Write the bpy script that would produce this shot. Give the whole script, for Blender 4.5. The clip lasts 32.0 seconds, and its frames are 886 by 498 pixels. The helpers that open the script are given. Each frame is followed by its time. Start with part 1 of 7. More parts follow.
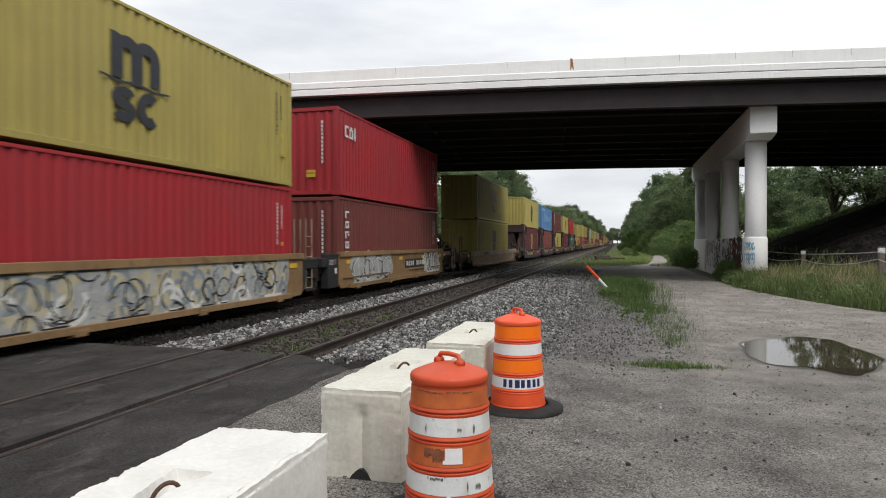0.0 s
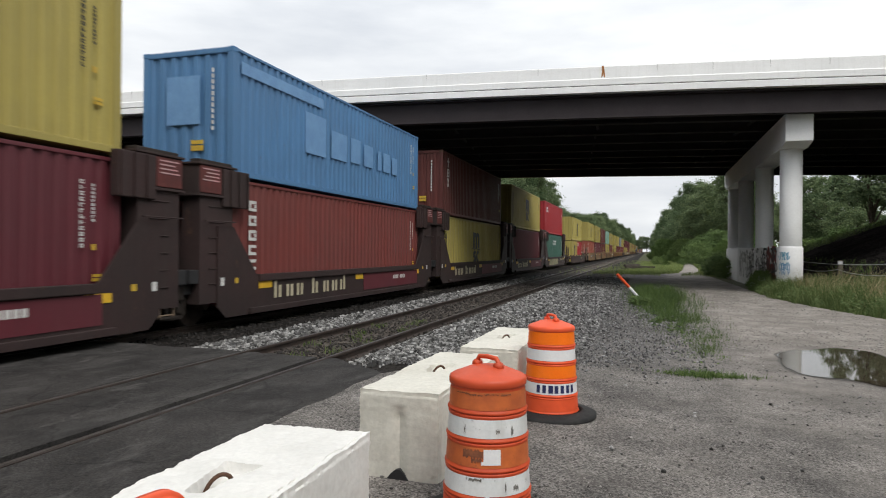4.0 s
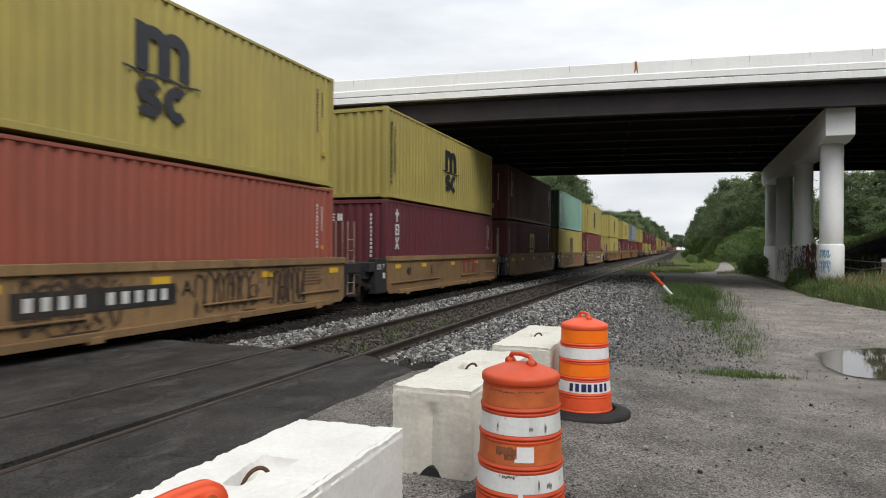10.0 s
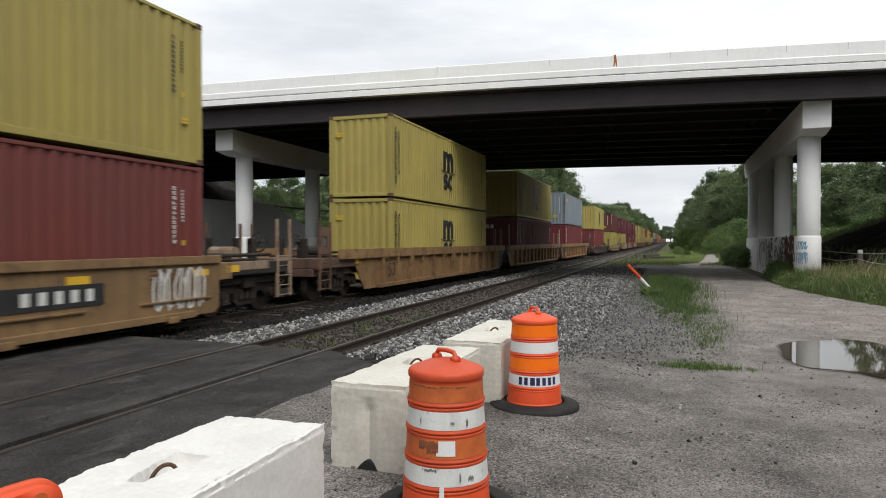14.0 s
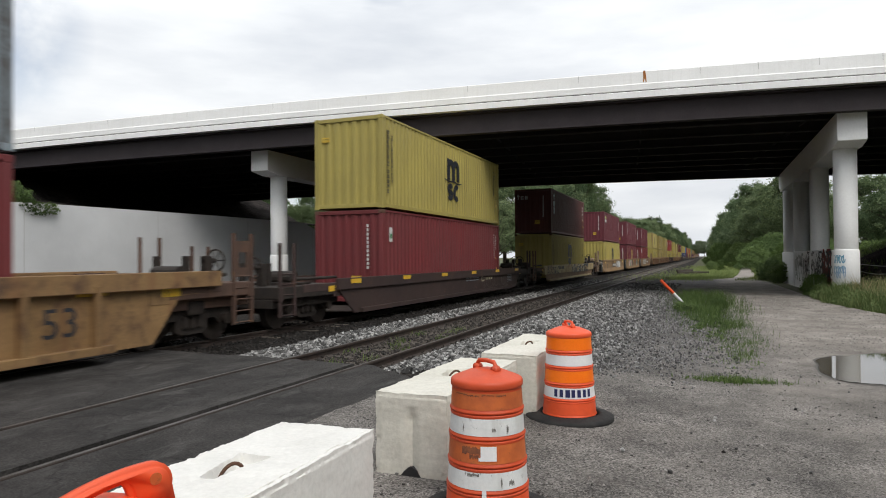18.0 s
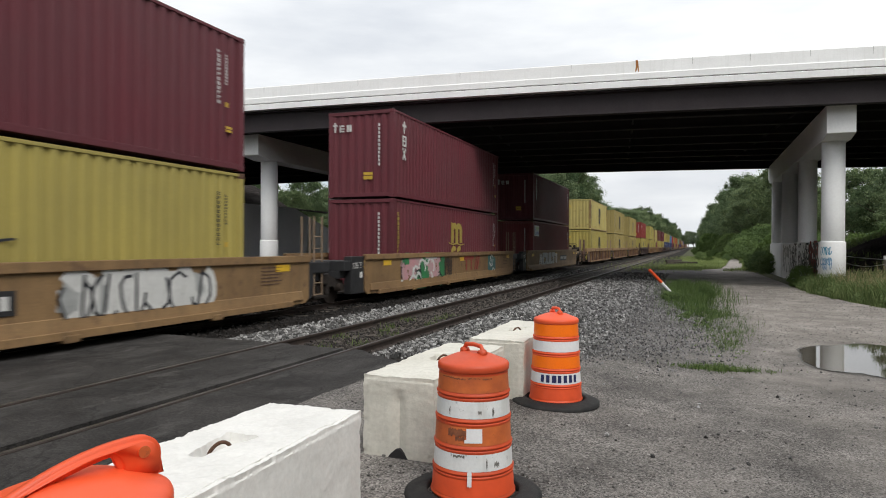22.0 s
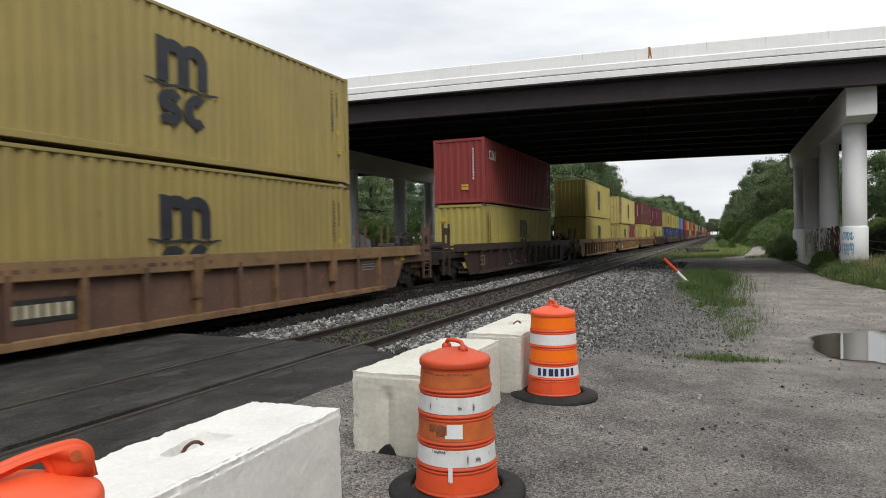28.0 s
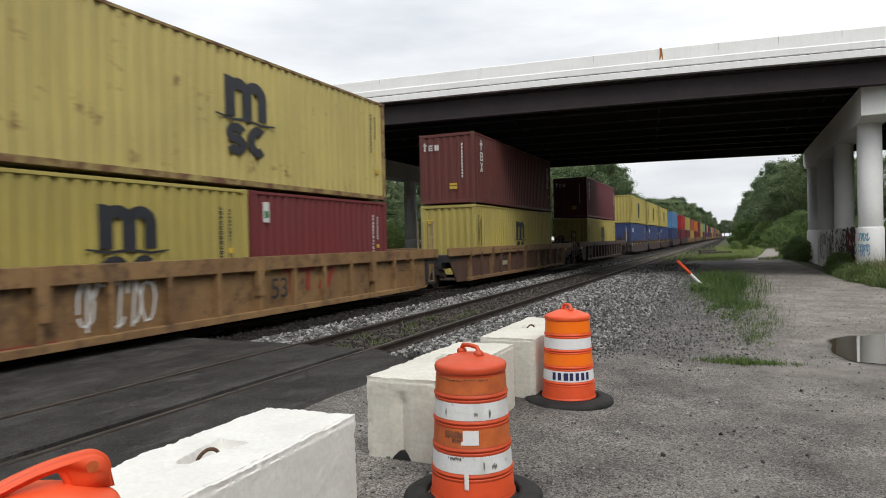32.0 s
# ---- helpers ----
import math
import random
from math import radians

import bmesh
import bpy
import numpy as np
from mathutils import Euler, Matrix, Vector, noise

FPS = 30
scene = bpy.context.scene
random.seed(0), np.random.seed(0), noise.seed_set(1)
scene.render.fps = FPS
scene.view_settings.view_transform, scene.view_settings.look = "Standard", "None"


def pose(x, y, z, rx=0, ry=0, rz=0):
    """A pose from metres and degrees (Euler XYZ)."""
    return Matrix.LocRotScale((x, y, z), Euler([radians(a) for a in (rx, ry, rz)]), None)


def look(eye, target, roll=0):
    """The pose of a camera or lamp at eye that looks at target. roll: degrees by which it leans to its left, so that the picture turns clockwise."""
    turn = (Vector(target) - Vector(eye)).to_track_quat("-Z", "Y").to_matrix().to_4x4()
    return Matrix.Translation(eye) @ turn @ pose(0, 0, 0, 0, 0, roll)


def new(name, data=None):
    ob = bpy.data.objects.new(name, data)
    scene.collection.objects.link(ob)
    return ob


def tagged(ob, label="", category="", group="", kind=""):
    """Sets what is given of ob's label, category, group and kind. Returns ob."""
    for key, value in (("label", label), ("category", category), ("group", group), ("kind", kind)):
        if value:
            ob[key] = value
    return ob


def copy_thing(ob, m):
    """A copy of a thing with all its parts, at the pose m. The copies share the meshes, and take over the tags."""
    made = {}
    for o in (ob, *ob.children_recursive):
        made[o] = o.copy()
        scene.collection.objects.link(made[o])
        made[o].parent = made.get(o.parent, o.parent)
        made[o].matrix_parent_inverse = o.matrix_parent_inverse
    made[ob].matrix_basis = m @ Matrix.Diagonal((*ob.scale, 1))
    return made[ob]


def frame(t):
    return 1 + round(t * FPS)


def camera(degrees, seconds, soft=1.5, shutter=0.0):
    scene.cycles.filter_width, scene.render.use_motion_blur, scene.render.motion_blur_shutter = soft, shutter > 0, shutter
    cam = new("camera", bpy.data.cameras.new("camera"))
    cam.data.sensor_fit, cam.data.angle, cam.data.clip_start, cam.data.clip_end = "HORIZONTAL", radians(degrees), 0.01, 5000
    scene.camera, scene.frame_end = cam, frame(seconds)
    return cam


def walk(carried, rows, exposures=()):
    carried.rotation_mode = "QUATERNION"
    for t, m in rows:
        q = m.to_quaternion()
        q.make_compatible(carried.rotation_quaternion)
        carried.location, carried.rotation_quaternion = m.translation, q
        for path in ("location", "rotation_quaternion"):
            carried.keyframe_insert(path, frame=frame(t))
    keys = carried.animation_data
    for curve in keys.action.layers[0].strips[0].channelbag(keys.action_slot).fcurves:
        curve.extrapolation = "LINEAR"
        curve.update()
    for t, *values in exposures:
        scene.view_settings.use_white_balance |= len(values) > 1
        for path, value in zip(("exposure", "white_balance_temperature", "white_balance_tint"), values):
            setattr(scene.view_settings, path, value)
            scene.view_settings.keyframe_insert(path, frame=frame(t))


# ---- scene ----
cam = camera(68.26, 32.0, soft=1.0, shutter=0.2)
# camera held by hand beside the yard: seconds, eye, target, lean
PATH = [
    (0, (-0.000, 0.000, 1.759), (-2.586, 9.659, 1.668), -0.11),
    (0.5, (-0.011, -0.080, 1.748), (-2.570, 9.586, 1.651), -0.15),
    (1, (0.010, -0.100, 1.752), (-2.507, 9.578, 1.651), -0.20),
    (1.5, (0.016, -0.112, 1.754), (-2.428, 9.584, 1.700), -0.58),
    (2, (0.014, -0.118, 1.746), (-2.384, 9.590, 1.715), -0.97),
    (2.5, (0.007, -0.130, 1.745), (-2.468, 9.559, 1.689), -0.79),
    (3, (0.004, -0.121, 1.744), (-2.453, 9.572, 1.664), -0.73),
    (3.5, (-0.011, -0.114, 1.749), (-2.449, 9.584, 1.721), -0.47),
    (4, (-0.054, -0.099, 1.744), (-3.040, 9.445, 1.757), 0.45),
    (4.5, (-0.053, -0.102, 1.743), (-3.718, 9.202, 1.784), 1.47),
    (6.5, (-0.054, -0.114, 1.746), (-3.176, 9.386, 1.796), 0.63),
    (7, (-0.081, -0.098, 1.744), (-3.392, 9.338, 1.789), 0.68),
    (7.5, (-0.088, -0.107, 1.738), (-3.842, 9.161, 1.792), 1.03),
    (8, (-0.081, -0.099, 1.733), (-3.980, 9.109, 1.785), 1.33),
    (8.5, (-0.079, -0.087, 1.737), (-3.885, 9.161, 1.721), 1.23),
    (9, (-0.074, -0.096, 1.735), (-3.722, 9.215, 1.715), 0.80),
    (9.5, (-0.063, -0.101, 1.737), (-3.556, 9.269, 1.713), 0.36),
    (10, (-0.063, -0.105, 1.735), (-3.493, 9.288, 1.724), 0.31),
    (10.5, (-0.049, -0.098, 1.738), (-3.444, 9.308, 1.744), 0.39),
    (11, (0.116, -0.068, 1.767), (-3.023, 9.426, 1.775), -0.82),
    (11.5, (0.283, -0.044, 1.793), (-2.567, 9.541, 1.850), -0.83),
    (12, (0.329, -0.041, 1.788), (-2.456, 9.563, 1.860), -1.20),
    (12.5, (0.328, -0.039, 1.784), (-2.630, 9.514, 1.819), -0.79),
    (13, (0.330, -0.038, 1.779), (-2.832, 9.449, 1.757), -0.48),
    (13.5, (0.338, -0.043, 1.778), (-2.895, 9.420, 1.704), -0.13),
    (14, (0.348, -0.041, 1.771), (-2.954, 9.397, 1.654), -0.03),
    (14.5, (0.357, -0.035, 1.772), (-2.982, 9.390, 1.618), -0.42),
    (16.5, (0.365, -0.079, 1.778), (-2.921, 9.366, 1.737), -0.67),
    (17, (0.345, -0.198, 1.769), (-3.227, 9.141, 1.932), -0.48),
    (17.5, (0.354, -0.290, 1.763), (-3.397, 8.978, 1.917), -0.38),
    (18, (0.364, -0.294, 1.767), (-3.359, 8.987, 1.905), -0.45),
    (18.5, (0.381, -0.291, 1.761), (-3.093, 9.085, 1.925), -0.63),
    (19, (0.373, -0.312, 1.757), (-3.065, 9.077, 1.910), -0.39),
    (19.5, (0.387, -0.328, 1.746), (-3.049, 9.062, 1.904), -0.14),
    (20, (0.405, -0.335, 1.745), (-3.042, 9.052, 1.821), -0.04),
    (20.5, (0.394, -0.325, 1.747), (-3.070, 9.056, 1.764), 0.27),
    (21, (0.389, -0.325, 1.746), (-3.154, 9.026, 1.731), 0.24),
    (21.5, (0.387, -0.321, 1.743), (-3.207, 9.011, 1.705), 0.36),
    (22, (0.388, -0.320, 1.748), (-3.203, 9.013, 1.694), 0.26),
    (22.5, (0.389, -0.325, 1.746), (-3.185, 9.014, 1.693), 0.19),
    (23, (0.383, -0.326, 1.742), (-3.186, 9.015, 1.679), 0.43),
    (23.5, (0.381, -0.319, 1.745), (-3.190, 9.021, 1.671), 0.39),
    (24, (0.358, -0.308, 1.747), (-3.194, 9.040, 1.682), 0.25),
    (24.5, (0.353, -0.303, 1.745), (-3.631, 8.868, 1.678), 0.42),
    (25, (0.396, -0.297, 1.757), (-3.624, 8.859, 1.686), -0.16),
    (25.5, (0.520, -0.249, 1.785), (-3.010, 9.107, 1.825), -0.54),
    (27.5, (0.653, -0.220, 1.771), (-3.186, 9.013, 1.640), -0.87),
    (28, (0.649, -0.211, 1.767), (-3.242, 9.000, 1.611), -1.00),
    (28.5, (0.649, -0.211, 1.769), (-3.280, 8.983, 1.604), -0.71),
    (29, (0.643, -0.210, 1.769), (-3.315, 8.972, 1.609), -0.63),
    (29.5, (0.638, -0.209, 1.769), (-3.346, 8.962, 1.620), -0.68),
    (30, (0.634, -0.199, 1.772), (-3.379, 8.959, 1.621), -0.90),
    (30.5, (0.648, -0.204, 1.771), (-3.414, 8.933, 1.636), -1.32),
    (31, (0.646, -0.203, 1.770), (-3.411, 8.936, 1.644), -1.54),
    (31.5, (0.634, -0.184, 1.766), (-3.386, 8.971, 1.660), -1.30),
    (32, (0.607, -0.186, 1.775), (-3.429, 8.962, 1.667), -1.29),
]
walk(cam, [(t, look(eye, target, roll)) for t, eye, target, roll in PATH])

# ---- sky and light ----
SUN_EL, SUN_AZ = 50.0, 131.0   # elevation, compass turn from +y towards +x


def make_world():
    w = bpy.data.worlds.new("overcast_sky")
    scene.world = w
    w.use_nodes = True
    nt = w.node_tree
    nt.nodes.clear()
    out = nt.nodes.new("ShaderNodeOutputWorld")
    sky = nt.nodes.new("ShaderNodeTexSky")
    sky.sky_type = "NISHITA"
    sky.sun_disc = False
    sky.sun_elevation, sky.sun_rotation = radians(SUN_EL), radians(SUN_AZ)
    sky.air_density, sky.dust_density = 1.0, 2.0
    blue = nt.nodes.new("ShaderNodeBackground")
    blue.inputs["Strength"].default_value = 0.12
    cloud = nt.nodes.new("ShaderNodeBackground")
    cloud.inputs["Strength"].default_value = 1.0
    tc = nt.nodes.new("ShaderNodeTexCoord")
    mp = nt.nodes.new("ShaderNodeMapping")
    mp.inputs["Scale"].default_value = (1.0, 1.0, 4.2)
    mp.inputs["Location"].default_value = (0.35, 0.1, 0.2)
    n1 = nt.nodes.new("ShaderNodeTexNoise")
    n1.inputs["Scale"].default_value, n1.inputs["Detail"].default_value = 2.4, 8.0
    n1.inputs["Roughness"].default_value = 0.52
    ramp = nt.nodes.new("ShaderNodeValToRGB")
    ramp.color_ramp.elements[0].position, ramp.color_ramp.elements[0].color = 0.30, (0.76, 0.80, 0.86, 1)
    ramp.color_ramp.elements[1].position, ramp.color_ramp.elements[1].color = 0.58, (1.06, 1.085, 1.105, 1)
    n2 = nt.nodes.new("ShaderNodeTexNoise")
    n2.inputs["Scale"].default_value, n2.inputs["Detail"].default_value = 1.7, 5.0
    r2 = nt.nodes.new("ShaderNodeValToRGB")
    r2.color_ramp.elements[0].position, r2.color_ramp.elements[0].color = 0.66, (1, 1, 1, 1)
    r2.color_ramp.elements[1].position, r2.color_ramp.elements[1].color = 0.76, (0.25, 0.25, 0.25, 1)
    mix = nt.nodes.new("ShaderNodeMixShader")
    ln = nt.links.new
    ln(tc.outputs["Generated"], mp.inputs["Vector"])
    ln(mp.outputs["Vector"], n1.inputs["Vector"])
    ln(mp.outputs["Vector"], n2.inputs["Vector"])
    ln(n1.outputs["Fac"], ramp.inputs["Fac"])
    # an overcast sky is darker towards the horizon
    sp = nt.nodes.new("ShaderNodeSeparateXYZ")
    gr = nt.nodes.new("ShaderNodeMapRange")
    gr.inputs["From Min"].default_value, gr.inputs["From Max"].default_value = 0.0, 0.45
    gr.inputs["To Min"].default_value, gr.inputs["To Max"].default_value = 0.84, 1.06
    mul = nt.nodes.new("ShaderNodeMixRGB")
    mul.blend_type = "MULTIPLY"
    mul.inputs[0].default_value = 1.0
    ln(tc.outputs["Generated"], sp.inputs[0])
    ln(sp.outputs["Z"], gr.inputs["Value"])
    ln(ramp.outputs["Color"], mul.inputs[1])
    ln(gr.outputs["Result"], mul.inputs[2])
    ln(mul.outputs[0], cloud.inputs["Color"])
    ln(sky.outputs["Color"], blue.inputs["Color"])
    ln(n2.outputs["Fac"], r2.inputs["Fac"])
    # one ragged gap of blue above the bridge's far end
    dot = nt.nodes.new("ShaderNodeVectorMath")
    dot.operation = "DOT_PRODUCT"
    dot.inputs[1].default_value = Vector((-0.815, 0.505, 0.285)).normalized()
    gap = nt.nodes.new("ShaderNodeMapRange")
    gap.inputs["From Min"].default_value, gap.inputs["From Max"].default_value = 0.990, 0.9975
    n3 = nt.nodes.new("ShaderNodeTexNoise")
    n3.inputs["Scale"].default_value, n3.inputs["Detail"].default_value = 11.0, 6.0
    r3 = nt.nodes.new("ShaderNodeMapRange")
    r3.inputs["From Min"].default_value, r3.inputs["From Max"].default_value = 0.34, 0.56
    cut = nt.nodes.new("ShaderNodeMath")
    cut.operation = "MULTIPLY"
    rest = nt.nodes.new("ShaderNodeMath")
    rest.operation, rest.use_clamp = "MULTIPLY_ADD", True
    rest.inputs[1].default_value = -0.5
    ln(tc.outputs["Generated"], dot.inputs[0])
    ln(dot.outputs["Value"], gap.inputs["Value"])
    ln(tc.outputs["Generated"], n3.inputs["Vector"])
    ln(n3.outputs["Fac"], r3.inputs["Value"])
    ln(gap.outputs["Result"], cut.inputs[0])
    ln(r3.outputs["Result"], cut.inputs[1])
    ln(cut.outputs[0], rest.inputs[0])
    ln(r2.outputs["Color"], rest.inputs[2])
    ln(rest.outputs[0], mix.inputs["Fac"])
    ln(blue.outputs[0], mix.inputs[1])
    ln(cloud.outputs[0], mix.inputs[2])
    ln(mix.outputs[0], out.inputs["Surface"])


make_world()
sun = new("sun", bpy.data.lights.new("sun", "SUN"))
sun.data.energy, sun.data.angle, sun.data.color = 1.85, radians(30), (1.0, 0.96, 0.9)
_az, _el = radians(SUN_AZ), radians(SUN_EL)
sun.matrix_world = look((50 * math.sin(_az) * math.cos(_el), 50 * math.cos(_az) * math.cos(_el), 50 * math.sin(_el)), (0, 0, 0))
scene.view_settings.exposure = 0.0


# ---- materials ----
def surf(name, a, b, scale=6.0, rough=0.7, metal=0.0, bump=0.2, fine=60.0, dist=0.01, lo=0.35, hi=0.65, rust=None, rust_at=(0.62, 0.72),
         rust_scale=2.0, grit=0.0, grit_span=(0.62, 1.4), grain=(0.78, 1.1), streak=None, spread=0.0, spec=0.5, rough_to=None):
    """A dry surface: two tones in broad blotches, fine grain, optional rust stains, vertical streaks and a tone of its own for each object."""
    m = bpy.data.materials.new(name)
    m.use_nodes = True
    nt = m.node_tree
    ln = nt.links.new
    bsdf = nt.nodes["Principled BSDF"]
    bsdf.inputs["Metallic"].default_value = metal
    bsdf.inputs["Specular IOR Level"].default_value = spec
    tc = nt.nodes.new("ShaderNodeTexCoord")

    def noise_node(sc, det=6.0, vec=None, ro=0.6):
        n = nt.nodes.new("ShaderNodeTexNoise")
        n.inputs["Scale"].default_value, n.inputs["Detail"].default_value, n.inputs["Roughness"].default_value = sc, det, ro
        ln(vec if vec else tc.outputs["Object"], n.inputs["Vector"])
        return n.outputs["Fac"]

    def ramp(fac, p0, c0, p1, c1):
        r = nt.nodes.new("ShaderNodeValToRGB")
        r.color_ramp.elements[0].position, r.color_ramp.elements[0].color = p0, (*c0, 1)
        r.color_ramp.elements[1].position, r.color_ramp.elements[1].color = p1, (*c1, 1)
        ln(fac, r.inputs["Fac"])
        return r.outputs["Color"]

    def mix(kind, fac, c1, c2):
        x = nt.nodes.new("ShaderNodeMixRGB")
        x.blend_type = kind
        for sock, v in ((0, fac), (1, c1), (2, c2)):
            if hasattr(v, "default_value"):
                ln(v, x.inputs[sock])
            elif sock == 0:
                x.inputs[0].default_value = v
            else:
                x.inputs[sock].default_value = (*v, 1)
        return x.outputs[0]

    col = ramp(noise_node(scale), lo, a, hi, b)
    col = mix("MULTIPLY", 1.0, col, ramp(noise_node(fine, 4.0), 0.3, (grain[0],) * 3, 0.7, (grain[1],) * 3))
    if grit:
        vo = nt.nodes.new("ShaderNodeTexVoronoi")
        vo.inputs["Scale"].default_value = grit
        ln(tc.outputs["Object"], vo.inputs["Vector"])
        bw = nt.nodes.new("ShaderNodeRGBToBW")
        ln(vo.outputs["Color"], bw.inputs[0])
        col = mix("MULTIPLY", 1.0, col, ramp(bw.outputs[0], 0.15, (grit_span[0],) * 3, 0.85, (grit_span[1],) * 3))
    if streak:
        mp = nt.nodes.new("ShaderNodeMapping")
        mp.inputs["Scale"].default_value = (7.0, 7.0, 0.35)
        ln(tc.outputs["Object"], mp.inputs["Vector"])
        s = ramp(noise_node(1.0, 5.0, mp.outputs["Vector"]), 0.52, (0, 0, 0), 0.75, (1, 1, 1))
        col = mix("MIX", s, col, streak)
    if rust:
        s = ramp(noise_node(rust_scale, 9.0, None, 0.72), rust_at[0], (0, 0, 0), rust_at[1], (1, 1, 1))
        col = mix("MIX", s, col, rust)
    if spread:
        oi = nt.nodes.new("ShaderNodeObjectInfo")
        rr = ramp(oi.outputs["Random"], 0.0, (1 - spread,) * 3, 1.0, (1 + spread,) * 3)
        col = mix("MULTIPLY", 1.0, col, rr)
    ln(col, bsdf.inputs["Base Color"])
    ro = nt.nodes.new("ShaderNodeMapRange")
    ro.inputs["To Min"].default_value, ro.inputs["To Max"].default_value = rough - 0.1, (rough_to if rough_to else min(1.0, rough + 0.12))
    ln(noise_node(scale * 2.3), ro.inputs["Value"])
    ln(ro.outputs["Result"], bsdf.inputs["Roughness"])
    if bump:
        bp = nt.nodes.new("ShaderNodeBump")
        bp.inputs["Strength"].default_value, bp.inputs["Distance"].default_value = bump, dist
        ln(noise_node(fine, 6.0), bp.inputs["Height"])
        ln(bp.outputs["Normal"], bsdf.inputs["Normal"])
    return m


def steel(name, c, worn=0.25):
    """Painted container steel: faded tone, dirt streaks, rust freckles."""
    c2 = tuple(min(1, v * 0.82 + 0.012) for v in c)
    return surf(name, c2, c, scale=0.55, rough=0.55, bump=0.06, fine=25, dist=0.004, rust=(0.13, 0.05, 0.025), rust_at=(0.70 - 0.05 * worn, 0.78 - 0.03 * worn),
                rust_scale=1.6, streak=tuple(v * 0.76 + 0.006 for v in c), spread=0.10, spec=0.35, grain=(0.93, 1.03))


M = {}
for key, c in {
    "olive": (0.405, 0.335, 0.092), "dull_olive": (0.335, 0.262, 0.088), "russet": (0.172, 0.042, 0.036), "pale_olive": (0.47, 0.39, 0.135), "red": (0.36, 0.022, 0.030), "maroon": (0.130, 0.025, 0.035), "oxide": (0.125, 0.033, 0.028),
    "brick": (0.172, 0.030, 0.033), "green": (0.048, 0.125, 0.096), "mint": (0.205, 0.365, 0.295), "blue": (0.085, 0.21, 0.40),
    "grey": (0.24, 0.285, 0.32), "rust_red": (0.32, 0.088, 0.06), "rose": (0.27, 0.040, 0.036), "navy": (0.03, 0.05, 0.14), "orange": (0.55, 0.16, 0.03),
}.items():
    M[key] = steel("paint_" + key, c, worn={"pale_olive": 2.2, "mint": 1.3, "blue": 1.0, "grey": 1.0, "dull_olive": 0.9}.get(key, 0.45))
M["rust_edge"] = surf("rust_eaten_olive", (0.40, 0.33, 0.12), (0.30, 0.21, 0.08), 1.2, 0.7, bump=0.15, fine=30, rust=(0.13, 0.055, 0.028), rust_at=(0.42, 0.58), rust_scale=1.8)
M["grime_edge"] = surf("grimy_grey", (0.20, 0.235, 0.26), (0.14, 0.16, 0.17), 1.2, 0.7, bump=0.15, fine=30, rust=(0.06, 0.045, 0.038), rust_at=(0.44, 0.60), rust_scale=2.0)
M["car_yellow"] = surf("car_yellow", (0.285, 0.175, 0.078), (0.205, 0.122, 0.056), 0.9, 0.7, bump=0.1, fine=30, rust=(0.10, 0.055, 0.035), rust_at=(0.56, 0.7),
                       streak=(0.16, 0.10, 0.05), spread=0.12)
M["car_orange"] = surf("car_orange", (0.30, 0.182, 0.076), (0.205, 0.118, 0.052), 0.8, 0.7, bump=0.1, fine=30, rust=(0.095, 0.052, 0.030), rust_at=(0.5, 0.66), rust_scale=2.6,
                       streak=(0.2, 0.1, 0.045), spread=0.12)
M["car_rust"] = surf("car_rust", (0.175, 0.102, 0.050), (0.25, 0.148, 0.066), 0.9, 0.75, bump=0.12, fine=30, rust=(0.10, 0.045, 0.028), rust_at=(0.48, 0.66),
                     streak=(0.12, 0.06, 0.035), spread=0.12)
M["car_tan"] = surf("car_tan", (0.24, 0.17, 0.115), (0.31, 0.23, 0.16), 1.1, 0.75, bump=0.12, fine=30, rust=(0.14, 0.075, 0.045), rust_at=(0.52, 0.66), streak=(0.18, 0.12, 0.08), spread=0.1)
M["car_umber"] = surf("car_umber", (0.140, 0.076, 0.051), (0.085, 0.049, 0.036), 0.8, 0.75, bump=0.15, fine=30, rust=(0.20, 0.10, 0.045), rust_at=(0.56, 0.70), rust_scale=2.6, streak=(0.06, 0.034, 0.025), spread=0.15)
M["car_brown"] = surf("car_brown", (0.038, 0.022, 0.021), (0.058, 0.033, 0.028), 0.8, 0.75, bump=0.12, fine=30, rust=(0.13, 0.06, 0.035), rust_at=(0.58, 0.72),
                      streak=(0.04, 0.028, 0.022), spread=0.15)
M["car_maroon"] = surf("car_maroon", (0.040, 0.020, 0.019), (0.026, 0.016, 0.015), 0.8, 0.75, bump=0.12, fine=30, rust=(0.10, 0.05, 0.03), rust_at=(0.6, 0.74),
                       streak=(0.035, 0.022, 0.02), spread=0.1)
M["car_cream"] = surf("car_cream", (0.48, 0.40, 0.22), (0.36, 0.26, 0.12), 0.9, 0.7, bump=0.1, fine=30, rust=(0.16, 0.075, 0.035), rust_at=(0.5, 0.66), spread=0.1)
M["truck"] = surf("truck_iron", (0.020, 0.016, 0.014), (0.038, 0.028, 0.022), 5, 0.8, metal=0.2, bump=0.3, fine=40, rust=(0.09, 0.045, 0.025), rust_at=(0.6, 0.75))
M["wheel"] = surf("wheel_steel", (0.06, 0.05, 0.045), (0.10, 0.08, 0.07), 6, 0.5, metal=0.7, bump=0.1)
M["black"] = surf("black_paint", (0.018, 0.018, 0.02), (0.03, 0.03, 0.032), 3, 0.55, bump=0.05)
M["ink"] = surf("logo_black", (0.017, 0.019, 0.026), (0.026, 0.028, 0.036), 2.5, 0.55, bump=0.0)
M["sand_ink"] = surf("sand_spray", (0.40, 0.35, 0.22), (0.31, 0.26, 0.16), 3, 0.6, bump=0.0)
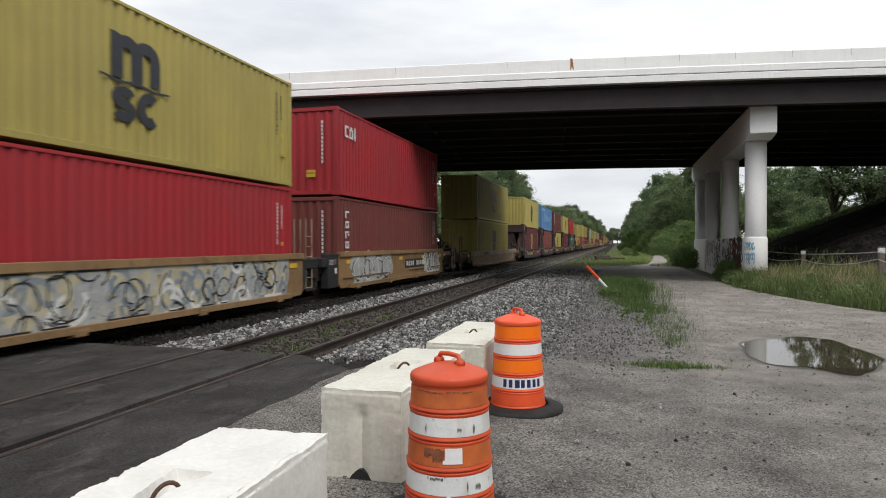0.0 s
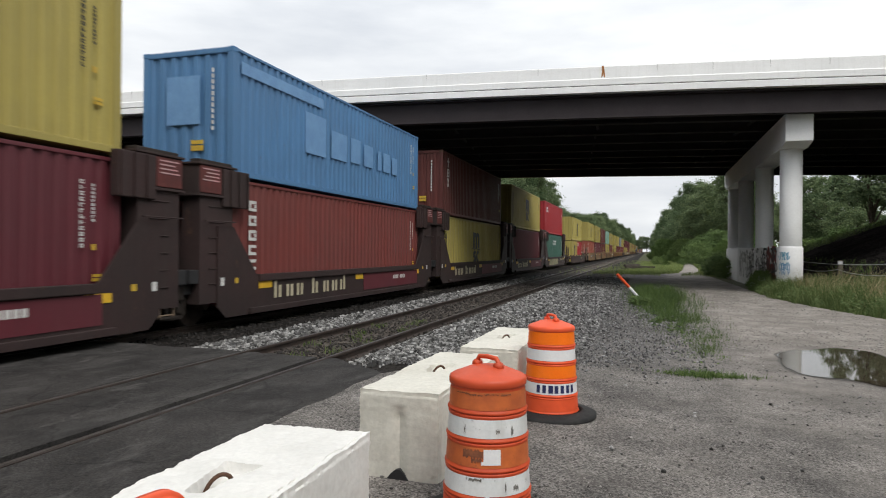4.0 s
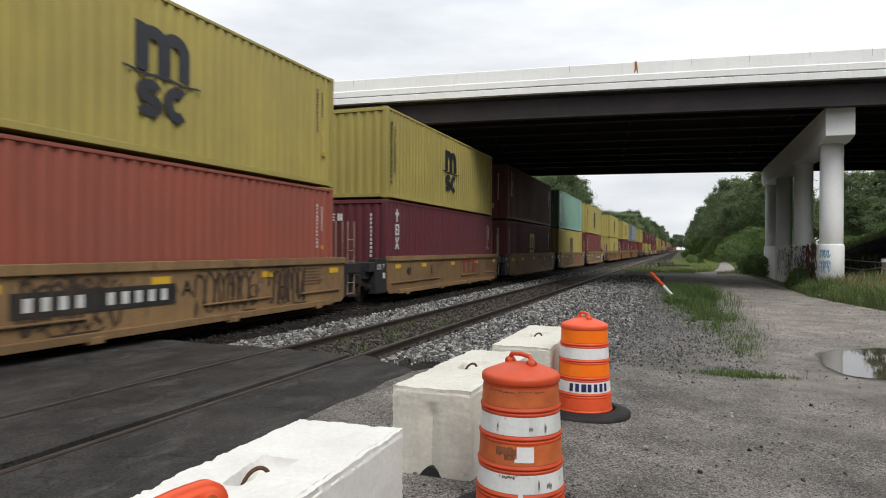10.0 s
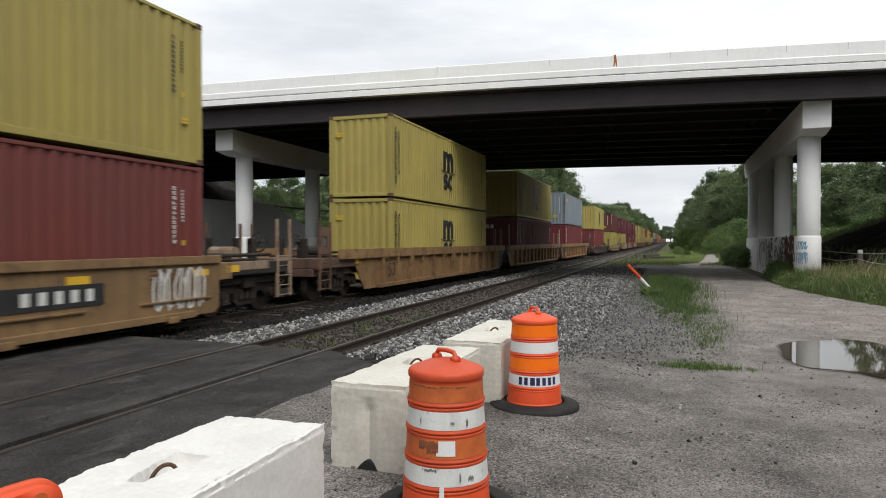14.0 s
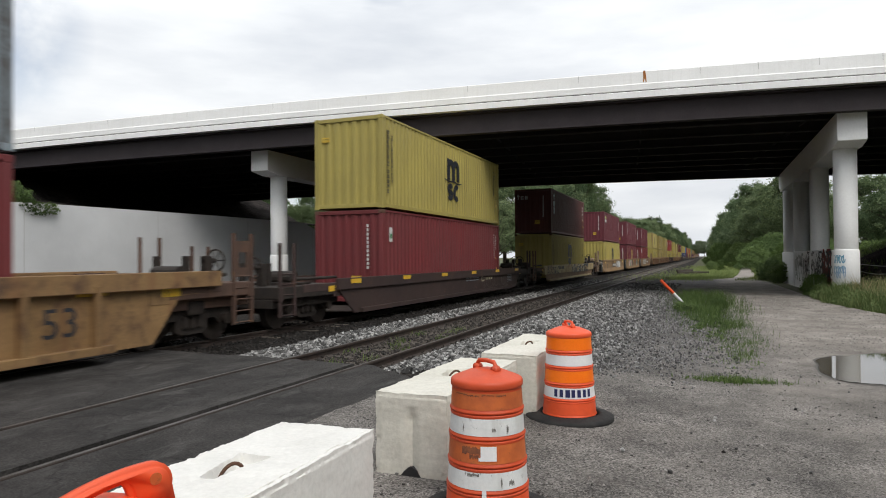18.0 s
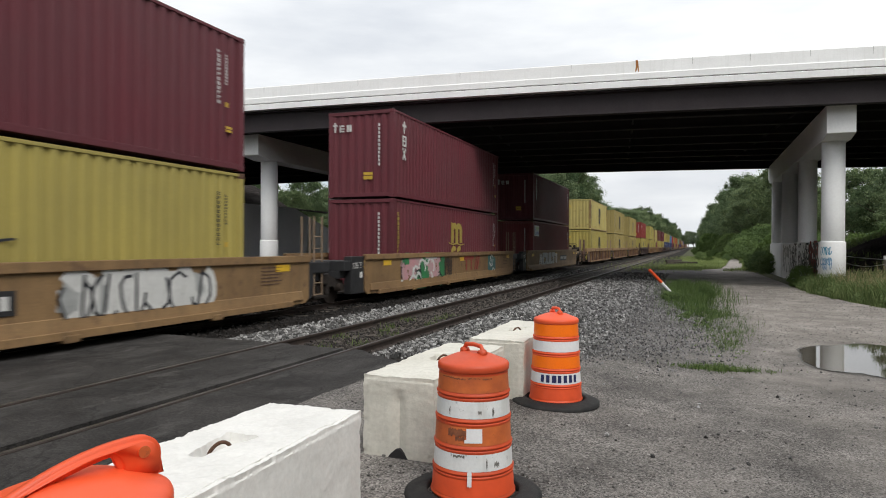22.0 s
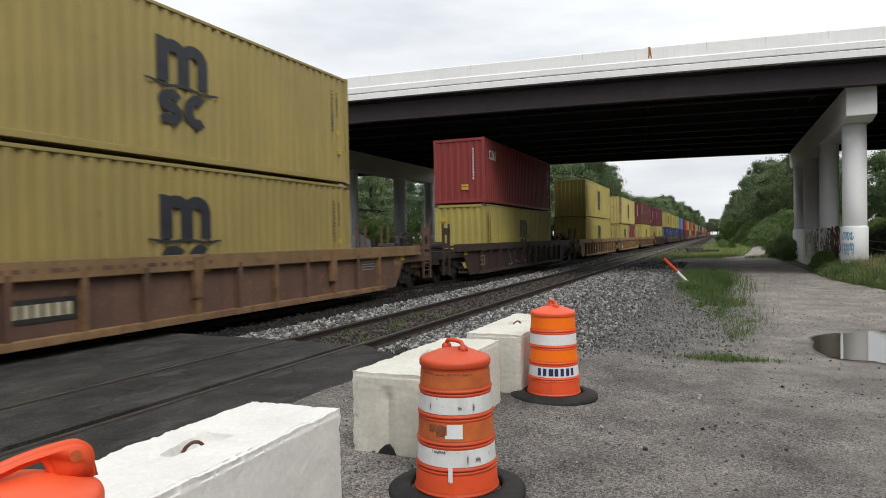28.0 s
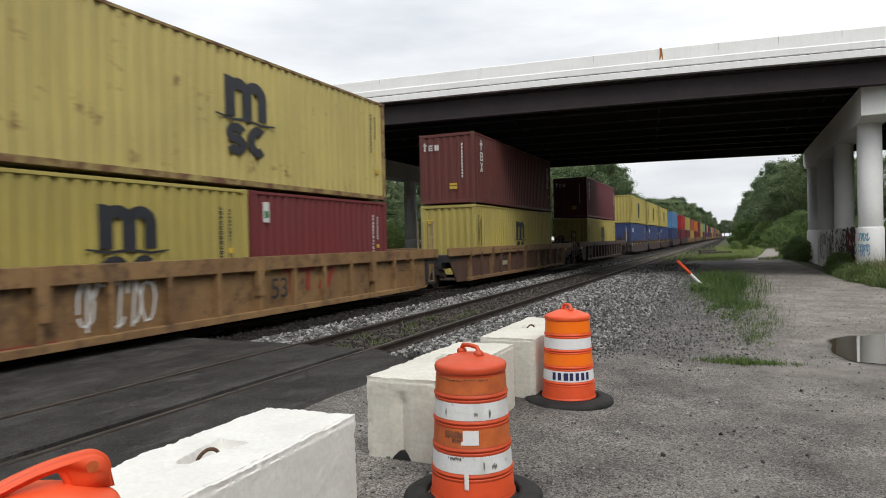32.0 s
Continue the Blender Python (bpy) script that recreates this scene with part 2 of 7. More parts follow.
M["umber_ink"] = surf("brown_black_spray", (0.040, 0.028, 0.022), (0.060, 0.040, 0.030), 3, 0.6, bump=0.0)
M["white_ink"] = surf("logo_white", (0.72, 0.72, 0.70), (0.60, 0.60, 0.58), 3, 0.6, bump=0.0)
M["olive_ink"] = surf("logo_yellow", (0.46, 0.36, 0.08), (0.38, 0.29, 0.06), 3, 0.6, bump=0.0)
M["red_ink"] = surf("logo_red", (0.30, 0.04, 0.03), (0.22, 0.035, 0.03), 3, 0.6, bump=0.0)
M["cast_rust"] = surf("rusty_casting", (0.13, 0.066, 0.04), (0.085, 0.045, 0.03), 9, 0.8, bump=0.2, fine=60)
M["dull_red"] = surf("faded_red_paint", (0.13, 0.028, 0.024), (0.085, 0.022, 0.02), 2.5, 0.7, bump=0.05, streak=(0.05, 0.018, 0.016))
M["sticker"] = surf("sticker_yellow", (0.66, 0.45, 0.05), (0.56, 0.36, 0.04), 4, 0.5, bump=0.0)
M["reflect_y"] = surf("yellow_reflector", (0.80, 0.50, 0.04), (0.68, 0.40, 0.03), 4, 0.4, bump=0.0)
M["silver"] = surf("graffiti_silver", (0.46, 0.47, 0.46), (0.34, 0.35, 0.34), 3, 0.5, bump=0.0)
M["cream_ink"] = surf("graffiti_cream", (0.55, 0.50, 0.36), (0.45, 0.40, 0.27), 3, 0.55, bump=0.0)
M["moss_ink"] = surf("graffiti_moss", (0.16, 0.20, 0.11), (0.11, 0.14, 0.08), 3, 0.55, bump=0.0)
M["slate_ink"] = surf("graffiti_slate", (0.20, 0.24, 0.27), (0.28, 0.31, 0.33), 3, 0.55, bump=0.0)
M["teal"] = surf("graffiti_teal", (0.03, 0.16, 0.16), (0.04, 0.11, 0.12), 3, 0.55, bump=0.0)
M["pink"] = surf("graffiti_pink", (0.60, 0.30, 0.32), (0.50, 0.36, 0.36), 3, 0.55, bump=0.0)
M["leaf_green"] = surf("graffiti_green", (0.04, 0.25, 0.09), (0.05, 0.18, 0.08), 3, 0.55, bump=0.0)
M["sky_ink"] = surf("graffiti_blue", (0.12, 0.34, 0.52), (0.16, 0.42, 0.56), 3, 0.6, bump=0.0)
M["violet"] = surf("sign_violet", (0.36, 0.36, 0.55), (0.42, 0.42, 0.58), 3, 0.6, bump=0.0)
M["lime"] = surf("sign_lime", (0.55, 0.62, 0.12), (0.48, 0.56, 0.10), 3, 0.6, bump=0.0)
M["pale_blue"] = surf("faded_blue", (0.17, 0.34, 0.58), (0.14, 0.29, 0.53), 3, 0.6, bump=0.0)
M["bridge_white"] = surf("white_painted_concrete", (0.90, 0.90, 0.895), (0.83, 0.83, 0.825), 0.5, 0.85, bump=0.1, fine=14, grain=(0.96, 1.02), streak=(0.80, 0.797, 0.785))
M["pier_white"] = surf("pier_white_paint", (0.90, 0.90, 0.90), (0.85, 0.85, 0.85), 0.5, 0.85, bump=0.08, fine=12, grain=(0.95, 1.02), spec=0.2)
# inner girder paint darkened to put the underside's shade into the colour
M["girder_dark"] = surf("girder_shaded", (0.018, 0.015, 0.016), (0.026, 0.022, 0.023), 0.8, 0.9, bump=0.1, fine=20)
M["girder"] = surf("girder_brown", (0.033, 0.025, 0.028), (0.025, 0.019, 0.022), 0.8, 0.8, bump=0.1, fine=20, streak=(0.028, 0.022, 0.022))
M["deck"] = surf("deck_underside", (0.17, 0.165, 0.16), (0.12, 0.115, 0.115), 0.6, 0.9, bump=0.1)
M["rust_mark"] = surf("rust_stain", (0.42, 0.19, 0.05), (0.34, 0.13, 0.04), 6, 0.85, bump=0.0)
M["seam"] = surf("joint_dark", (0.52, 0.52, 0.51), (0.42, 0.42, 0.41), 6, 0.9, bump=0.0)
M["wall_white"] = surf("retaining_wall_white", (0.67, 0.68, 0.69), (0.56, 0.57, 0.58), 0.25, 0.9, bump=0.15, fine=18, rust=(0.58, 0.58, 0.57), rust_at=(0.6, 0.8), rust_scale=0.7, spec=0.1, grain=(0.96, 1.02))
M["barrier"] = surf("barrier_white_paint", (0.76, 0.75, 0.72), (0.69, 0.68, 0.65), 3.0, 0.85, bump=0.28, fine=34, dist=0.010, grain=(0.93, 1.03), rust=(0.55, 0.53, 0.48), rust_at=(0.68, 0.8),
                    rust_scale=5)
M["barrier_raw"] = surf("barrier_cream", (0.70, 0.68, 0.61), (0.62, 0.60, 0.53), 2.0, 0.85, bump=0.3, fine=28, dist=0.010, grain=(0.87, 1.03), rust=(0.40, 0.37, 0.30), rust_at=(0.62, 0.74), rust_scale=6)
M["rebar"] = surf("rusty_bar", (0.07, 0.035, 0.02), (0.12, 0.06, 0.035), 20, 0.85, bump=0.4, fine=80)
M["drum_orange"] = surf("drum_orange_plastic", (0.86, 0.105, 0.030), (0.76, 0.09, 0.026), 5, 0.45, bump=0.06, fine=40, rust=(0.50, 0.10, 0.04), rust_at=(0.66, 0.8), rust_scale=6, grain=(0.95, 1.03))
M["drum_worn"] = surf("drum_orange_worn", (0.66, 0.082, 0.022), (0.56, 0.07, 0.022), 5, 0.5, bump=0.08, fine=40, rust=(0.42, 0.10, 0.05), rust_at=(0.6, 0.75), rust_scale=7, grain=(0.92, 1.03))
M["drum_bright"] = surf("drum_sheeting_orange", (1.0, 0.20, 0.004), (1.0, 0.18, 0.004), 5, 0.35, bump=0.03, fine=60, grain=(0.95, 1.03))
M["drum_faded"] = surf("drum_sheeting_faded", (0.62, 0.15, 0.035), (0.44, 0.10, 0.03), 7, 0.5, bump=0.06, fine=40, rust=(0.24, 0.075, 0.03), rust_at=(0.60, 0.65), rust_scale=9, grain=(0.95, 1.03))
M["drum_white"] = surf("drum_sheeting_white", (0.80, 0.81, 0.81), (0.66, 0.68, 0.68), 6, 0.35, bump=0.04, fine=60, rust=(0.20, 0.20, 0.19), rust_at=(0.60, 0.66), rust_scale=11, grain=(0.93, 1.03), streak=(0.55, 0.55, 0.53))
M["drum_clean"] = surf("drum_sheeting_clean", (0.82, 0.82, 0.83), (0.76, 0.76, 0.78), 6, 0.35, bump=0.03, fine=60, grain=(0.95, 1.03))
M["rubber"] = surf("base_rubber", (0.014, 0.014, 0.015), (0.028, 0.027, 0.026), 8, 0.75, bump=0.2, fine=80, spec=0.3)
M["soil"] = surf("meadow_soil", (0.06, 0.075, 0.025), (0.10, 0.10, 0.045), 0.25, 1.0, bump=0.8, fine=8, dist=0.05)
M["slope"] = surf("dark_slope", (0.022, 0.020, 0.019), (0.045, 0.040, 0.038), 0.8, 1.0, bump=1.0, fine=9, dist=0.08, spec=0.0, grit=12, grit_span=(0.5, 1.6))
# near-black cinder: the train's shade is mixed into the colour
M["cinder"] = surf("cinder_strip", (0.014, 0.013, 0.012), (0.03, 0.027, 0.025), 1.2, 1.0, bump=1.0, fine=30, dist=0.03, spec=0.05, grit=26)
M["ballast"] = surf("ballast_bed", (0.018, 0.016, 0.015), (0.040, 0.036, 0.032), 4, 0.95, bump=1.0, fine=32, dist=0.03, grit=26, spec=0.1)
M["rail"] = surf("rail_steel", (0.040, 0.030, 0.026), (0.062, 0.044, 0.036), 4, 0.7, metal=0.3, bump=0.2, fine=40)
M["track_dirt"] = surf("track_dirt", (0.062, 0.052, 0.045), (0.105, 0.090, 0.077), 1.6, 0.95, bump=1.0, fine=40, dist=0.02, grit=60, grit_span=(0.6, 1.5), spec=0.15)
M["rail_top"] = surf("rail_head_polished", (0.17, 0.16, 0.155), (0.09, 0.08, 0.072), 3, 0.45, metal=0.8, bump=0.05)
M["tie"] = surf("creosoted_tie", (0.05, 0.042, 0.035), (0.085, 0.07, 0.055), 4, 0.95, bump=0.6, fine=30)
M["post"] = surf("weathered_wood", (0.22, 0.19, 0.15), (0.14, 0.12, 0.095), 5, 0.95, bump=0.6, fine=30)
M["bark"] = surf("bark", (0.06, 0.048, 0.036), (0.10, 0.08, 0.06), 5, 1.0, bump=0.8, fine=20, dist=0.03)


def leafy(name, a, b, scale=1.2, trans=0.25):
    """Foliage: each leaf its own tone, a little light passing through."""
    m = bpy.data.materials.new(name)
    m.use_nodes = True
    nt = m.node_tree
    ln = nt.links.new
    bsdf = nt.nodes["Principled BSDF"]
    geo = nt.nodes.new("ShaderNodeNewGeometry")
    r = nt.nodes.new("ShaderNodeValToRGB")
    r.color_ramp.elements[0].color, r.color_ramp.elements[1].color = (*a, 1), (*b, 1)
    ln(geo.outputs["Random Per Island"], r.inputs["Fac"])
    oi = nt.nodes.new("ShaderNodeObjectInfo")
    r3 = nt.nodes.new("ShaderNodeValToRGB")
    r3.color_ramp.elements[0].color, r3.color_ramp.elements[1].color = (0.75, 0.8, 0.75, 1), (1.15, 1.1, 1.0, 1)
    ln(oi.outputs["Random"], r3.inputs["Fac"])
    x = nt.nodes.new("ShaderNodeMixRGB")
    x.blend_type = "MULTIPLY"
    x.inputs[0].default_value = 1.0
    ln(r.outputs["Color"], x.inputs[1])
    ln(r3.outputs["Color"], x.inputs[2])
    ln(x.outputs[0], bsdf.inputs["Base Color"])
    bsdf.inputs["Roughness"].default_value = 0.65
    bsdf.inputs["Specular IOR Level"].default_value = 0.25
    tr = nt.nodes.new("ShaderNodeBsdfTranslucent")
    ln(x.outputs[0], tr.inputs["Color"])
    ms = nt.nodes.new("ShaderNodeMixShader")
    ms.inputs[0].default_value = trans
    out = nt.nodes["Material Output"]
    ln(bsdf.outputs[0], ms.inputs[1])
    ln(tr.outputs[0], ms.inputs[2])
    ln(ms.outputs[0], out.inputs["Surface"])
    return m




def stony(name, a, b):
    """Broken stone: each piece its own grey."""
    m = bpy.data.materials.new(name)
    m.use_nodes = True
    nt = m.node_tree
    b_ = nt.nodes["Principled BSDF"]
    geo = nt.nodes.new("ShaderNodeNewGeometry")
    r = nt.nodes.new("ShaderNodeValToRGB")
    r.color_ramp.elements[0].color, r.color_ramp.elements[1].color = (*a, 1), (*b, 1)
    mid = r.color_ramp.elements.new(0.55)
    mid.color = (*[p * 0.72 + q * 0.28 for p, q in zip(a, b)], 1)
    nz = nt.nodes.new("ShaderNodeTexNoise")
    nz.inputs["Scale"].default_value = 30.0
    tcd = nt.nodes.new("ShaderNodeTexCoord")
    bp = nt.nodes.new("ShaderNodeBump")
    bp.inputs["Strength"].default_value, bp.inputs["Distance"].default_value = 0.5, 0.01
    nt.links.new(tcd.outputs["Object"], nz.inputs["Vector"])
    nt.links.new(nz.outputs["Fac"], bp.inputs["Height"])
    nt.links.new(bp.outputs["Normal"], b_.inputs["Normal"])
    nt.links.new(geo.outputs["Random Per Island"], r.inputs["Fac"])
    nt.links.new(r.outputs["Color"], b_.inputs["Base Color"])
    b_.inputs["Roughness"].default_value = 0.9
    return m


M["stone"] = stony("ballast_stone", (0.030, 0.029, 0.028), (0.42, 0.415, 0.405))
# oil-fouled stone, darkened further for the shade under the train
M["dark_stone"] = stony("fouled_shaded_stone", (0.008, 0.007, 0.006), (0.028, 0.023, 0.02))
M["brown_stone"] = stony("brown_ballast_stone", (0.016, 0.0135, 0.012), (0.088, 0.076, 0.066))
M["fine_stone"] = stony("fine_dark_gravel", (0.042, 0.041, 0.042), (0.34, 0.335, 0.335))
M["lane_stone"] = stony("lane_gravel", (0.20, 0.188, 0.172), (0.42, 0.40, 0.37))
M["pebble"] = stony("yard_pebble", (0.05, 0.046, 0.043), (0.34, 0.32, 0.30))
M["leaf"] = leafy("tree_leaves", (0.065, 0.105, 0.056), (0.245, 0.315, 0.17), trans=0.45)
M["leaf_light"] = leafy("bush_leaves", (0.06, 0.104, 0.033), (0.175, 0.25, 0.085), trans=0.35)
M["grass"] = leafy("grass_blades", (0.06, 0.108, 0.03), (0.155, 0.215, 0.07))
# grass green raised so its colour carries a patch of sun
M["meadow"] = leafy("sunlit_meadow", (0.11, 0.165, 0.055), (0.25, 0.31, 0.125))
M["weed"] = leafy("tall_weeds", (0.085, 0.138, 0.042), (0.25, 0.295, 0.125), trans=0.35)
M["dark_weed"] = leafy("dark_weed_leaves", (0.034, 0.066, 0.020), (0.10, 0.15, 0.05))
M["straw"] = leafy("dry_straw", (0.24, 0.215, 0.12), (0.46, 0.41, 0.27), trans=0.3)
M["wet"] = surf("wet_gravel", (0.075, 0.069, 0.063), (0.12, 0.111, 0.100), 1.5, 0.8, bump=0.6, fine=50, dist=0.008, grit=85, grit_span=(0.8, 1.2))


def yard_material():
    """Packed gravel: dark and grey near the rails, paler dirt where the lane leaves it, with blotches and grit."""
    m = surf("gravel_yard", (0.100, 0.097, 0.0945), (0.215, 0.207, 0.197), 0.7, 0.95, bump=1.0, fine=55, dist=0.016, rust=(0.085, 0.080, 0.076), rust_at=(0.52, 0.72), rust_scale=1.4, grit=75, grit_span=(0.36, 1.75), grain=(0.55, 1.3), spec=0.2)
    nt = m.node_tree
    ln = nt.links.new
    bsdf = nt.nodes["Principled BSDF"]
    old = bsdf.inputs["Base Color"].links[0].from_socket
    tc = nt.nodes.new("ShaderNodeTexCoord")
    sp = nt.nodes.new("ShaderNodeSeparateXYZ")
    ln(tc.outputs["Object"], sp.inputs[0])
    nz = nt.nodes.new("ShaderNodeTexNoise")
    nz.inputs["Scale"].default_value, nz.inputs["Detail"].default_value = 0.6, 8.0
    ln(tc.outputs["Object"], nz.inputs["Vector"])
    def rng_of(sock, a, b):
        r = nt.nodes.new("ShaderNodeMapRange")
        r.inputs["From Min"].default_value, r.inputs["From Max"].default_value = a, b
        ln(sock, r.inputs["Value"])
        return r.outputs["Result"]
    def math_of(op, a, b):
        r = nt.nodes.new("ShaderNodeMath")
        r.operation = op
        r.use_clamp = False
        for i, v in enumerate((a, b)):
            if hasattr(v, "default_value"):
                ln(v, r.inputs[i])
            else:
                r.inputs[i].default_value = v
        return r.outputs[0]
    f = math_of("MULTIPLY", rng_of(sp.outputs["X"], 0.9, 2.3), rng_of(sp.outputs["Y"], 7.0, 17.0))
    f = math_of("MINIMUM", math_of("ADD", f, rng_of(nz.outputs["Fac"], 0.35, 0.9)), 1.0)
    f = math_of("MULTIPLY", f, rng_of(math_of("ADD", sp.outputs["X"], math_of("MULTIPLY", nz.outputs["Fac"], 1.6)), 0.3, 2.3))
    nz2 = nt.nodes.new("ShaderNodeTexNoise")
    nz2.inputs["Scale"].default_value, nz2.inputs["Detail"].default_value = 45.0, 5.0
    ln(tc.outputs["Object"], nz2.inputs["Vector"])
    rp = nt.nodes.new("ShaderNodeValToRGB")
    rp.color_ramp.elements[0].position, rp.color_ramp.elements[0].color = 0.3, (0.195, 0.183, 0.170, 1)
    rp.color_ramp.elements[1].position, rp.color_ramp.elements[1].color = 0.7, (0.292, 0.275, 0.256, 1)
    ln(nz2.outputs["Fac"], rp.inputs["Fac"])
    mx = nt.nodes.new("ShaderNodeMixRGB")
    ln(f, mx.inputs[0])
    ln(old, mx.inputs[1])
    ln(rp.outputs["Color"], mx.inputs[2])
    # dark fine gravel beside the ballast
    g = math_of("MULTIPLY", rng_of(sp.outputs["Y"], 9.6, 11.4), rng_of(math_of("ADD", sp.outputs["X"], math_of("MULTIPLY", nz.outputs["Fac"], 1.4)), 1.9, 0.9))
    rq = nt.nodes.new("ShaderNodeValToRGB")
    rq.color_ramp.elements[0].position, rq.color_ramp.elements[0].color = 0.3, (0.072, 0.070, 0.069, 1)
    rq.color_ramp.elements[1].position, rq.color_ramp.elements[1].color = 0.7, (0.185, 0.180, 0.176, 1)
    ln(nz2.outputs["Fac"], rq.inputs["Fac"])
    my = nt.nodes.new("ShaderNodeMixRGB")
    ln(g, my.inputs[0])
    ln(mx.outputs[0], my.inputs[1])
    ln(rq.outputs["Color"], my.inputs[2])
    last = my.outputs[0]
    warm = 0.984, 0.991
    for sc, p0, c0, p1, c1 in ((0.55, 0.38, 0.88, 0.62, 1.28), (1.7, 0.36, 0.80, 0.66, 1.18), (5.5, 0.32, 0.88, 0.68, 1.10), (26.0, 0.3, 0.88, 0.7, 1.1)):
        nb = nt.nodes.new("ShaderNodeTexNoise")
        nb.inputs["Scale"].default_value, nb.inputs["Detail"].default_value, nb.inputs["Roughness"].default_value = sc, 8.0, 0.65
        ln(tc.outputs["Object"], nb.inputs["Vector"])
        rb = nt.nodes.new("ShaderNodeValToRGB")
        rb.color_ramp.elements[0].position, rb.color_ramp.elements[0].color = p0, (c0, c0 * warm[1], c0 * warm[0], 1)
        rb.color_ramp.elements[1].position, rb.color_ramp.elements[1].color = p1, (c1, c1 * warm[1], c1 * warm[0], 1)
        ln(nb.outputs["Fac"], rb.inputs["Fac"])
        mz = nt.nodes.new("ShaderNodeMixRGB")
        mz.blend_type = "MULTIPLY"
        mz.inputs[0].default_value = 1.0
        ln(last, mz.inputs[1])
        ln(rb.outputs["Color"], mz.inputs[2])
        last = mz.outputs[0]
    ln(last, bsdf.inputs["Base Color"])
    return m


M["yard"] = yard_material()


def asphalt_material():
    """Old asphalt: black and tarry, with pale dust dragged along the rails, fine cracks and grit."""
    m = surf("crossing_asphalt", (0.023, 0.0217, 0.0210), (0.048, 0.0448, 0.0428), 1.3, 0.85, bump=0.8, fine=60, dist=0.008, grit=80, grit_span=(0.65, 1.45), spec=0.2, grain=(0.7, 1.2))
    nt = m.node_tree
    ln = nt.links.new
    bsdf = nt.nodes["Principled BSDF"]
    last = bsdf.inputs["Base Color"].links[0].from_socket
    tc = nt.nodes.new("ShaderNodeTexCoord")
    def layer(scale, stretch, p0, p1, colour, amount, rough=0.65):
        nonlocal last
        mp = nt.nodes.new("ShaderNodeMapping")
        mp.inputs["Scale"].default_value = stretch
        nz = nt.nodes.new("ShaderNodeTexNoise")
        nz.inputs["Scale"].default_value, nz.inputs["Detail"].default_value, nz.inputs["Roughness"].default_value, nz.inputs["Distortion"].default_value = scale, 9.0, rough, 0.6
        rp = nt.nodes.new("ShaderNodeValToRGB")
        rp.color_ramp.elements[0].position, rp.color_ramp.elements[0].color = p0, (0, 0, 0, 1)
        rp.color_ramp.elements[1].position, rp.color_ramp.elements[1].color = p1, (amount, amount, amount, 1)
        mx = nt.nodes.new("ShaderNodeMixRGB")
        ln(tc.outputs["Object"], mp.inputs["Vector"])
        ln(mp.outputs["Vector"], nz.inputs["Vector"])
        ln(nz.outputs["Fac"], rp.inputs["Fac"])
        ln(rp.outputs["Color"], mx.inputs[0])
        ln(last, mx.inputs[1])
        mx.inputs[2].default_value = (*colour, 1)
        last = mx.outputs[0]
    layer(1.1, (1.6, 0.8, 1.0), 0.50, 0.78, (0.098, 0.094, 0.090), 0.6)
    layer(2.2, (1.5, 0.7, 1.0), 0.55, 0.80, (0.15, 0.143, 0.137), 0.6, 0.7)
    layer(0.7, (0.9, 1.6, 1.0), 0.60, 0.80, (0.016, 0.0155, 0.016), 0.9)
    vo = nt.nodes.new("ShaderNodeTexVoronoi")
    vo.feature = "DISTANCE_TO_EDGE"
    vo.inputs["Scale"].default_value = 0.9
    wob = nt.nodes.new("ShaderNodeTexNoise")
    wob.inputs["Scale"].default_value, wob.inputs["Detail"].default_value = 2.5, 6.0
    ad = nt.nodes.new("ShaderNodeMixRGB")
    ad.inputs[0].default_value = 0.35
    ln(tc.outputs["Object"], wob.inputs["Vector"])
    ln(tc.outputs["Object"], ad.inputs[1])
    ln(wob.outputs["Color"], ad.inputs[2])
    ln(ad.outputs[0], vo.inputs["Vector"])
    cr = nt.nodes.new("ShaderNodeValToRGB")
    cr.color_ramp.elements[0].position, cr.color_ramp.elements[0].color = 0.003, (0.62, 0.62, 0.62, 1)
    cr.color_ramp.elements[1].position, cr.color_ramp.elements[1].color = 0.014, (1, 1, 1, 1)
    ln(vo.outputs["Distance"], cr.inputs["Fac"])
    mx = nt.nodes.new("ShaderNodeMixRGB")
    mx.blend_type = "MULTIPLY"
    mx.inputs[0].default_value = 1.0
    ln(last, mx.inputs[1])
    ln(cr.outputs["Color"], mx.inputs[2])
    ln(mx.outputs[0], bsdf.inputs["Base Color"])
    return m


M["asphalt"] = asphalt_material()


def water_material():
    m = bpy.data.materials.new("puddle_water")
    m.use_nodes = True
    b = m.node_tree.nodes["Principled BSDF"]
    b.inputs["Base Color"].default_value = (0.055, 0.045, 0.03, 1)
    b.inputs["Roughness"].default_value = 0.03
    b.inputs["IOR"].default_value = 1.33
    b.inputs["Specular IOR Level"].default_value = 1.0
    return m


M["water"] = water_material()


# ---- building helpers ----
def empty(name, m=None):
    e = new(name)
    e.empty_display_size = 0.2
    if m is not None:
        e.matrix_world = m
    return e


def mesh_of(name, bm, mat=None, smooth=False):
    me = bpy.data.meshes.new(name)
    bm.to_mesh(me)
    bm.free()
    me.materials.append(mat)
    if smooth:
        for p in me.polygons:
            p.use_smooth = True
    return me


def part(name, bm, material, parent, label="", smooth=False):
    """Links a bmesh as one mesh object under a thing or a part."""
    ob = new(name, mesh_of(name, bm, material, smooth))
    ob.parent = parent
    if label:
        tagged(ob, label)
    return ob


def piece(name, me, parent, material=None, m=None, label=""):
    """An object on a shared mesh, with a paint of its own."""
    ob = new(name, me)
    ob.parent = parent
    if m is not None:
        ob.matrix_local = m
    if material is not None:
        ob.material_slots[0].link = "OBJECT"
        ob.material_slots[0].material = material
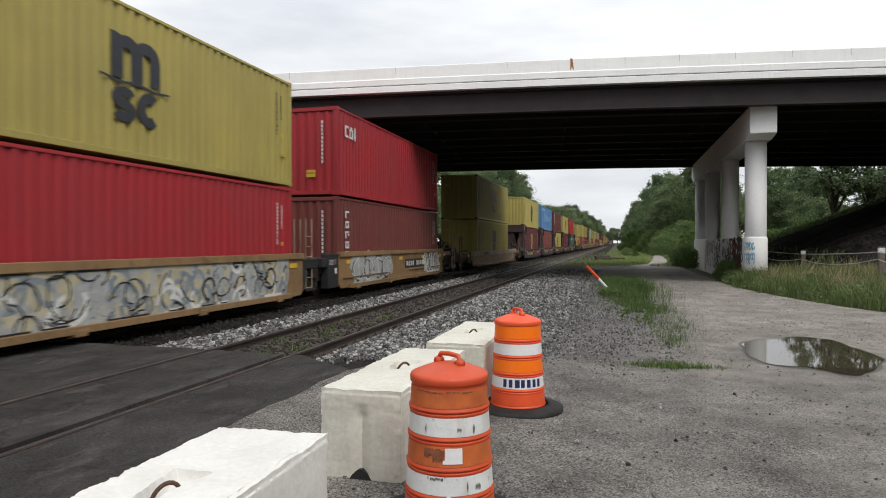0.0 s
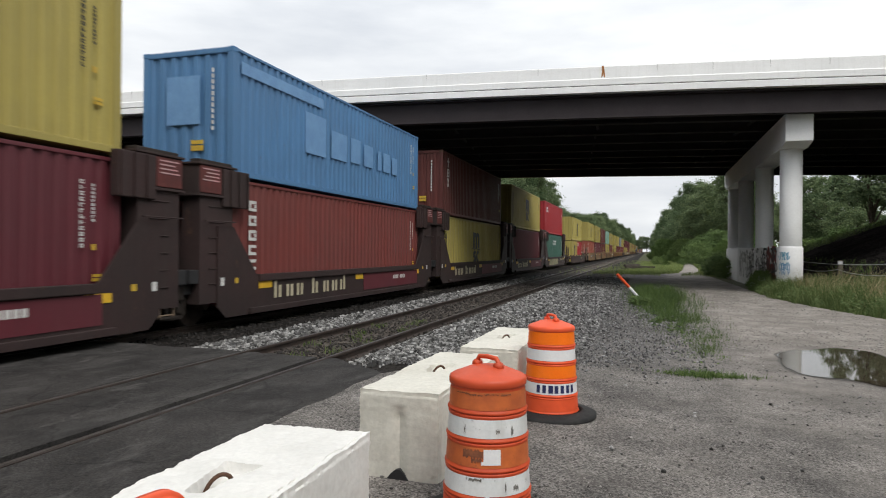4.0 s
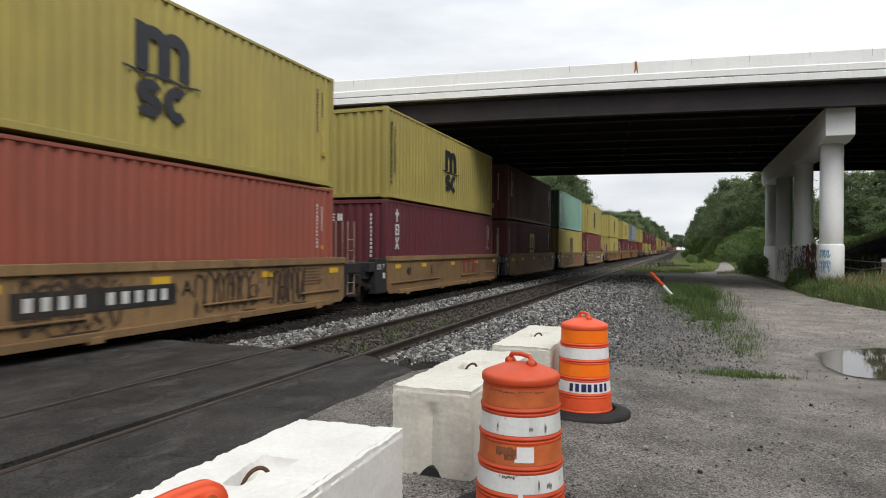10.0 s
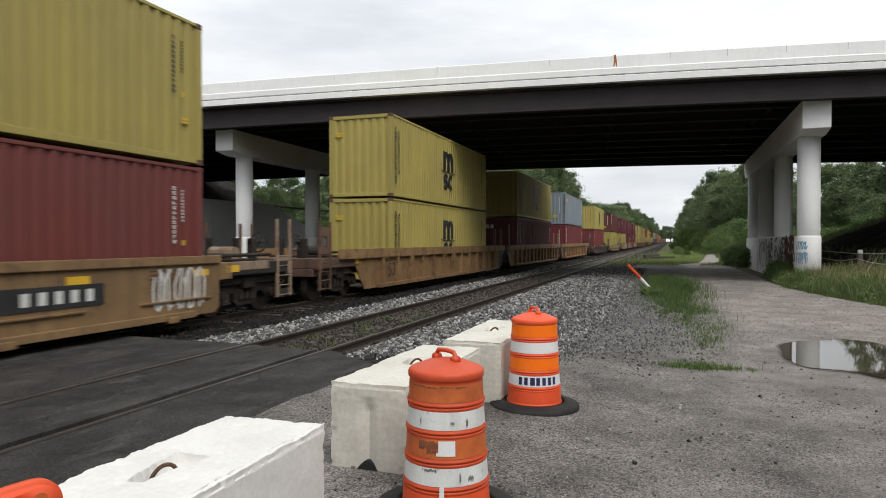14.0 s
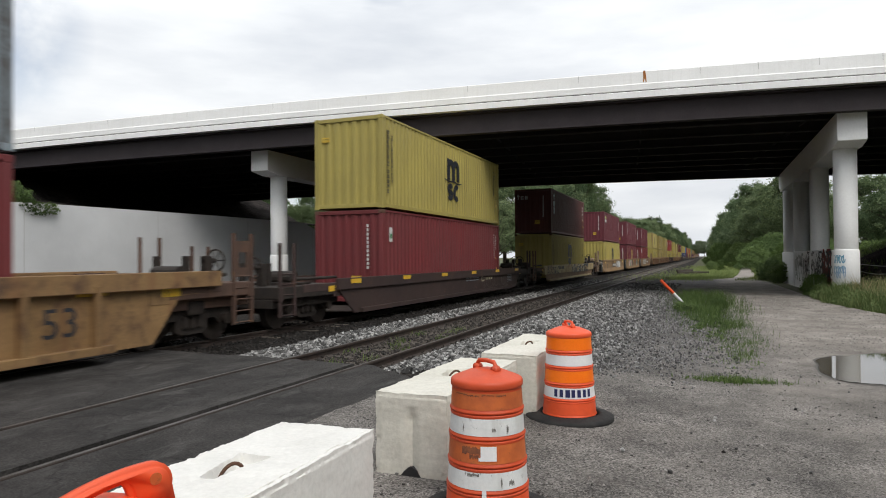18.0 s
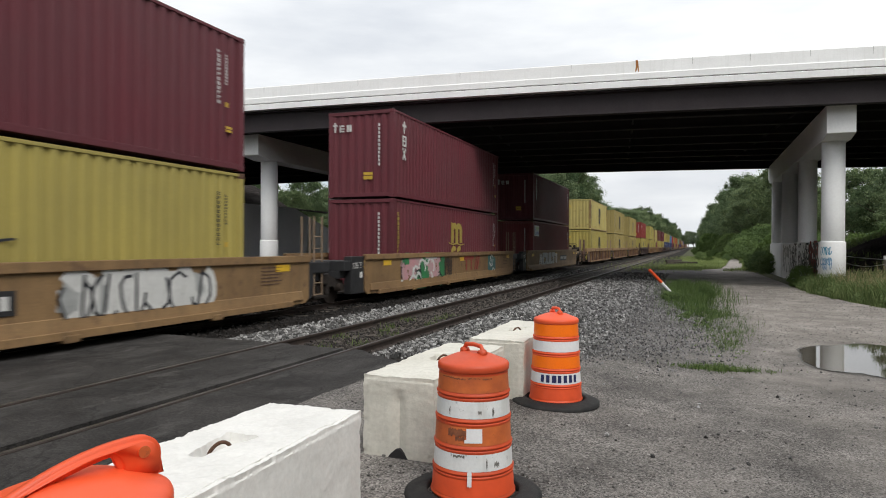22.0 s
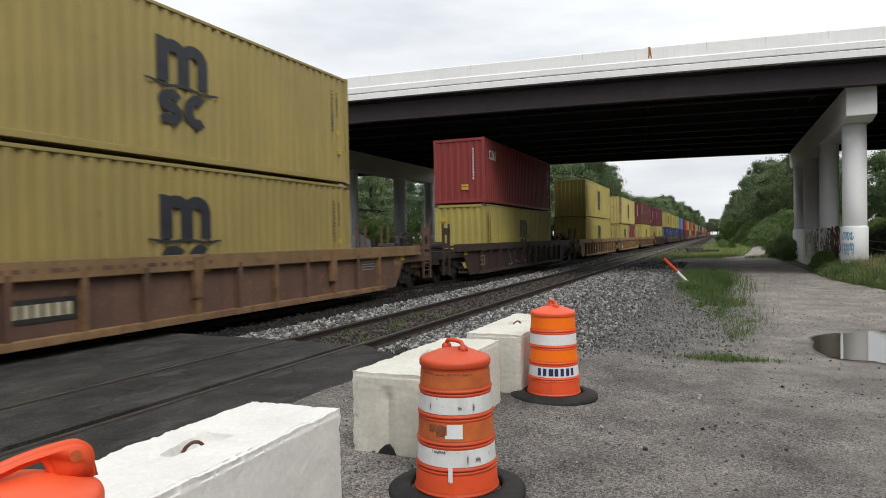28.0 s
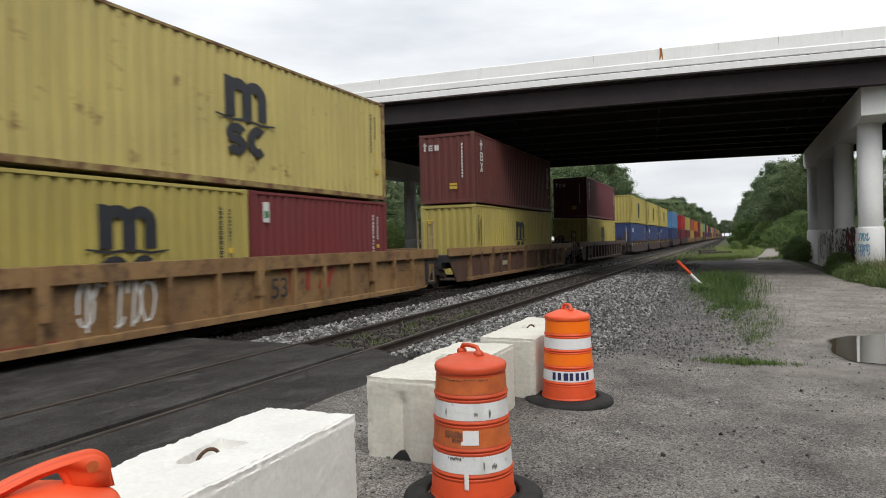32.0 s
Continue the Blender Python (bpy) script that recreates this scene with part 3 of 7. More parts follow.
    if label:
        tagged(ob, label)
    return ob


def box(bm, x0, x1, y0, y1, z0, z1, bevel=0.0):
    vs = [bm.verts.new((x, y, z)) for x in (x0, x1) for y in (y0, y1) for z in (z0, z1)]
    fs = [bm.faces.new([vs[i] for i in f]) for f in ((0, 1, 3, 2), (4, 6, 7, 5), (0, 4, 5, 1), (2, 3, 7, 6), (0, 2, 6, 4), (1, 5, 7, 3))]
    if bevel:
        es = {e for f in fs for e in f.edges}
        bmesh.ops.bevel(bm, geom=list(es), offset=bevel, segments=2, affect="EDGES", profile=0.6)
    return bm


def boxes(*rows, bevel=0.0):
    bm = bmesh.new()
    for r in rows:
        box(bm, *r, bevel=bevel)
    return bm


def prism(bm, pts, lo, hi, axis="x"):
    """A flat outline (two coordinates) carried from lo to hi along an axis."""
    def put(a, b, c):
        return {"x": (c, a, b), "y": (a, c, b), "z": (a, b, c)}[axis]
    v0 = [bm.verts.new(put(a, b, lo)) for a, b in pts]
    v1 = [bm.verts.new(put(a, b, hi)) for a, b in pts]
    n = len(pts)
    bm.faces.new(v0)
    bm.faces.new(v1[::-1])
    for i in range(n):
        bm.faces.new((v0[i], v1[i], v1[(i + 1) % n], v0[(i + 1) % n]))
    bmesh.ops.recalc_face_normals(bm, faces=bm.faces[:])
    return bm


def tube(bm, path, r, sides=8, r2=None):
    """A round bar along a path of points."""
    pts = [Vector(p) for p in path]
    rings = []
    for i, p in enumerate(pts):
        d = (pts[min(i + 1, len(pts) - 1)] - pts[max(i - 1, 0)]).normalized()
        u = d.orthogonal().normalized() if i == 0 else (rings_u - d * rings_u.dot(d)).normalized()
        rings_u = u
        w = d.cross(u)
        rr = r if r2 is None else r + (r2 - r) * i / (len(pts) - 1)
        rings.append([bm.verts.new(p + (u * math.cos(k * math.tau / sides) + w * math.sin(k * math.tau / sides)) * rr) for k in range(sides)])
    for a, b in zip(rings, rings[1:]):
        for k in range(sides):
            bm.faces.new((a[k], a[(k + 1) % sides], b[(k + 1) % sides], b[k]))
    bm.faces.new(rings[0][::-1])
    bm.faces.new(rings[-1])
    return bm


def lathe(bm, prof, sides=32, cap=True):
    """Turns a profile of (radius, z) about the z axis."""
    rings = [[bm.verts.new((r * math.cos(k * math.tau / sides), r * math.sin(k * math.tau / sides), z)) for k in range(sides)] for r, z in prof]
    for a, b in zip(rings, rings[1:]):
        for k in range(sides):
            bm.faces.new((a[k], a[(k + 1) % sides], b[(k + 1) % sides], b[k]))
    if cap:
        bm.faces.new(rings[0][::-1])
        bm.faces.new(rings[-1])
    return bm


def sheet(name, pts, z, mat, label, category):
    """A flat piece of ground with an outline."""
    bm = bmesh.new()
    f = bm.faces.new([bm.verts.new((x, y, z)) for x, y in pts])
    if f.normal.z < 0 or f.calc_area() and f.normal.z < 0:
        bmesh.ops.reverse_faces(bm, faces=[f])
    bm.normal_update()
    if f.normal.z < 0:
        bmesh.ops.reverse_faces(bm, faces=[f])
    ob = new(name, mesh_of(name, bm, mat))
    return tagged(ob, label, category, kind="structure")


def soup(name, verts, faces, mat, smooth=False):
    me = bpy.data.meshes.new(name)
    me.from_pydata(verts, [], faces)
    me.materials.append(mat)
    me.update()
    if smooth:
        me.polygons.foreach_set("use_smooth", np.ones(len(me.polygons), bool))
    return me
# ---- ground, tracks, bridge ----
TRACK_X, RAIL_Z, GAUGE = (-5.44, -10.04), 0.10, 1.505
bm = bmesh.new()
bmesh.ops.create_grid(bm, x_segments=40, y_segments=40, size=3000)
ground = tagged(new("ground", mesh_of("ground", bm, M["soil"])), "rough green meadow ground reaching the horizon", "ground", kind="structure")
ground.location = (0, 0, -0.07)
YARD = [
    (-3.5, -60), (60, -60), (60, 6), (16, 9.5), (9.2, 13.2), (7.2, 17), (5.95, 20), (5.1, 23.5), (4.5, 27.5), (4.4, 37), (4.2, 50), (4.4, 58), (5.2, 80), (6.6, 120), (5.8, 120), (4.0, 80),
               (3.0, 64), (2.1, 56), (0.4, 53.5), (-1.2, 52), (-2.2, 50), (-2.6, 30), (-2.9, 20), (-3.0, 8.9), (-3.4, 8.0), (-3.5, 7.9)]


def yard_z(x, y):
    """The yard rises gently towards the rails and dips at the puddle."""
    t = min(1.0, max(0.0, (0.5 - x) / 1.7))
    k = min(1.0, max(0.0, (y - 8.4) / 1.6))
    return 0.092 * t * t * (3 - 2 * t) * (1 - k * k * (3 - 2 * k))


def yard():
    bm = bmesh.new()
    bm.faces.new([bm.verts.new((x, y, 0)) for x, y in YARD])
    for x in (-2.6, -1.2, -0.9, -0.6, -0.3, 0.0, 0.25, 0.5):
        bmesh.ops.bisect_plane(bm, geom=bm.verts[:] + bm.edges[:] + bm.faces[:], plane_co=(x, 0, 0), plane_no=(1, 0, 0))
    for y in (8.4, 8.7, 9.0, 9.3, 9.6, 10.0):
        bmesh.ops.bisect_plane(bm, geom=bm.verts[:] + bm.edges[:] + bm.faces[:], plane_co=(0, y, 0), plane_no=(0, 1, 0))
    for v in bm.verts:
        v.co.z = yard_z(v.co.x, v.co.y)
    bm.normal_update()
    for f in bm.faces:
        if f.normal.z < 0:
            f.normal_flip()
    tagged(new("yard", mesh_of("yard", bm, M["yard"])), "grey packed gravel yard with scattered pebbles", "gravel yard", kind="structure")


yard()
BED_X = (-16.0, -12.7, -12.1, -8.1, -7.5, -6.95, -6.6, -4.35, -3.6, -2.9, -1.8)
BED_Z = (-0.006, -0.006, -0.055, -0.055, -0.008, -0.008, -0.055, -0.055, -0.022, -0.004, -0.004)


def bed_z(x):
    """The ballast lies low between the rails and crowns between and beside the tracks."""
    return float(np.interp(x, BED_X, BED_Z))


def ballast_bed():
    bm = bmesh.new()
    bm.faces.new([bm.verts.new((x, y, 0)) for x, y in [(-16, 7.6), (-3.3, 7.6), (-2.95, 9.0), (-2.85, 20), (-2.5, 30), (-2.1, 50), (-1.8, 90), (-2.2, 400), (-3, 1500), (-16, 1500)]])
    for x in BED_X[1:-2]:
        bmesh.ops.bisect_plane(bm, geom=bm.verts[:] + bm.edges[:] + bm.faces[:], plane_co=(x, 0, 0), plane_no=(1, 0, 0))
    for v in bm.verts:
        v.co.z = bed_z(v.co.x)
    bm.normal_update()
    for f in bm.faces:
        if f.normal.z < 0:
            f.normal_flip()
    tagged(new("ballast_bed", mesh_of("ballast_bed", bm, M["ballast"])), "bed of crushed grey stone ballast", "ballast", kind="structure")
    # the black under the train holds both oily dirt and painted shade
    for x0, x1, mat, label in ((-6.62, -4.3, "track_dirt", "brown dirt and fines packed between the near rails"), (-12.1, -7.62, "cinder", "oily dirt under the train, blackened for the train's shade")):
        bm = bmesh.new()
        n = 160
        left = [(x0 + 0.1 * noise.noise((x0, k * 0.7, 2.0)), 8.7 + 0.012 * k * k) for k in range(n)]
        right = [(x1 + 0.14 * noise.noise((x1, k * 0.7, 5.0)), 8.7 + 0.012 * k * k) for k in range(n)]
        rows = []
        for (a, y), (b, _) in zip(left, right):
            xs = [a, a + 0.12] + [x for x in BED_X if a + 0.2 < x < b - 0.2] + [b - 0.12, b]
            rows.append([bm.verts.new((x, y, bed_z(x) + 0.012)) for x in xs])
        for r0, r1 in zip(rows, rows[1:]):
            for k in range(len(r0) - 1):
                bm.faces.new((r0[k], r0[k + 1], r1[k + 1], r1[k]))
        tagged(new("track_bed", mesh_of("track_bed", bm, M[mat])), label, "ballast", kind="structure")


ballast_bed()


def asphalt_crossing():
    """Asphalt laid between and beside the rails, with flangeways left open and worn, uneven edges."""
    e = tagged(empty("level_crossing"), "dark worn asphalt level crossing panels between the rails", "level crossing", kind="structure")
    h = GAUGE / 2
    edges = [-16.0]
    for c in sorted(TRACK_X):
        edges += [c - h - 0.05, c - h + 0.085, c + h - 0.17, c + h + 0.055]
    edges += [-3.43]
    rng = random.Random(4)
    for a, b in zip(edges[0::2], edges[1::2]):
        bm = bmesh.new()
        n = 120
        end = lambda x: float(np.interp(x, (-16.0, -7.5, -4.6, -3.43), (9.2, 9.0, 8.86, 8.0)))
        def side(x, rag):
            return [(x + rag * noise.noise((x, k * 0.41, 1.0)) + 0.5 * rag * noise.noise((x, k * 1.7, 4.0)), -40 + (40 + end(x)) * k / n) for k in range(n + 1)]
        far = [(a + (b - a) * k / 9, end(a + (b - a) * k / 9) + rng.uniform(-0.07, 0.06)) for k in range(1, 9)]
        prism(bm, side(b, 0.07 if b == -3.43 else 0.012) + far[::-1] + side(a, 0.012)[::-1], -0.066, RAIL_Z - 0.006, "z")
        part("asphalt_panel", bm, M["asphalt"], e)
    bm = boxes(*[(c + sx * h + o - 0.12, c + sx * h + o + 0.12, -40, 8.7, -0.045, 0.012) for c in TRACK_X for sx, o in ((-1, 0.12), (1, -0.12))])
    part("flangeway_dirt", bm, M["cinder"], e, "packed black dirt in the flangeways")
    return e


asphalt_crossing()
# dark sheet whose black stands for the train's shadow on the ground
sheet("cinder_strip", [(-25.4, -60), (-15.95, -60), (-15.95, 1500), (-17, 1500), (-18, 120), (-25.4, 60)], -0.02, M["cinder"], "dark strip between the tracks and the wall, coloured as the train's shade", "ground")


def rail_mesh(y0, y1):
    prof = [(-0.07, -0.155), (0.07, -0.155), (0.07, -0.143), (0.012, -0.118), (0.009, -0.05), (0.036, -0.036), (0.036, -0.006), (0.028, -0.001), (-0.028, -0.001),
            (-0.036, -0.006), (-0.036, -0.036), (-0.009, -0.05), (-0.012, -0.118), (-0.07, -0.143)]
    return prism(bmesh.new(), prof, y0, y1, "y")


def railway_track(x):
    e = tagged(empty("railway_track", pose(x, 0, RAIL_Z)), "railway track with rusty steel rails on dark wooden ties", "railway track", kind="structure")
    for sx in (-1, 1):
        r = part("rail", rail_mesh(-60, 1400), M["rail"], e)
        r.location = (sx * GAUGE / 2, 0, 0)
        part("running_surface", boxes((-0.022, 0.022, -60, 1400, -0.001, 0.003)), M["rail_top"], r, "polished steel strip of the rail head")
    tie = mesh_of("tie", boxes((-1.3, 1.3, -0.11, 0.11, -0.27, -0.138), bevel=0.012), M["tie"])
    rng = random.Random(int(-x * 10))
    for i in range(140):
        piece("tie", tie, e, m=pose(rng.uniform(-0.05, 0.05), 9.15 + i * 0.52 + rng.uniform(-0.03, 0.03), rng.uniform(-0.012, 0.008), 0, 0, rng.uniform(-1.2, 1.2)))
    return e


for tx in TRACK_X:
    railway_track(tx)

BRIDGE = pose(-1.85, 27.3, 0, 0, 0, 6.3)


def crest(bm):
    """The road rides over a gentle crest: everything along the bridge sinks away from its middle."""
    xs = [v.co.x for v in bm.verts]
    for x in range(-72, 75, 4):
        if min(xs) + 0.1 < x < max(xs) - 0.1:
            bmesh.ops.bisect_plane(bm, geom=bm.verts[:] + bm.edges[:] + bm.faces[:], plane_co=(x, 0, 0), plane_no=(1, 0, 0))
    for v in bm.verts:
        a = min(36.0, abs(v.co.x))
        v.co.z -= 0.0004 * a * a + 0.0288 * max(0.0, abs(v.co.x) - 36.0)
    return bm


def road_bridge():
    e = tagged(empty("road_bridge", BRIDGE), "white concrete road bridge on dark brown steel girders", "bridge", kind="structure")
    X0, X1, W = -75.0, 75.0, 22.6
    part("deck", crest(boxes((X0, X1, 0.62, W - 0.62, 8.2, 8.5))), M["deck"], e)
    for k, (s, y) in enumerate(((1, 0.0), (-1, W))):
        # stepped barrier over a dark drip groove and the slab's edge
        pts = [(y + s * 0.02, 8.535), (y, 8.55), (y, 8.775), (y + s * 0.045, 8.815), (y + s * 0.065, 9.29), (y + s * 0.09, 9.32), (y + s * 0.27, 9.32), (y + s * 0.30, 9.28), (y + s * 0.45, 8.8), (y + s * 0.45, 8.535)]
        part("parapet", crest(prism(bmesh.new(), pts, X0, X1, "x")), M["bridge_white"], e)
        part("drip_groove", crest(boxes((X0, X1, *sorted((y + s * 0.07, y + s * 0.5)), 8.47, 8.55))), M["girder_dark"], e, "dark groove under the barrier")
        part("slab_edge", crest(prism(bmesh.new(), [(y - s * 0.02, 8.232), (y + s * 0.6, 8.232), (y + s * 0.6, 8.495), (y, 8.495), (y - s * 0.02, 8.48)], X0, X1, "x")), M["bridge_white"], e)
    joint = mesh_of("joint", prism(bmesh.new(), [(-0.004, 8.86), (0.004, 8.86), (0.007, 9.3), (-0.007, 9.3)], -0.004, 0.03, "y"), M["seam"])
    for x in [0.02 + 2.12 * i for i in range(1, 18)] + [-2.62 - 4.76 * i for i in range(12)]:
        a = min(36.0, abs(x))
        piece("joint", joint, e, m=pose(x, 0.058, -0.0004 * a * a - 0.0288 * max(0.0, abs(x) - 36.0)))
    bm = bmesh.new()
    prism(bm, [(-0.035, 9.325), (0.045, 9.325), (0.075, 9.12), (0.10, 8.86), (0.06, 8.84), (0.03, 9.02), (0.0, 8.90), (-0.03, 8.84), (-0.055, 8.86), (-0.03, 9.1)], 0.046, 0.07, "y")
    part("rust_stain", bm, M["rust_mark"], e, "orange rust stain running down the barrier")
    n = 9
    for i in range(n):
        y = 0.45 + i * (W - 0.9) / (n - 1)
        b = 7.25 if i in (0, n - 1) else 7.5
        prof = [(y - 0.2, b), (y + 0.2, b), (y + 0.2, b + 0.06), (y + 0.02, b + 0.08), (y + 0.02, 8.12), (y + 0.2, 8.14), (y + 0.2, 8.2), (y - 0.2, 8.2), (y - 0.2, 8.14), (y - 0.02, 8.12), (y - 0.02, b + 0.08), (y - 0.2, b + 0.06)]
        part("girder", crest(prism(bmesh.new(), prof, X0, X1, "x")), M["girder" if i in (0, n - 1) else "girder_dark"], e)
    for x in range(-56, 60, 7):
        dz = 0.0004 * min(36, abs(x)) ** 2
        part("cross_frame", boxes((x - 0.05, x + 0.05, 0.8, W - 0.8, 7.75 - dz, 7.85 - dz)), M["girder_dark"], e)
    return e


road_bridge()


def bridge_pier(x, y0, cols, crash, top=7.32):
    e = tagged(empty("bridge_pier", pose(x, y0, 0)), "white-painted concrete pier with round columns under a cap beam", "bridge pier", kind="structure")
    L = cols[-1] + 1.6
    bm = prism(bmesh.new(), [(0, 6.2), (0, top), (L, top), (L, 6.5), (L - 0.9, 6.12), (0.9, 6.06)], -0.5, 0.5, "x")
    bmesh.ops.bevel(bm, geom=[g for g in bm.edges if abs(g.verts[0].co.x - g.verts[1].co.x) > 0.5], offset=0.02, segments=1, affect="EDGES")
    part("cap_beam", bm, M["pier_white"], e)
    for i, c in enumerate(cols):
        col = part("column", lathe(bmesh.new(), [(0.43, -0.3), (0.43, 6.25)], 40), M["pier_white"], e, smooth=True)
        col.location = (0, c, 0)
        ft = part("column_base", lathe(bmesh.new(), [(0.47, -0.3), (0.47, 1.93), (0.43, 2.0)], 40), M["pier_white"], e, smooth=True)
        ft.location = (0, c, 0)
    if crash:
        part("crash_wall", boxes((-0.42, 0.42, cols[0], cols[-1] + 0.9, -0.3, 1.98), bevel=0.03), M["pier_white"], e)
    for i in range(len(cols) - 1):
        part("bearing", boxes((-0.3, 0.3, cols[i] + 0.6, cols[i] + 1.2, top, 7.5)), M["girder"], e)
    return e


right_pier = bridge_pier(5.70, 29.0, [1.55, 8.1, 14.7, 20.2], True)
bridge_pier(-20.29, 26.6, [1.6, 8.3, 15.0, 20.2], False, 7.22)


def flat_strokes(parent, name, mat, strokes, w, plane, off, label=""):
    """Painted strokes: thin ribbons along paths of (across, up) on a face. plane 'x': faces +x; plane 'y': faces -y."""
    bm = bmesh.new()
    for path in strokes:
        pts = [Vector((a, b)) for a, b in path]
        L, R = [], []
        for i, p in enumerate(pts):
            d = (pts[min(i + 1, len(pts) - 1)] - pts[max(i - 1, 0)])
            d = d.normalized() if d.length else Vector((1, 0))
            n = Vector((-d.y, d.x)) * w / 2
            L.append(p + n)
            R.append(p - n)
        for i in range(len(pts) - 1):
            q = [L[i], L[i + 1], R[i + 1], R[i]]
            if plane == "x":
                vs = [bm.verts.new((off, v.x, v.y)) for v in q]
            else:
                vs = [bm.verts.new((v.x, off, v.y)) for v in q]
            bm.faces.new(vs)
    bmesh.ops.recalc_face_normals(bm, faces=bm.faces[:])
    return tagged(part(name, bm, mat, parent, label), kind="stuff")


def scrawl(rng, y0, y1, z0, z1, n, loops=10):
    """Bulging letter-like loops side by side, none of them a letter."""
    out = []
    step = (y1 - y0) / n
    for i in range(n):
        c, h = y0 + step * (i + 0.5), (z1 - z0)
        a0, k = rng.uniform(0, 6.28), rng.uniform(0.55, 1.0)
        pts = []
        for j in range(loops):
            a = a0 + k * 6.28 * j / (loops - 1)
            pts.append((c + step * 0.52 * math.cos(a) * rng.uniform(0.8, 1.1), (z0 + z1) / 2 + h * 0.46 * math.sin(a) * rng.uniform(0.75, 1.05)))
        out.append(pts)
        if rng.random() < 0.6:
            out.append([(c + step * rng.uniform(-0.2, 0.2), z0 + 0.05 * h), (c + step * rng.uniform(-0.3, 0.3), z1 - 0.05 * h)])
    return out


def swirls(rng, y0, y1, z0, z1, n):
    """Long curling spray strokes, none of them a letter."""
    out = []
    for _ in range(n):
        y, z, a = rng.uniform(y0, y1), rng.uniform(z0, z1), rng.uniform(0, 6.28)
        turn = rng.choice((-1, 1)) * rng.uniform(0.25, 0.75)
        pts = []
        for _ in range(rng.randint(7, 12)):
            pts.append((min(y1, max(y0, y)), min(z1, max(z0, z))))
            y, z = y + 0.13 * math.cos(a), z + 0.13 * math.sin(a)
            a += turn + rng.uniform(-0.15, 0.15)
            turn *= 0.97
        out.append(pts)
    return out


def shards(rng, y0, y1, z0, z1, n):
    """Short slanting spray strokes side by side."""
    out = []
    for _ in range(n):
        y, z, a, h = rng.uniform(y0, y1), rng.uniform(z0, z1), rng.uniform(0.5, 2.6), rng.uniform(0.15, 0.38)
        out.append([(min(y1, max(y0, y + k * h * math.cos(a))), min(z1, max(z0, z + k * h * math.sin(a)))) for k in (-1, 0, 1)])
    return out


rng = random.Random(12)
def wrap_round(ob, cy, r):
    """Lays flat strokes round an upright column."""
    for v in ob.data.vertices:
        a = v.co.x / r
        v.co.x, v.co.y = r * math.sin(a), cy - r * math.cos(a)


for ink, z0, z1, w, k in (("sky_ink", 1.42, 1.78, 0.035, 4), ("sky_ink", 1.0, 1.34, 0.03, 3), ("pale_blue", 0.8, 1.3, 0.02, 4)):
    wrap_round(flat_strokes(right_pier, "graffiti", M[ink], scrawl(rng, -0.62, -0.12, z0, z1, k), w, "y", 0.0, "light blue graffiti scrawl"), 1.55, 0.476)
flat_strokes(right_pier, "graffiti", M["red_ink"], swirls(rng, 2.4, 4.6, 0.5, 1.9, 22), 0.26, "x", -0.425, "dark red graffiti on the crash wall")
flat_strokes(right_pier, "graffiti", M["ink"], swirls(rng, 1.9, 10.0, 0.3, 1.9, 60), 0.09, "x", -0.431, "black graffiti on the crash wall")
flat_strokes(right_pier, "graffiti", M["silver"], swirls(rng, 4.4, 14.0, 0.4, 1.8, 60), 0.16, "x", -0.428, "grey graffiti on the crash wall")


def retaining_wall():
    e = tagged(empty("retaining_wall", pose(-25.3, 0, 0)), "white-painted concrete retaining wall beside the railway", "retaining wall", kind="structure")
    pts = [(-30, -0.3), (-30, 1.5), (12, 2.9), (15.9, 3.74), (16.9, 4.12), (18.6, 4.18), (29.2, 4.26), (37.9, 4.28), (43.2, 2.75), (46.5, 1.6), (46.5, -0.3)]
    part("wall_panel", prism(bmesh.new(), pts, -0.4, 0.0, "x"), M["wall_white"], e)
    j = mesh_of("joint", boxes((-0.002, 0.004, -0.012, 0.012, 0.0, 4.2)), M["seam"])
    for y in range(18, 40, 7):
        piece("joint", j, e, m=pose(0.0, y, 0))
    return e


retaining_wall()


def slope_bank(name, sx, rows, y0, y1, mat, label, toe=0.0):
    """An earth bank: rows of (x, z) carried along y, with an uneven skin."""
    bm = bmesh.new()
    ny = 26
    grid = []
    for j in range(ny + 1):
        y = y0 + (y1 - y0) * j / ny
        up = min(1.0, max(0.0, (y - y0) / toe)) if toe else 1.0
        grid.append([bm.verts.new((x, y, (z + 0.1) * up * up * (3 - 2 * up) - 0.1 + 0.18 * noise.noise((x * 0.7, y * 0.5, 3.0)) * (z > 0.1))) for x, z in rows])
    for a, b in zip(grid, grid[1:]):
        for i in range(len(rows) - 1):
            bm.faces.new((a[i], a[i + 1], b[i + 1], b[i]) if sx > 0 else (a[i + 1], a[i], b[i], b[i + 1]))
    bmesh.ops.recalc_face_normals(bm, faces=bm.faces[:])
    return tagged(new(name, mesh_of(name, bm, mat, True)), label, "embankment", kind="structure")


slope_bank("embankment", 1, [(6.4, -0.1), (7.2, 0.35), (8.6, 1.15), (10.5, 2.1), (13, 3.05), (16, 4.2), (19, 5.3), (22, 6.4), (24, 6.8), (60, 6.4)], 29.2, 53, M["slope"], "dark slope under the bridge", toe=4.0)
slope_bank("embankment_verge", 1, [(6.3, -0.12), (7.2, 0.08), (9.5, 0.26), (13, 0.42), (18, 0.6), (30, 0.9)], 14.0, 31, M["soil"], "weedy rising bank beside the lane", toe=2.5)
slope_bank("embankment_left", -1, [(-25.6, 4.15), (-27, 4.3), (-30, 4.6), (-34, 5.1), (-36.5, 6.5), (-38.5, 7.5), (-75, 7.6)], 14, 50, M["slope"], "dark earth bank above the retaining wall")


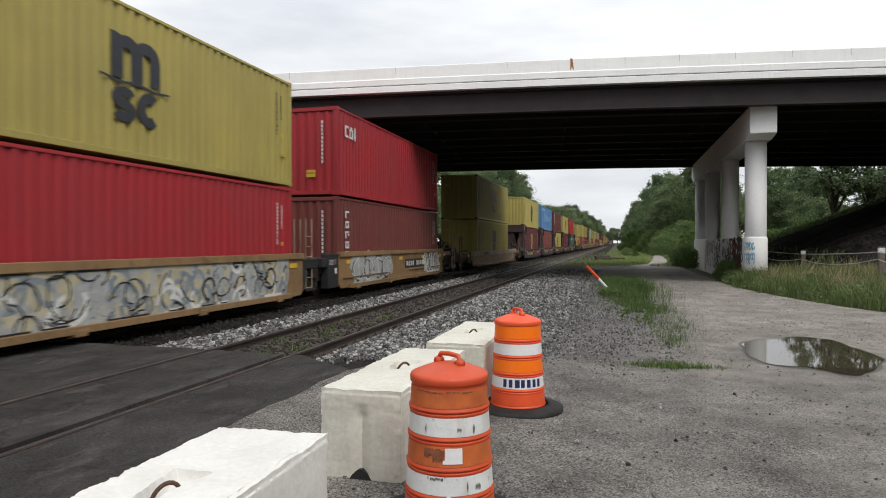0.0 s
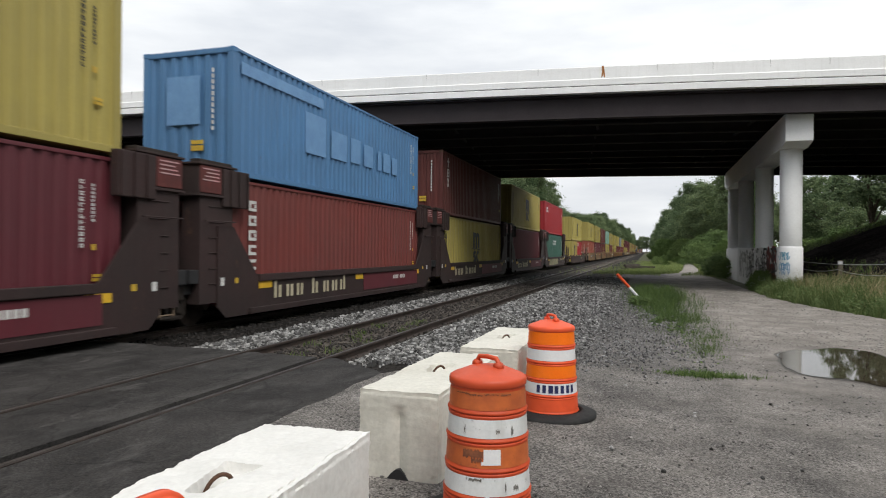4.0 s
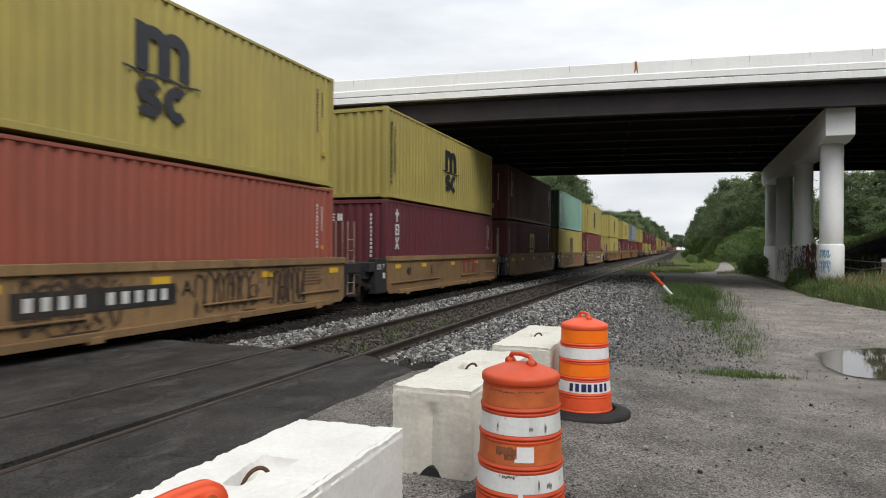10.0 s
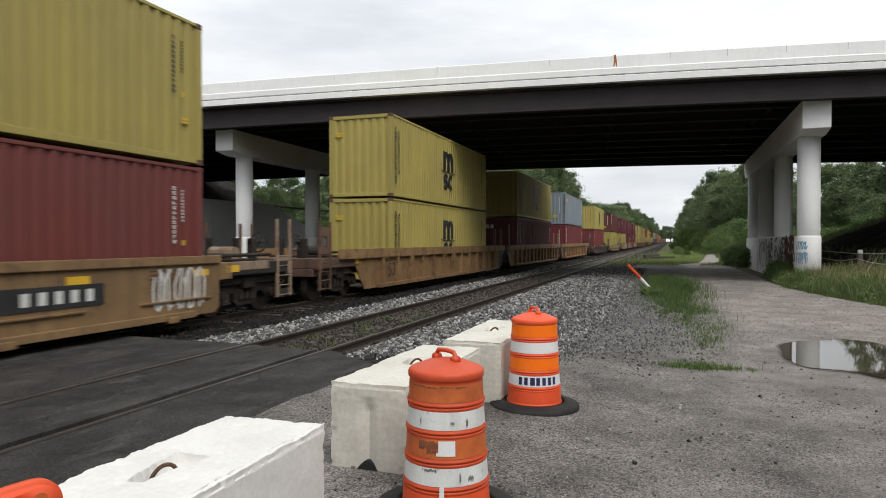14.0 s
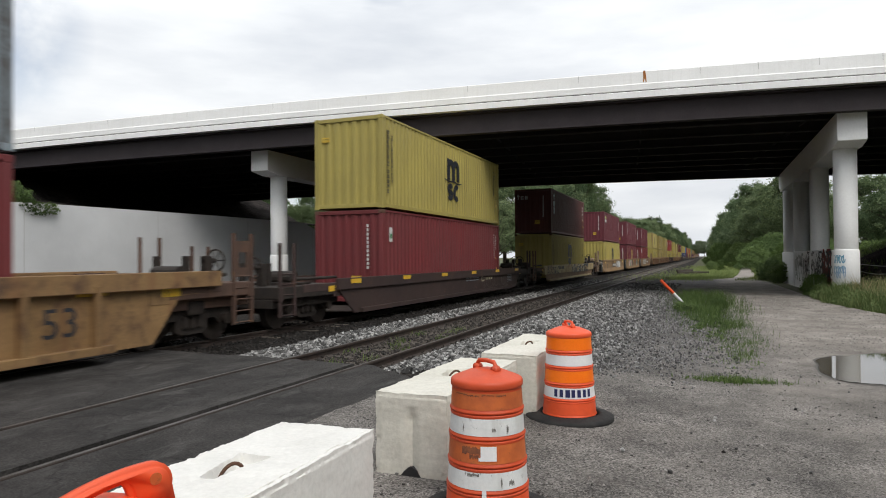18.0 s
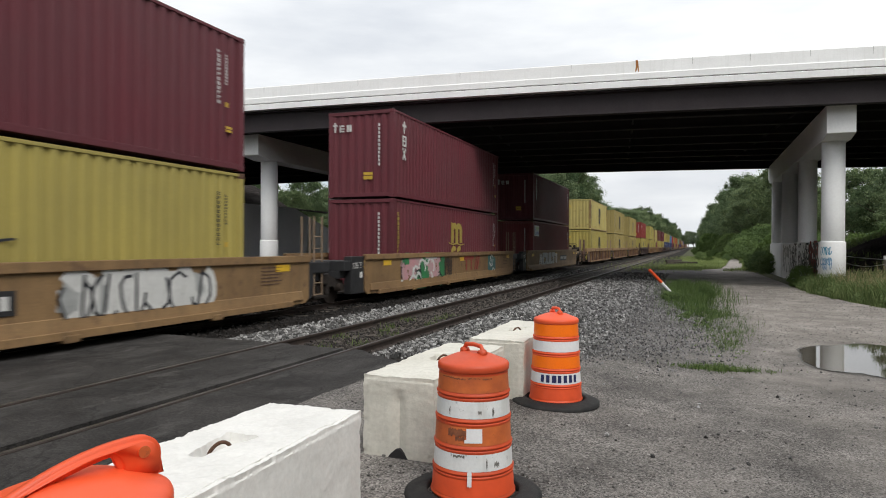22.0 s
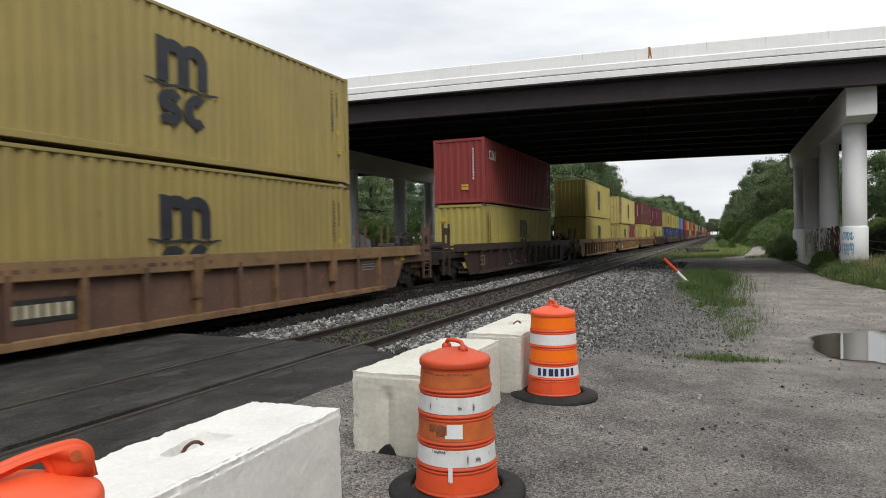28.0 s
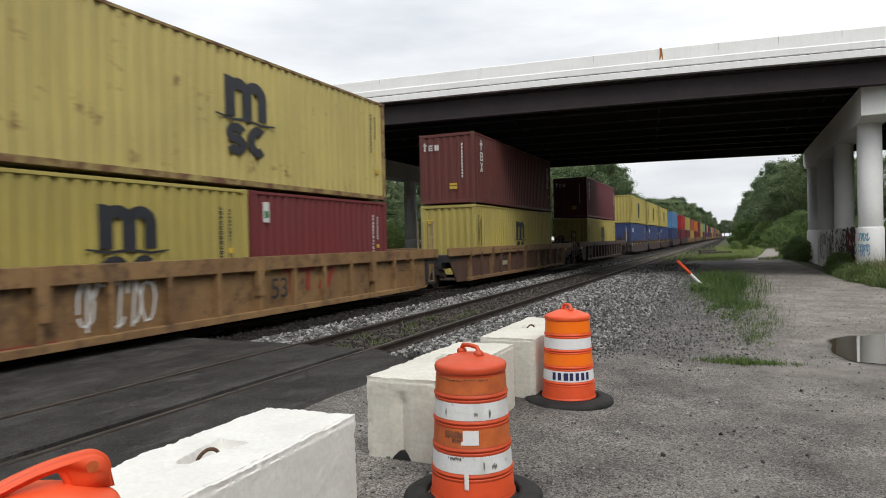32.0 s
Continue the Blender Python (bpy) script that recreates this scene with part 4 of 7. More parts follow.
def abutment():
    """Concrete abutment high on the left bank: a seat wall with a pedestal under each girder."""
    e = tagged(empty("abutment", BRIDGE @ pose(-38.6, 0, 0)), "dim grey concrete abutment under the bridge's end", "abutment", kind="structure")
    part("seat_wall", boxes((-0.5, 0.5, 0.2, 22.4, 3.6, 6.15), bevel=0.02), M["dim_concrete"], e)
    for i in range(9):
        y = 0.45 + i * 21.7 / 8
        part("pedestal", boxes((-0.6, 0.75, y - 0.75, y + 0.75, 5.55, 6.72), bevel=0.02), M["dim_concrete"], e)


M["dim_concrete"] = surf("stained_concrete", (0.30, 0.29, 0.27), (0.20, 0.19, 0.18), 0.9, 0.9, bump=0.2, fine=20, streak=(0.12, 0.115, 0.11))
abutment()


def approach_fill():
    """Unseen earth fill beside the bridge, added to block low light: a sloped flank under a flat top."""
    bm = bmesh.new()
    rings = []
    for x, h in ((14.5, 0.5), (18, 2.2), (21, 4.4), (24, 6.7), (50, 6.6), (80, 6.4)):
        y = 27.3 + 0.11 * (x + 1.85)
        rings.append([bm.verts.new(c) for c in ((x, y - 1.9 * h, -0.1), (x, y - 0.9 * h, h * 0.5), (x, y - 0.2, h), (x, y + 1.2, h), (x, y + 1.2, -0.1))])
    for a, b in zip(rings, rings[1:]):
        for i in range(4):
            bm.faces.new((a[i], a[i + 1], b[i + 1], b[i]))
    bm.faces.new(rings[0])
    bmesh.ops.recalc_face_normals(bm, faces=bm.faces[:])
    tagged(new("embankment_fill", mesh_of("embankment_fill", bm, M["soil"])), "unseen grassy road fill beside the bridge, added to block low light", "embankment", kind="structure")


approach_fill()


# ---- plants ----
def leaf_cloud(rng, centres, per, size, flat=0.75, loose=0):
    """Small leaf quads strewn through several clumps."""
    vs, fs = [], []
    for (cx, cy, cz), rad in centres:
        k = int(per * rad * rad)
        for _ in range(k):
            d = Vector((rng.gauss(0, 1), rng.gauss(0, 1), rng.gauss(0, 1)))
            d.normalize()
            p = Vector((cx, cy, cz)) + Vector((d.x, d.y, d.z * flat)) * rad * (rng.random() ** 0.35 if loose == 0 else abs(rng.gauss(0, loose)))
            u = Vector((rng.gauss(0, 1), rng.gauss(0, 1), rng.gauss(0, 0.6))).normalized()
            w = u.orthogonal().normalized()
            s = size * rng.uniform(0.6, 1.3)
            i = len(vs)
            vs += [p + u * s, p + w * s * 0.55, p - u * s * 0.8, p - w * s * 0.55]
            fs.append((i, i + 1, i + 2, i + 3))
    return vs, fs


def tree(name, rng, h, spread, leaf, per, size, label, mat="leaf", low=0.28):
    e = tagged(empty(name), label, "tree" if h > 4 else "bush")
    bm = bmesh.new()
    lean = rng.uniform(-0.5, 0.5)
    top = h * 0.72
    trunk_r = h * 0.018 + 0.03
    if h > 4:
        tube(bm, [(lean * t * t, lean * 0.4 * t, top * t) for t in (0, 0.25, 0.5, 0.75, 1)], trunk_r, 8, trunk_r * 0.35)
        trunk = bm
    centres = []
    n = int(150 + spread * 12)
    for i in range(n):
        a, q = rng.uniform(0, 6.283), rng.random() ** 0.45
        zz = h * rng.uniform(low if h > 4 else 0.12, 0.93)
        wide = spread * (1.0 - 0.75 * max(0.0, (zz / h - 0.55) / 0.45) ** 1.3) * (0.75 if zz < h * 0.35 else 1)
        c = (wide * q * math.cos(a), wide * q * math.sin(a), zz)
        centres.append((c, rng.uniform(0.06, 0.21) * spread))
        if h > 4 and i % (9 if low < 0.4 else 16) == 0:
            z0 = min(top * 0.9, max(h * 0.2, zz * 0.6))
            tube(trunk, [(lean * (z0 / top) ** 2, lean * 0.4 * z0 / top, z0), (c[0] * 0.5, c[1] * 0.5, (z0 + zz) / 2 + 0.2), c], trunk_r * 0.45, 5, trunk_r * 0.12)
    if h > 4:
        part("trunk", trunk, M["bark"], e)
    vs, fs = leaf_cloud(rng, centres, per * 0.72, size, 0.8, 0.62)
    crown = new("crown", soup("crown", vs, fs, M[mat]))
    crown.parent = e
    return e


rng = random.Random(21)
TREES = [tree("tree", rng, h, sp, None, per, size, lab) for h, sp, per, size, lab in (
    (14.0, 5.0, 620, 0.135, "tall full deciduous tree with dark green leaves"),
    (12.5, 4.2, 680, 0.125, "deciduous tree with a dense dark green crown"),
    (15.5, 5.4, 600, 0.14, "tall broad deciduous tree with green leaves"),
    (10.0, 3.6, 700, 0.115, "mid-height deciduous tree with leafy crown"))]
BUSHES = [tree("bush", rng, h, sp, None, per, size, lab, "leaf_light") for h, sp, per, size, lab in (
    (3.2, 2.2, 700, 0.085, "bright green leafy bush"), (4.0, 2.6, 660, 0.09, "tall green shrub at the wood's edge"))]
for t, (x, y) in zip(TREES + BUSHES, ((9.5, 118), (-23, 112), (14.5, 126), (-30, 122), (6.0, 92), (7.6, 100))):
    t.matrix_world = pose(x, y, -0.1)
rng = random.Random(33)


def plant(src, x, y, z=-0.1, s=1.0):
    c = copy_thing(src, pose(x, y, z, 0, 0, rng.uniform(0, 360)))
    c.scale = (s, s, s * rng.uniform(0.9, 1.1))
    return c


for i in range(48):   # wood along the right of the line, closing in on it with distance
    y = 108 + i * 6.6 + rng.uniform(-2.5, 2.5) + i * i * 0.14
    edge = float(np.interp(y, (105, 118, 130, 163, 200, 300), (11.6, 10.2, 7.8, 7.0, 6.2, 6.2)))
    k = float(np.interp(y, (105, 130, 200, 400), (0.96, 1.04, 1.08, 1.25)))
    plant(rng.choice(TREES[:3]), edge + 2.2 + rng.uniform(-0.6, 0.9), y, s=k * rng.uniform(0.86, 1.08))
    plant(rng.choice(TREES), edge + rng.uniform(7, 16), y + rng.uniform(-4, 4), s=k * rng.uniform(0.95, 1.15))
for i in range(48):   # wood along the left of the line
    y = 98 + i * 6.8 + rng.uniform(-2.5, 2.5) + i * i * 0.16
    k = float(np.interp(y, (96, 104, 142, 156, 196, 212, 320), (1.0, 1.12, 1.12, 0.82, 0.85, 1.04, 1.25)))
    x = float(np.interp(y, (96, 220, 330), (-21.0, -20.5, -17.0)))
    plant(rng.choice(TREES[:3]), x + rng.uniform(-2.2, 0.6), y, s=k * rng.uniform(0.95, 1.08))
    plant(rng.choice(TREES), x + rng.uniform(-17, -6), y + rng.uniform(-4, 4), s=k * rng.uniform(0.9, 1.05))
for i in range(12):   # trees behind the bridge, right
    plant(rng.choice(TREES), 17.5 + i * 4.4 + rng.uniform(-1, 1), rng.uniform(94, 112), s=rng.uniform(0.78, 0.98))
BARE = tree("tree", random.Random(4), 11.0, 3.4, None, 520, 0.12, "slender tree with a bare dark trunk and a high leafy crown", low=0.52)
BARE.matrix_world = pose(16.4, 57.5, -0.1)
for x, y, k in ((18.9, 57.5, 1.05), (22.6, 60.0, 0.95), (25.4, 58.0, 1.1), (29.5, 61.0, 1.05)):
    plant(BARE, x, y, s=k)
for i in range(20):   # trees behind the bridge, left of the train
    plant(rng.choice(TREES), -24 - i * 2.6 + rng.uniform(-1, 1), rng.uniform(56, 80), s=rng.uniform(0.6, 0.85))
for i in range(24):   # shrubs at the wood's edge
    y = 118 + i * 5 + rng.uniform(-2, 2)
    plant(rng.choice(BUSHES), float(np.interp(y, (118, 130, 240), (7.0, 4.4, 5.4))) + rng.uniform(-1.2, 2.4), y, s=rng.uniform(0.85, 1.35))
for x, y, k in ((9.4, 70, 0.62), (8.2, 76, 0.55), (10.8, 74, 0.9), (9.0, 84, 0.8), (11.5, 88, 1.2), (7.4, 98, 0.75), (10.0, 101, 1.3), (8.8, 110, 1.2)):
    plant(rng.choice(BUSHES), x, y, s=k)
for i in range(26):   # undergrowth below the trees behind the bridge
    plant(rng.choice(BUSHES), -24.5 - i * 2.0 + rng.uniform(-1, 1), 53 + rng.uniform(0, 10), s=rng.uniform(0.75, 1.25))
for i in range(12):
    plant(rng.choice(BUSHES), 11 + i * 2.6 + rng.uniform(-1, 1), 64 + rng.uniform(0, 8), s=rng.uniform(0.7, 1.1))
for x, y, k in ((4.9, 47.5, 0.42), (5.5, 49.0, 0.52), (4.7, 50.6, 0.5), (5.3, 53.0, 0.56), (6.0, 55.5, 0.62), (4.9, 57.0, 0.5), (6.2, 60.0, 0.6)):
    plant(rng.choice(BUSHES), x, y, s=k)
for i in range(15):   # unseen woods added behind the yard, on both sides of the line
    plant(rng.choice(TREES[:3]), 16 + (i % 5) * 8 + rng.uniform(-2, 2), -16 - (i // 5) * 9 + rng.uniform(-2, 2), s=rng.uniform(0.95, 1.15))
    plant(rng.choice(TREES[:3]), -24 - (i % 5) * 7 + rng.uniform(-2, 2), -4 - (i // 5) * 12 + rng.uniform(-3, 3), s=rng.uniform(0.9, 1.1))
for i in range(22):   # unseen woods beside the yard, added to block light from the right
    plant(rng.choice(TREES[:3]), 24.5 + (i % 2) * 7 + rng.uniform(-1.5, 1.5), -14 + (i // 2) * 3.2 + rng.uniform(-2, 2), s=rng.uniform(0.95, 1.15))
for i in range(34):   # low scrub beyond the meadow
    y = 82 + i * 3.2
    plant(rng.choice(BUSHES), rng.uniform(0.5, 6.5), y, s=rng.uniform(0.16, 0.34) * (1 + i * 0.02))
for i in range(12):   # unseen woods added behind the yard, closing the view back
    plant(rng.choice(TREES[:3]), (-38 + i * 4 if i < 6 else -1 + (i - 6) * 3.6) + rng.uniform(-1, 1), -34 + rng.uniform(-5, 5), s=rng.uniform(0.95, 1.15))
for i in range(14):   # second row of trees left of the line
    plant(rng.choice(TREES), -23 - i * 2.8 + rng.uniform(-1, 1), rng.uniform(84, 98), s=rng.uniform(0.8, 1.0))
for i in range(9):    # trees closing the line far away
    plant(rng.choice(TREES[:3]), -14 + i * 4.5, 640 + rng.uniform(-20, 20), s=rng.uniform(0.9, 1.2))
for i in range(8):    # shrubs on the wall and the left bank
    plant(BUSHES[0], -25.9 - rng.uniform(0, 0.6), 15.7 + i * 0.32 + rng.uniform(0, 0.3), z=3.9, s=rng.uniform(0.3, 0.46))
for y, z in ((18.2, 3.72), (18.6, 3.6), (19.1, 3.68)):
    plant(BUSHES[0], -25.35, y, z=z, s=0.2)


for i, (x, y, sc) in enumerate(((4.85, 31.2, 0.2), (4.9, 32.4, 0.26), (4.8, 33.9, 0.18), (5.9, 29.8, 0.14), (6.6, 30.2, 0.2), (0.75, 23.4, 0.12))):
    plant(BUSHES[i % 2], x, y, s=sc)


def tie_pile():
    e = tagged(empty("tie_pile", pose(-1.2, 66, -0.05, 0, 0, 20)), "heap of old dark railway ties beside the track", "tie pile")
    me = mesh_of("old_tie", boxes((-1.3, 1.3, -0.11, 0.11, 0.0, 0.18), bevel=0.012), M["tie"])
    for i, (x, y, z, a) in enumerate(((0, 0, 0, 5), (0.2, 0.4, 0, -8), (-0.3, -0.5, 0, 12), (0.1, 0.1, 0.18, 24), (0.5, -0.3, 0.18, -15), (-0.2, 0.3, 0.36, 40))):
        piece("old_tie", me, e, m=pose(x, y, z, 0, 0, a))


tie_pile()


def blades(name, rng, count, place, h0, h1, mat, label, category, wide=1.0):
    vs, fs = [], []
    for _ in range(count):
        x, y, z, k = place(rng)
        h = rng.uniform(h0, h1) * k
        a = rng.uniform(0, 6.283)
        w = (0.004 + 0.010 * h) * wide
        lx, ly = rng.gauss(0, 0.34) * h, rng.gauss(0, 0.34) * h
        i = len(vs)
        c, s = math.cos(a) * w, math.sin(a) * w
        vs += [(x - c, y - s, z), (x + c, y + s, z), (x + lx * 0.4 + c * 0.7, y + ly * 0.4 + s * 0.7, z + h * 0.6), (x + lx * 0.4 - c * 0.7, y + ly * 0.4 - s * 0.7, z + h * 0.6), (x + lx, y + ly, z + h)]
        fs += [(i, i + 1, i + 2, i + 3), (i + 3, i + 2, i + 4)]
    return tagged(new(name, soup(name, vs, fs, mat)), label, category, kind="stuff")


def bank_z(x, y):
    if y < 32:
        return np.interp(x, [6.3, 7.2, 9.5, 13, 18, 30], [-0.12, 0.08, 0.26, 0.42, 0.6, 0.9])
    return np.interp(x, [6.4, 7.2, 8.6, 10.5, 13], [-0.1, 0.35, 1.15, 2.1, 3.05])


def verge(rng):
    y = rng.uniform(14.6, 31.5)
    e = np.interp(y, [14, 17, 20, 23.5, 27.5, 37], [8.6, 7.0, 5.8, 4.95, 4.35, 4.2])
    x = e + abs(rng.gauss(0, 2.6)) + rng.random() * 0.8 + 0.35 * noise.noise((y * 1.3, 0.0, 1.0))
    return x, y, max(-0.05, bank_z(x, y) - 0.03), min(1.0, 0.4 + max(0.0, x - e) * 0.6) * (0.85 + 0.75 * noise.noise((x * 0.9, y * 0.9, 2.0)))


blades("grass_verge", rng, 46000, verge, 0.28, 0.85, M["weed"], "tall green weeds along the lane", "weeds", 1.5)
blades("straw_verge", rng, 6500, lambda r: (lambda p: (p[0] + 0.5, p[1], p[2], p[3]))(verge(r)), 0.55, 1.15, M["straw"], "dry straw-coloured stalks among the weeds", "weeds", 0.9)


def weed_clumps():
    """Broad-leaved weeds in clumps along the verge, round the pier and on the gravel."""
    r = random.Random(14)
    cl = []
    for _ in range(420):
        x, y, z, k = verge(r)
        rad = r.uniform(0.12, 0.34)
        cl.append(((x, y, z + rad * 0.8), rad))
    vs, fs = leaf_cloud(r, cl, 1500, 0.045, 1.2)
    tagged(new("verge_weeds", soup("verge_weeds", vs, fs, M["weed"])), "broad-leaved green weeds in the verge", "weeds", kind="stuff")
    cl = [((0.72 + q, 9.74 + 0.2 * q * q + r.gauss(0, 0.05), 0.01), r.uniform(0.03, 0.085) * (1.25 - abs(q))) for q in (r.gauss(0, 0.27) for _ in range(80))]
    cl += [((r.gauss(0.9, 0.25), r.uniform(10.8, 15), 0.0), r.uniform(0.02, 0.05)) for _ in range(40)]
    vs, fs = leaf_cloud(r, cl, 9000, 0.014, 0.8)
    cl = [((r.gauss(-0.24, 0.13), r.uniform(21.4, 22.5), 0.12), r.uniform(0.1, 0.24)) for _ in range(16)]
    cl += [((r.gauss(0.2, 0.3), r.uniform(17, 21), 0.05), r.uniform(0.05, 0.12)) for _ in range(9)]
    cl += [((r.gauss(0.5, 0.3), r.uniform(14.6, 19), 0.04), r.uniform(0.05, 0.13)) for _ in range(14)]
    v2, f2 = leaf_cloud(r, cl, 4500, 0.035, 0.9)
    tagged(new("marker_weeds", soup("marker_weeds", v2, f2, M["dark_weed"])), "leafy dark green weeds round the marker post", "weeds", kind="stuff")
    tagged(new("gravel_weeds", soup("gravel_weeds", vs, fs, M["grass"])), "low leafy weeds growing on the gravel", "weeds", kind="stuff")


weed_clumps()


def bank_weeds(rng):
    y = 52.5 - 5 * rng.random() if rng.random() < 0.75 else rng.uniform(29.5, 52)
    x = 6.6 + (16 if y > 47 else 2.5) * rng.random() ** 1.5
    return x, y, float(np.interp(x, [6.4, 7.2, 8.6, 10.5, 13, 16, 19, 22], [-0.1, 0.3, 1.1, 2.05, 3.0, 4.1, 5.3, 6.6])), 1.0


blades("slope_weeds", rng, 4500, bank_weeds, 0.12, 0.35, M["grass"], "sparse weeds on the dark slope", "weeds", 2.5)


def strip(rng):
    y = 11.2 + rng.random() ** 0.75 * 19.5
    x = rng.gauss(np.interp(y, [11, 14, 20, 30, 37], [0.85, 1.05, 0.5, 0.2, 0.0]), np.interp(y, [11, 13, 16, 22, 30, 36], [0.06, 0.16, 0.36, 0.5, 0.45, 0.3]))
    if noise.noise((x * 1.5, y * 0.9, 7.0)) < 0.02 - 0.12 * (y > 17):
        x += rng.gauss(-0.1, 0.22)
        return x, y, -0.01, 0.35
    return x, y, -0.01, np.interp(y, [11, 14, 17, 20, 25], [0.35, 0.45, 0.8, 1.2, 1.5])


blades("grass_strip", rng, 13500, strip, 0.06, 0.32, M["grass"], "strip of fresh green grass between ballast and lane", "grass", 0.7)
blades("track_weeds", rng, 420, lambda r: (lambda k: (-5.5 + 0.45 * math.sin(k * 2.4) + r.gauss(0, 0.12), 9.4 + 0.62 * k + r.gauss(0, 0.12), -0.045, 1.0))(r.randint(0, 9)), 0.05, 0.14, M["grass"], "small green weeds between the rails", "weeds")
blades("grass_tuft", rng, 350, lambda r: (lambda q: (0.72 + q, 9.72 + 0.35 * q * q * 0.5 + r.gauss(0, 0.10 - 0.04 * min(1.0, abs(q))), -0.01, 1.0 - 0.4 * min(1.0, abs(q))))(r.gauss(0, 0.38)), 0.05, 0.15, M["grass"], "low tuft of green weeds on the gravel", "weeds")
blades("grass_meadow", rng, 30000, lambda r: (lambda y: (float(np.interp(y, [52, 56, 64, 80, 120], [1.6, 3.1, 3.7, 4.6, 6.2])) + r.choice((-1.5, -1, 1)) * (0.75 + abs(r.gauss(0, 2.0))), y, -0.06, 1.0))(53.0 + 70 * r.random() ** 1.3 + r.gauss(0, 2.2)), 0.10, 0.34, M["meadow"], "green grass along the far lane, coloured bright as if sunlit", "grass", 3.0)


# ---- loose stones ----
def stones(name, rng, spots, mat, label, category="ballast"):
    """Broken stones: squashed, twisted blocks of eight corners."""
    vs, fs = [], []
    for x, y, z, r in spots:
        i = len(vs)
        q = Euler((rng.uniform(0, 6), rng.uniform(0, 6), rng.uniform(0, 6))).to_matrix()
        sx, sy, sz = r * rng.uniform(0.7, 1.3), r * rng.uniform(0.7, 1.2), r * rng.uniform(0.5, 0.9)
        for a in (-1, 1):
            for b in (-1, 1):
                for c in (-1, 1):
                    p = q @ Vector((a * sx * rng.uniform(0.6, 1), b * sy * rng.uniform(0.6, 1), c * sz * rng.uniform(0.6, 1)))
                    vs.append((x + p.x, y + p.y, z + p.z))
        for f in ((0, 1, 3, 2), (4, 6, 7, 5), (0, 4, 5, 1), (2, 3, 7, 6), (0, 2, 6, 4), (1, 5, 7, 3)):
            fs.append(tuple(i + k for k in f))
    return tagged(new(name, soup(name, vs, fs, mat)), label, category, kind="stuff")


def spots(rng, n, x0, x1, y0, y1, r0, r1, z=0.015, p=1.6):
    out = []
    for _ in range(n):
        y = y0 + (y1 - y0) * rng.random() ** p
        out.append((rng.uniform(x0, x1), y, z + rng.uniform(-0.015, 0.02), rng.uniform(r0, r1) * (1 + (y - y0) * 0.015)))
    return out


def fade(rng, n, x0, wide, y0, y1, r0, r1):
    """Stones thick at one edge and thinning out across the strip."""
    out = []
    for _ in range(n):
        u = rng.random() ** 1.9
        y = y0 + (y1 - y0) * rng.random() ** 1.6
        x = x0 + wide * u
        if y > 9.2 + 0.45 * max(0.0, x + 3.0) + 1.1 * noise.noise((x * 0.9, y * 0.4, 0)) + rng.gauss(0, 0.25):
            out.append((x, y, 0.018 + bed_z(x) + rng.uniform(-0.012, 0.02), rng.uniform(r0, r1) * (1 - 0.35 * u) * (1 + (y - y0) * 0.012)))
    return out


rng = random.Random(8)
stones("ballast_shoulder", rng, fade(rng, 18500, -4.4, 3.3, 8.7, 44, 0.020, 0.048), M["stone"], "loose light grey ballast stones beside the track")
stones("ballast_between_tracks", rng, [(x, y, z + bed_z(x), r) for x, y, z, r in spots(rng, 6500, -7.5, -6.6, 9.05, 48, 0.020, 0.048)], M["stone"], "loose light grey ballast stones between the tracks")
stones("ballast_near_track", rng, spots(rng, 5200, -6.65, -4.25, 8.9, 34, 0.012, 0.034, z=-0.04), M["brown_stone"], "brownish fouled ballast stones between the near rails")
# fouled stones whose dark colour also carries the train's shade
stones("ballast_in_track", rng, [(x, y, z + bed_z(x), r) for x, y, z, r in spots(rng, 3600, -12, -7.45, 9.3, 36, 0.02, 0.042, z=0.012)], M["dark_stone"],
       "fouled ballast stones between the rails, darkened for the train's shade")
stones("ballast_spill", rng, [(x, y, z + yard_z(x, y) + bed_z(x) + 0.004, r) for x, y, z, r in spots(rng, 34000, -3.8, 1.0, 8.8, 30, 0.005, 0.018, z=0.008, p=1.2) if y > 9.5 + 0.3 * max(0, x + 1.5) + 1.2 * noise.noise((x * 0.9, y * 0.5, 2)) + rng.gauss(0, 0.5) and rng.random() < 1.05 - 0.32 * max(0.0, x + 1.8) + 0.4 * noise.noise((x * 1.3, y * 0.7, 8.0))], M["fine_stone"], "fine dark gravel spilled beside the grass")
stones("yard_pebbles", rng, [(x, y, yard_z(x, y), r) for x, y, r in [(rng.uniform(-3.2, 7), 2 + 14 * rng.random() ** 1.35, rng.choice((0.005, 0.006, 0.008, 0.012, 0.004, 0.005, 0.006, 0.005)) * rng.uniform(0.6, 1.2)) for _ in range(42000)] if noise.noise((x * 0.8, y * 0.8, 4.0)) + 0.6 * noise.noise((x * 2.7, y * 2.7, 9.0)) > rng.uniform(-0.45, 0.4) and ((x - 2.92) / 1.15) ** 2 + ((y - 11.45) / 1.95) ** 2 > 1], M["pebble"],
       "small pale pebbles strewn on the yard", "pebbles")
stones("lane_pebbles", rng, [(x, y, 0.004, r * (1 + 0.03 * (y - 10))) for x, y, r in [(rng.uniform(0.6, 7), 10 + 22 * rng.random() ** 0.9, rng.uniform(0.006, 0.014)) for _ in range(6500)] if x < np.interp(y, [10, 14, 17, 20, 25, 32], [7, 7, 6.6, 5.6, 4.6, 4.2]) and ((x - 2.92) / 1.15) ** 2 + ((y - 11.45) / 1.95) ** 2 > 1 and noise.noise((x * 1.1, y * 0.6, 6.0)) > rng.uniform(-0.6, 0.25)], M["lane_stone"], "pale gravel strewn over the lane", "pebbles")
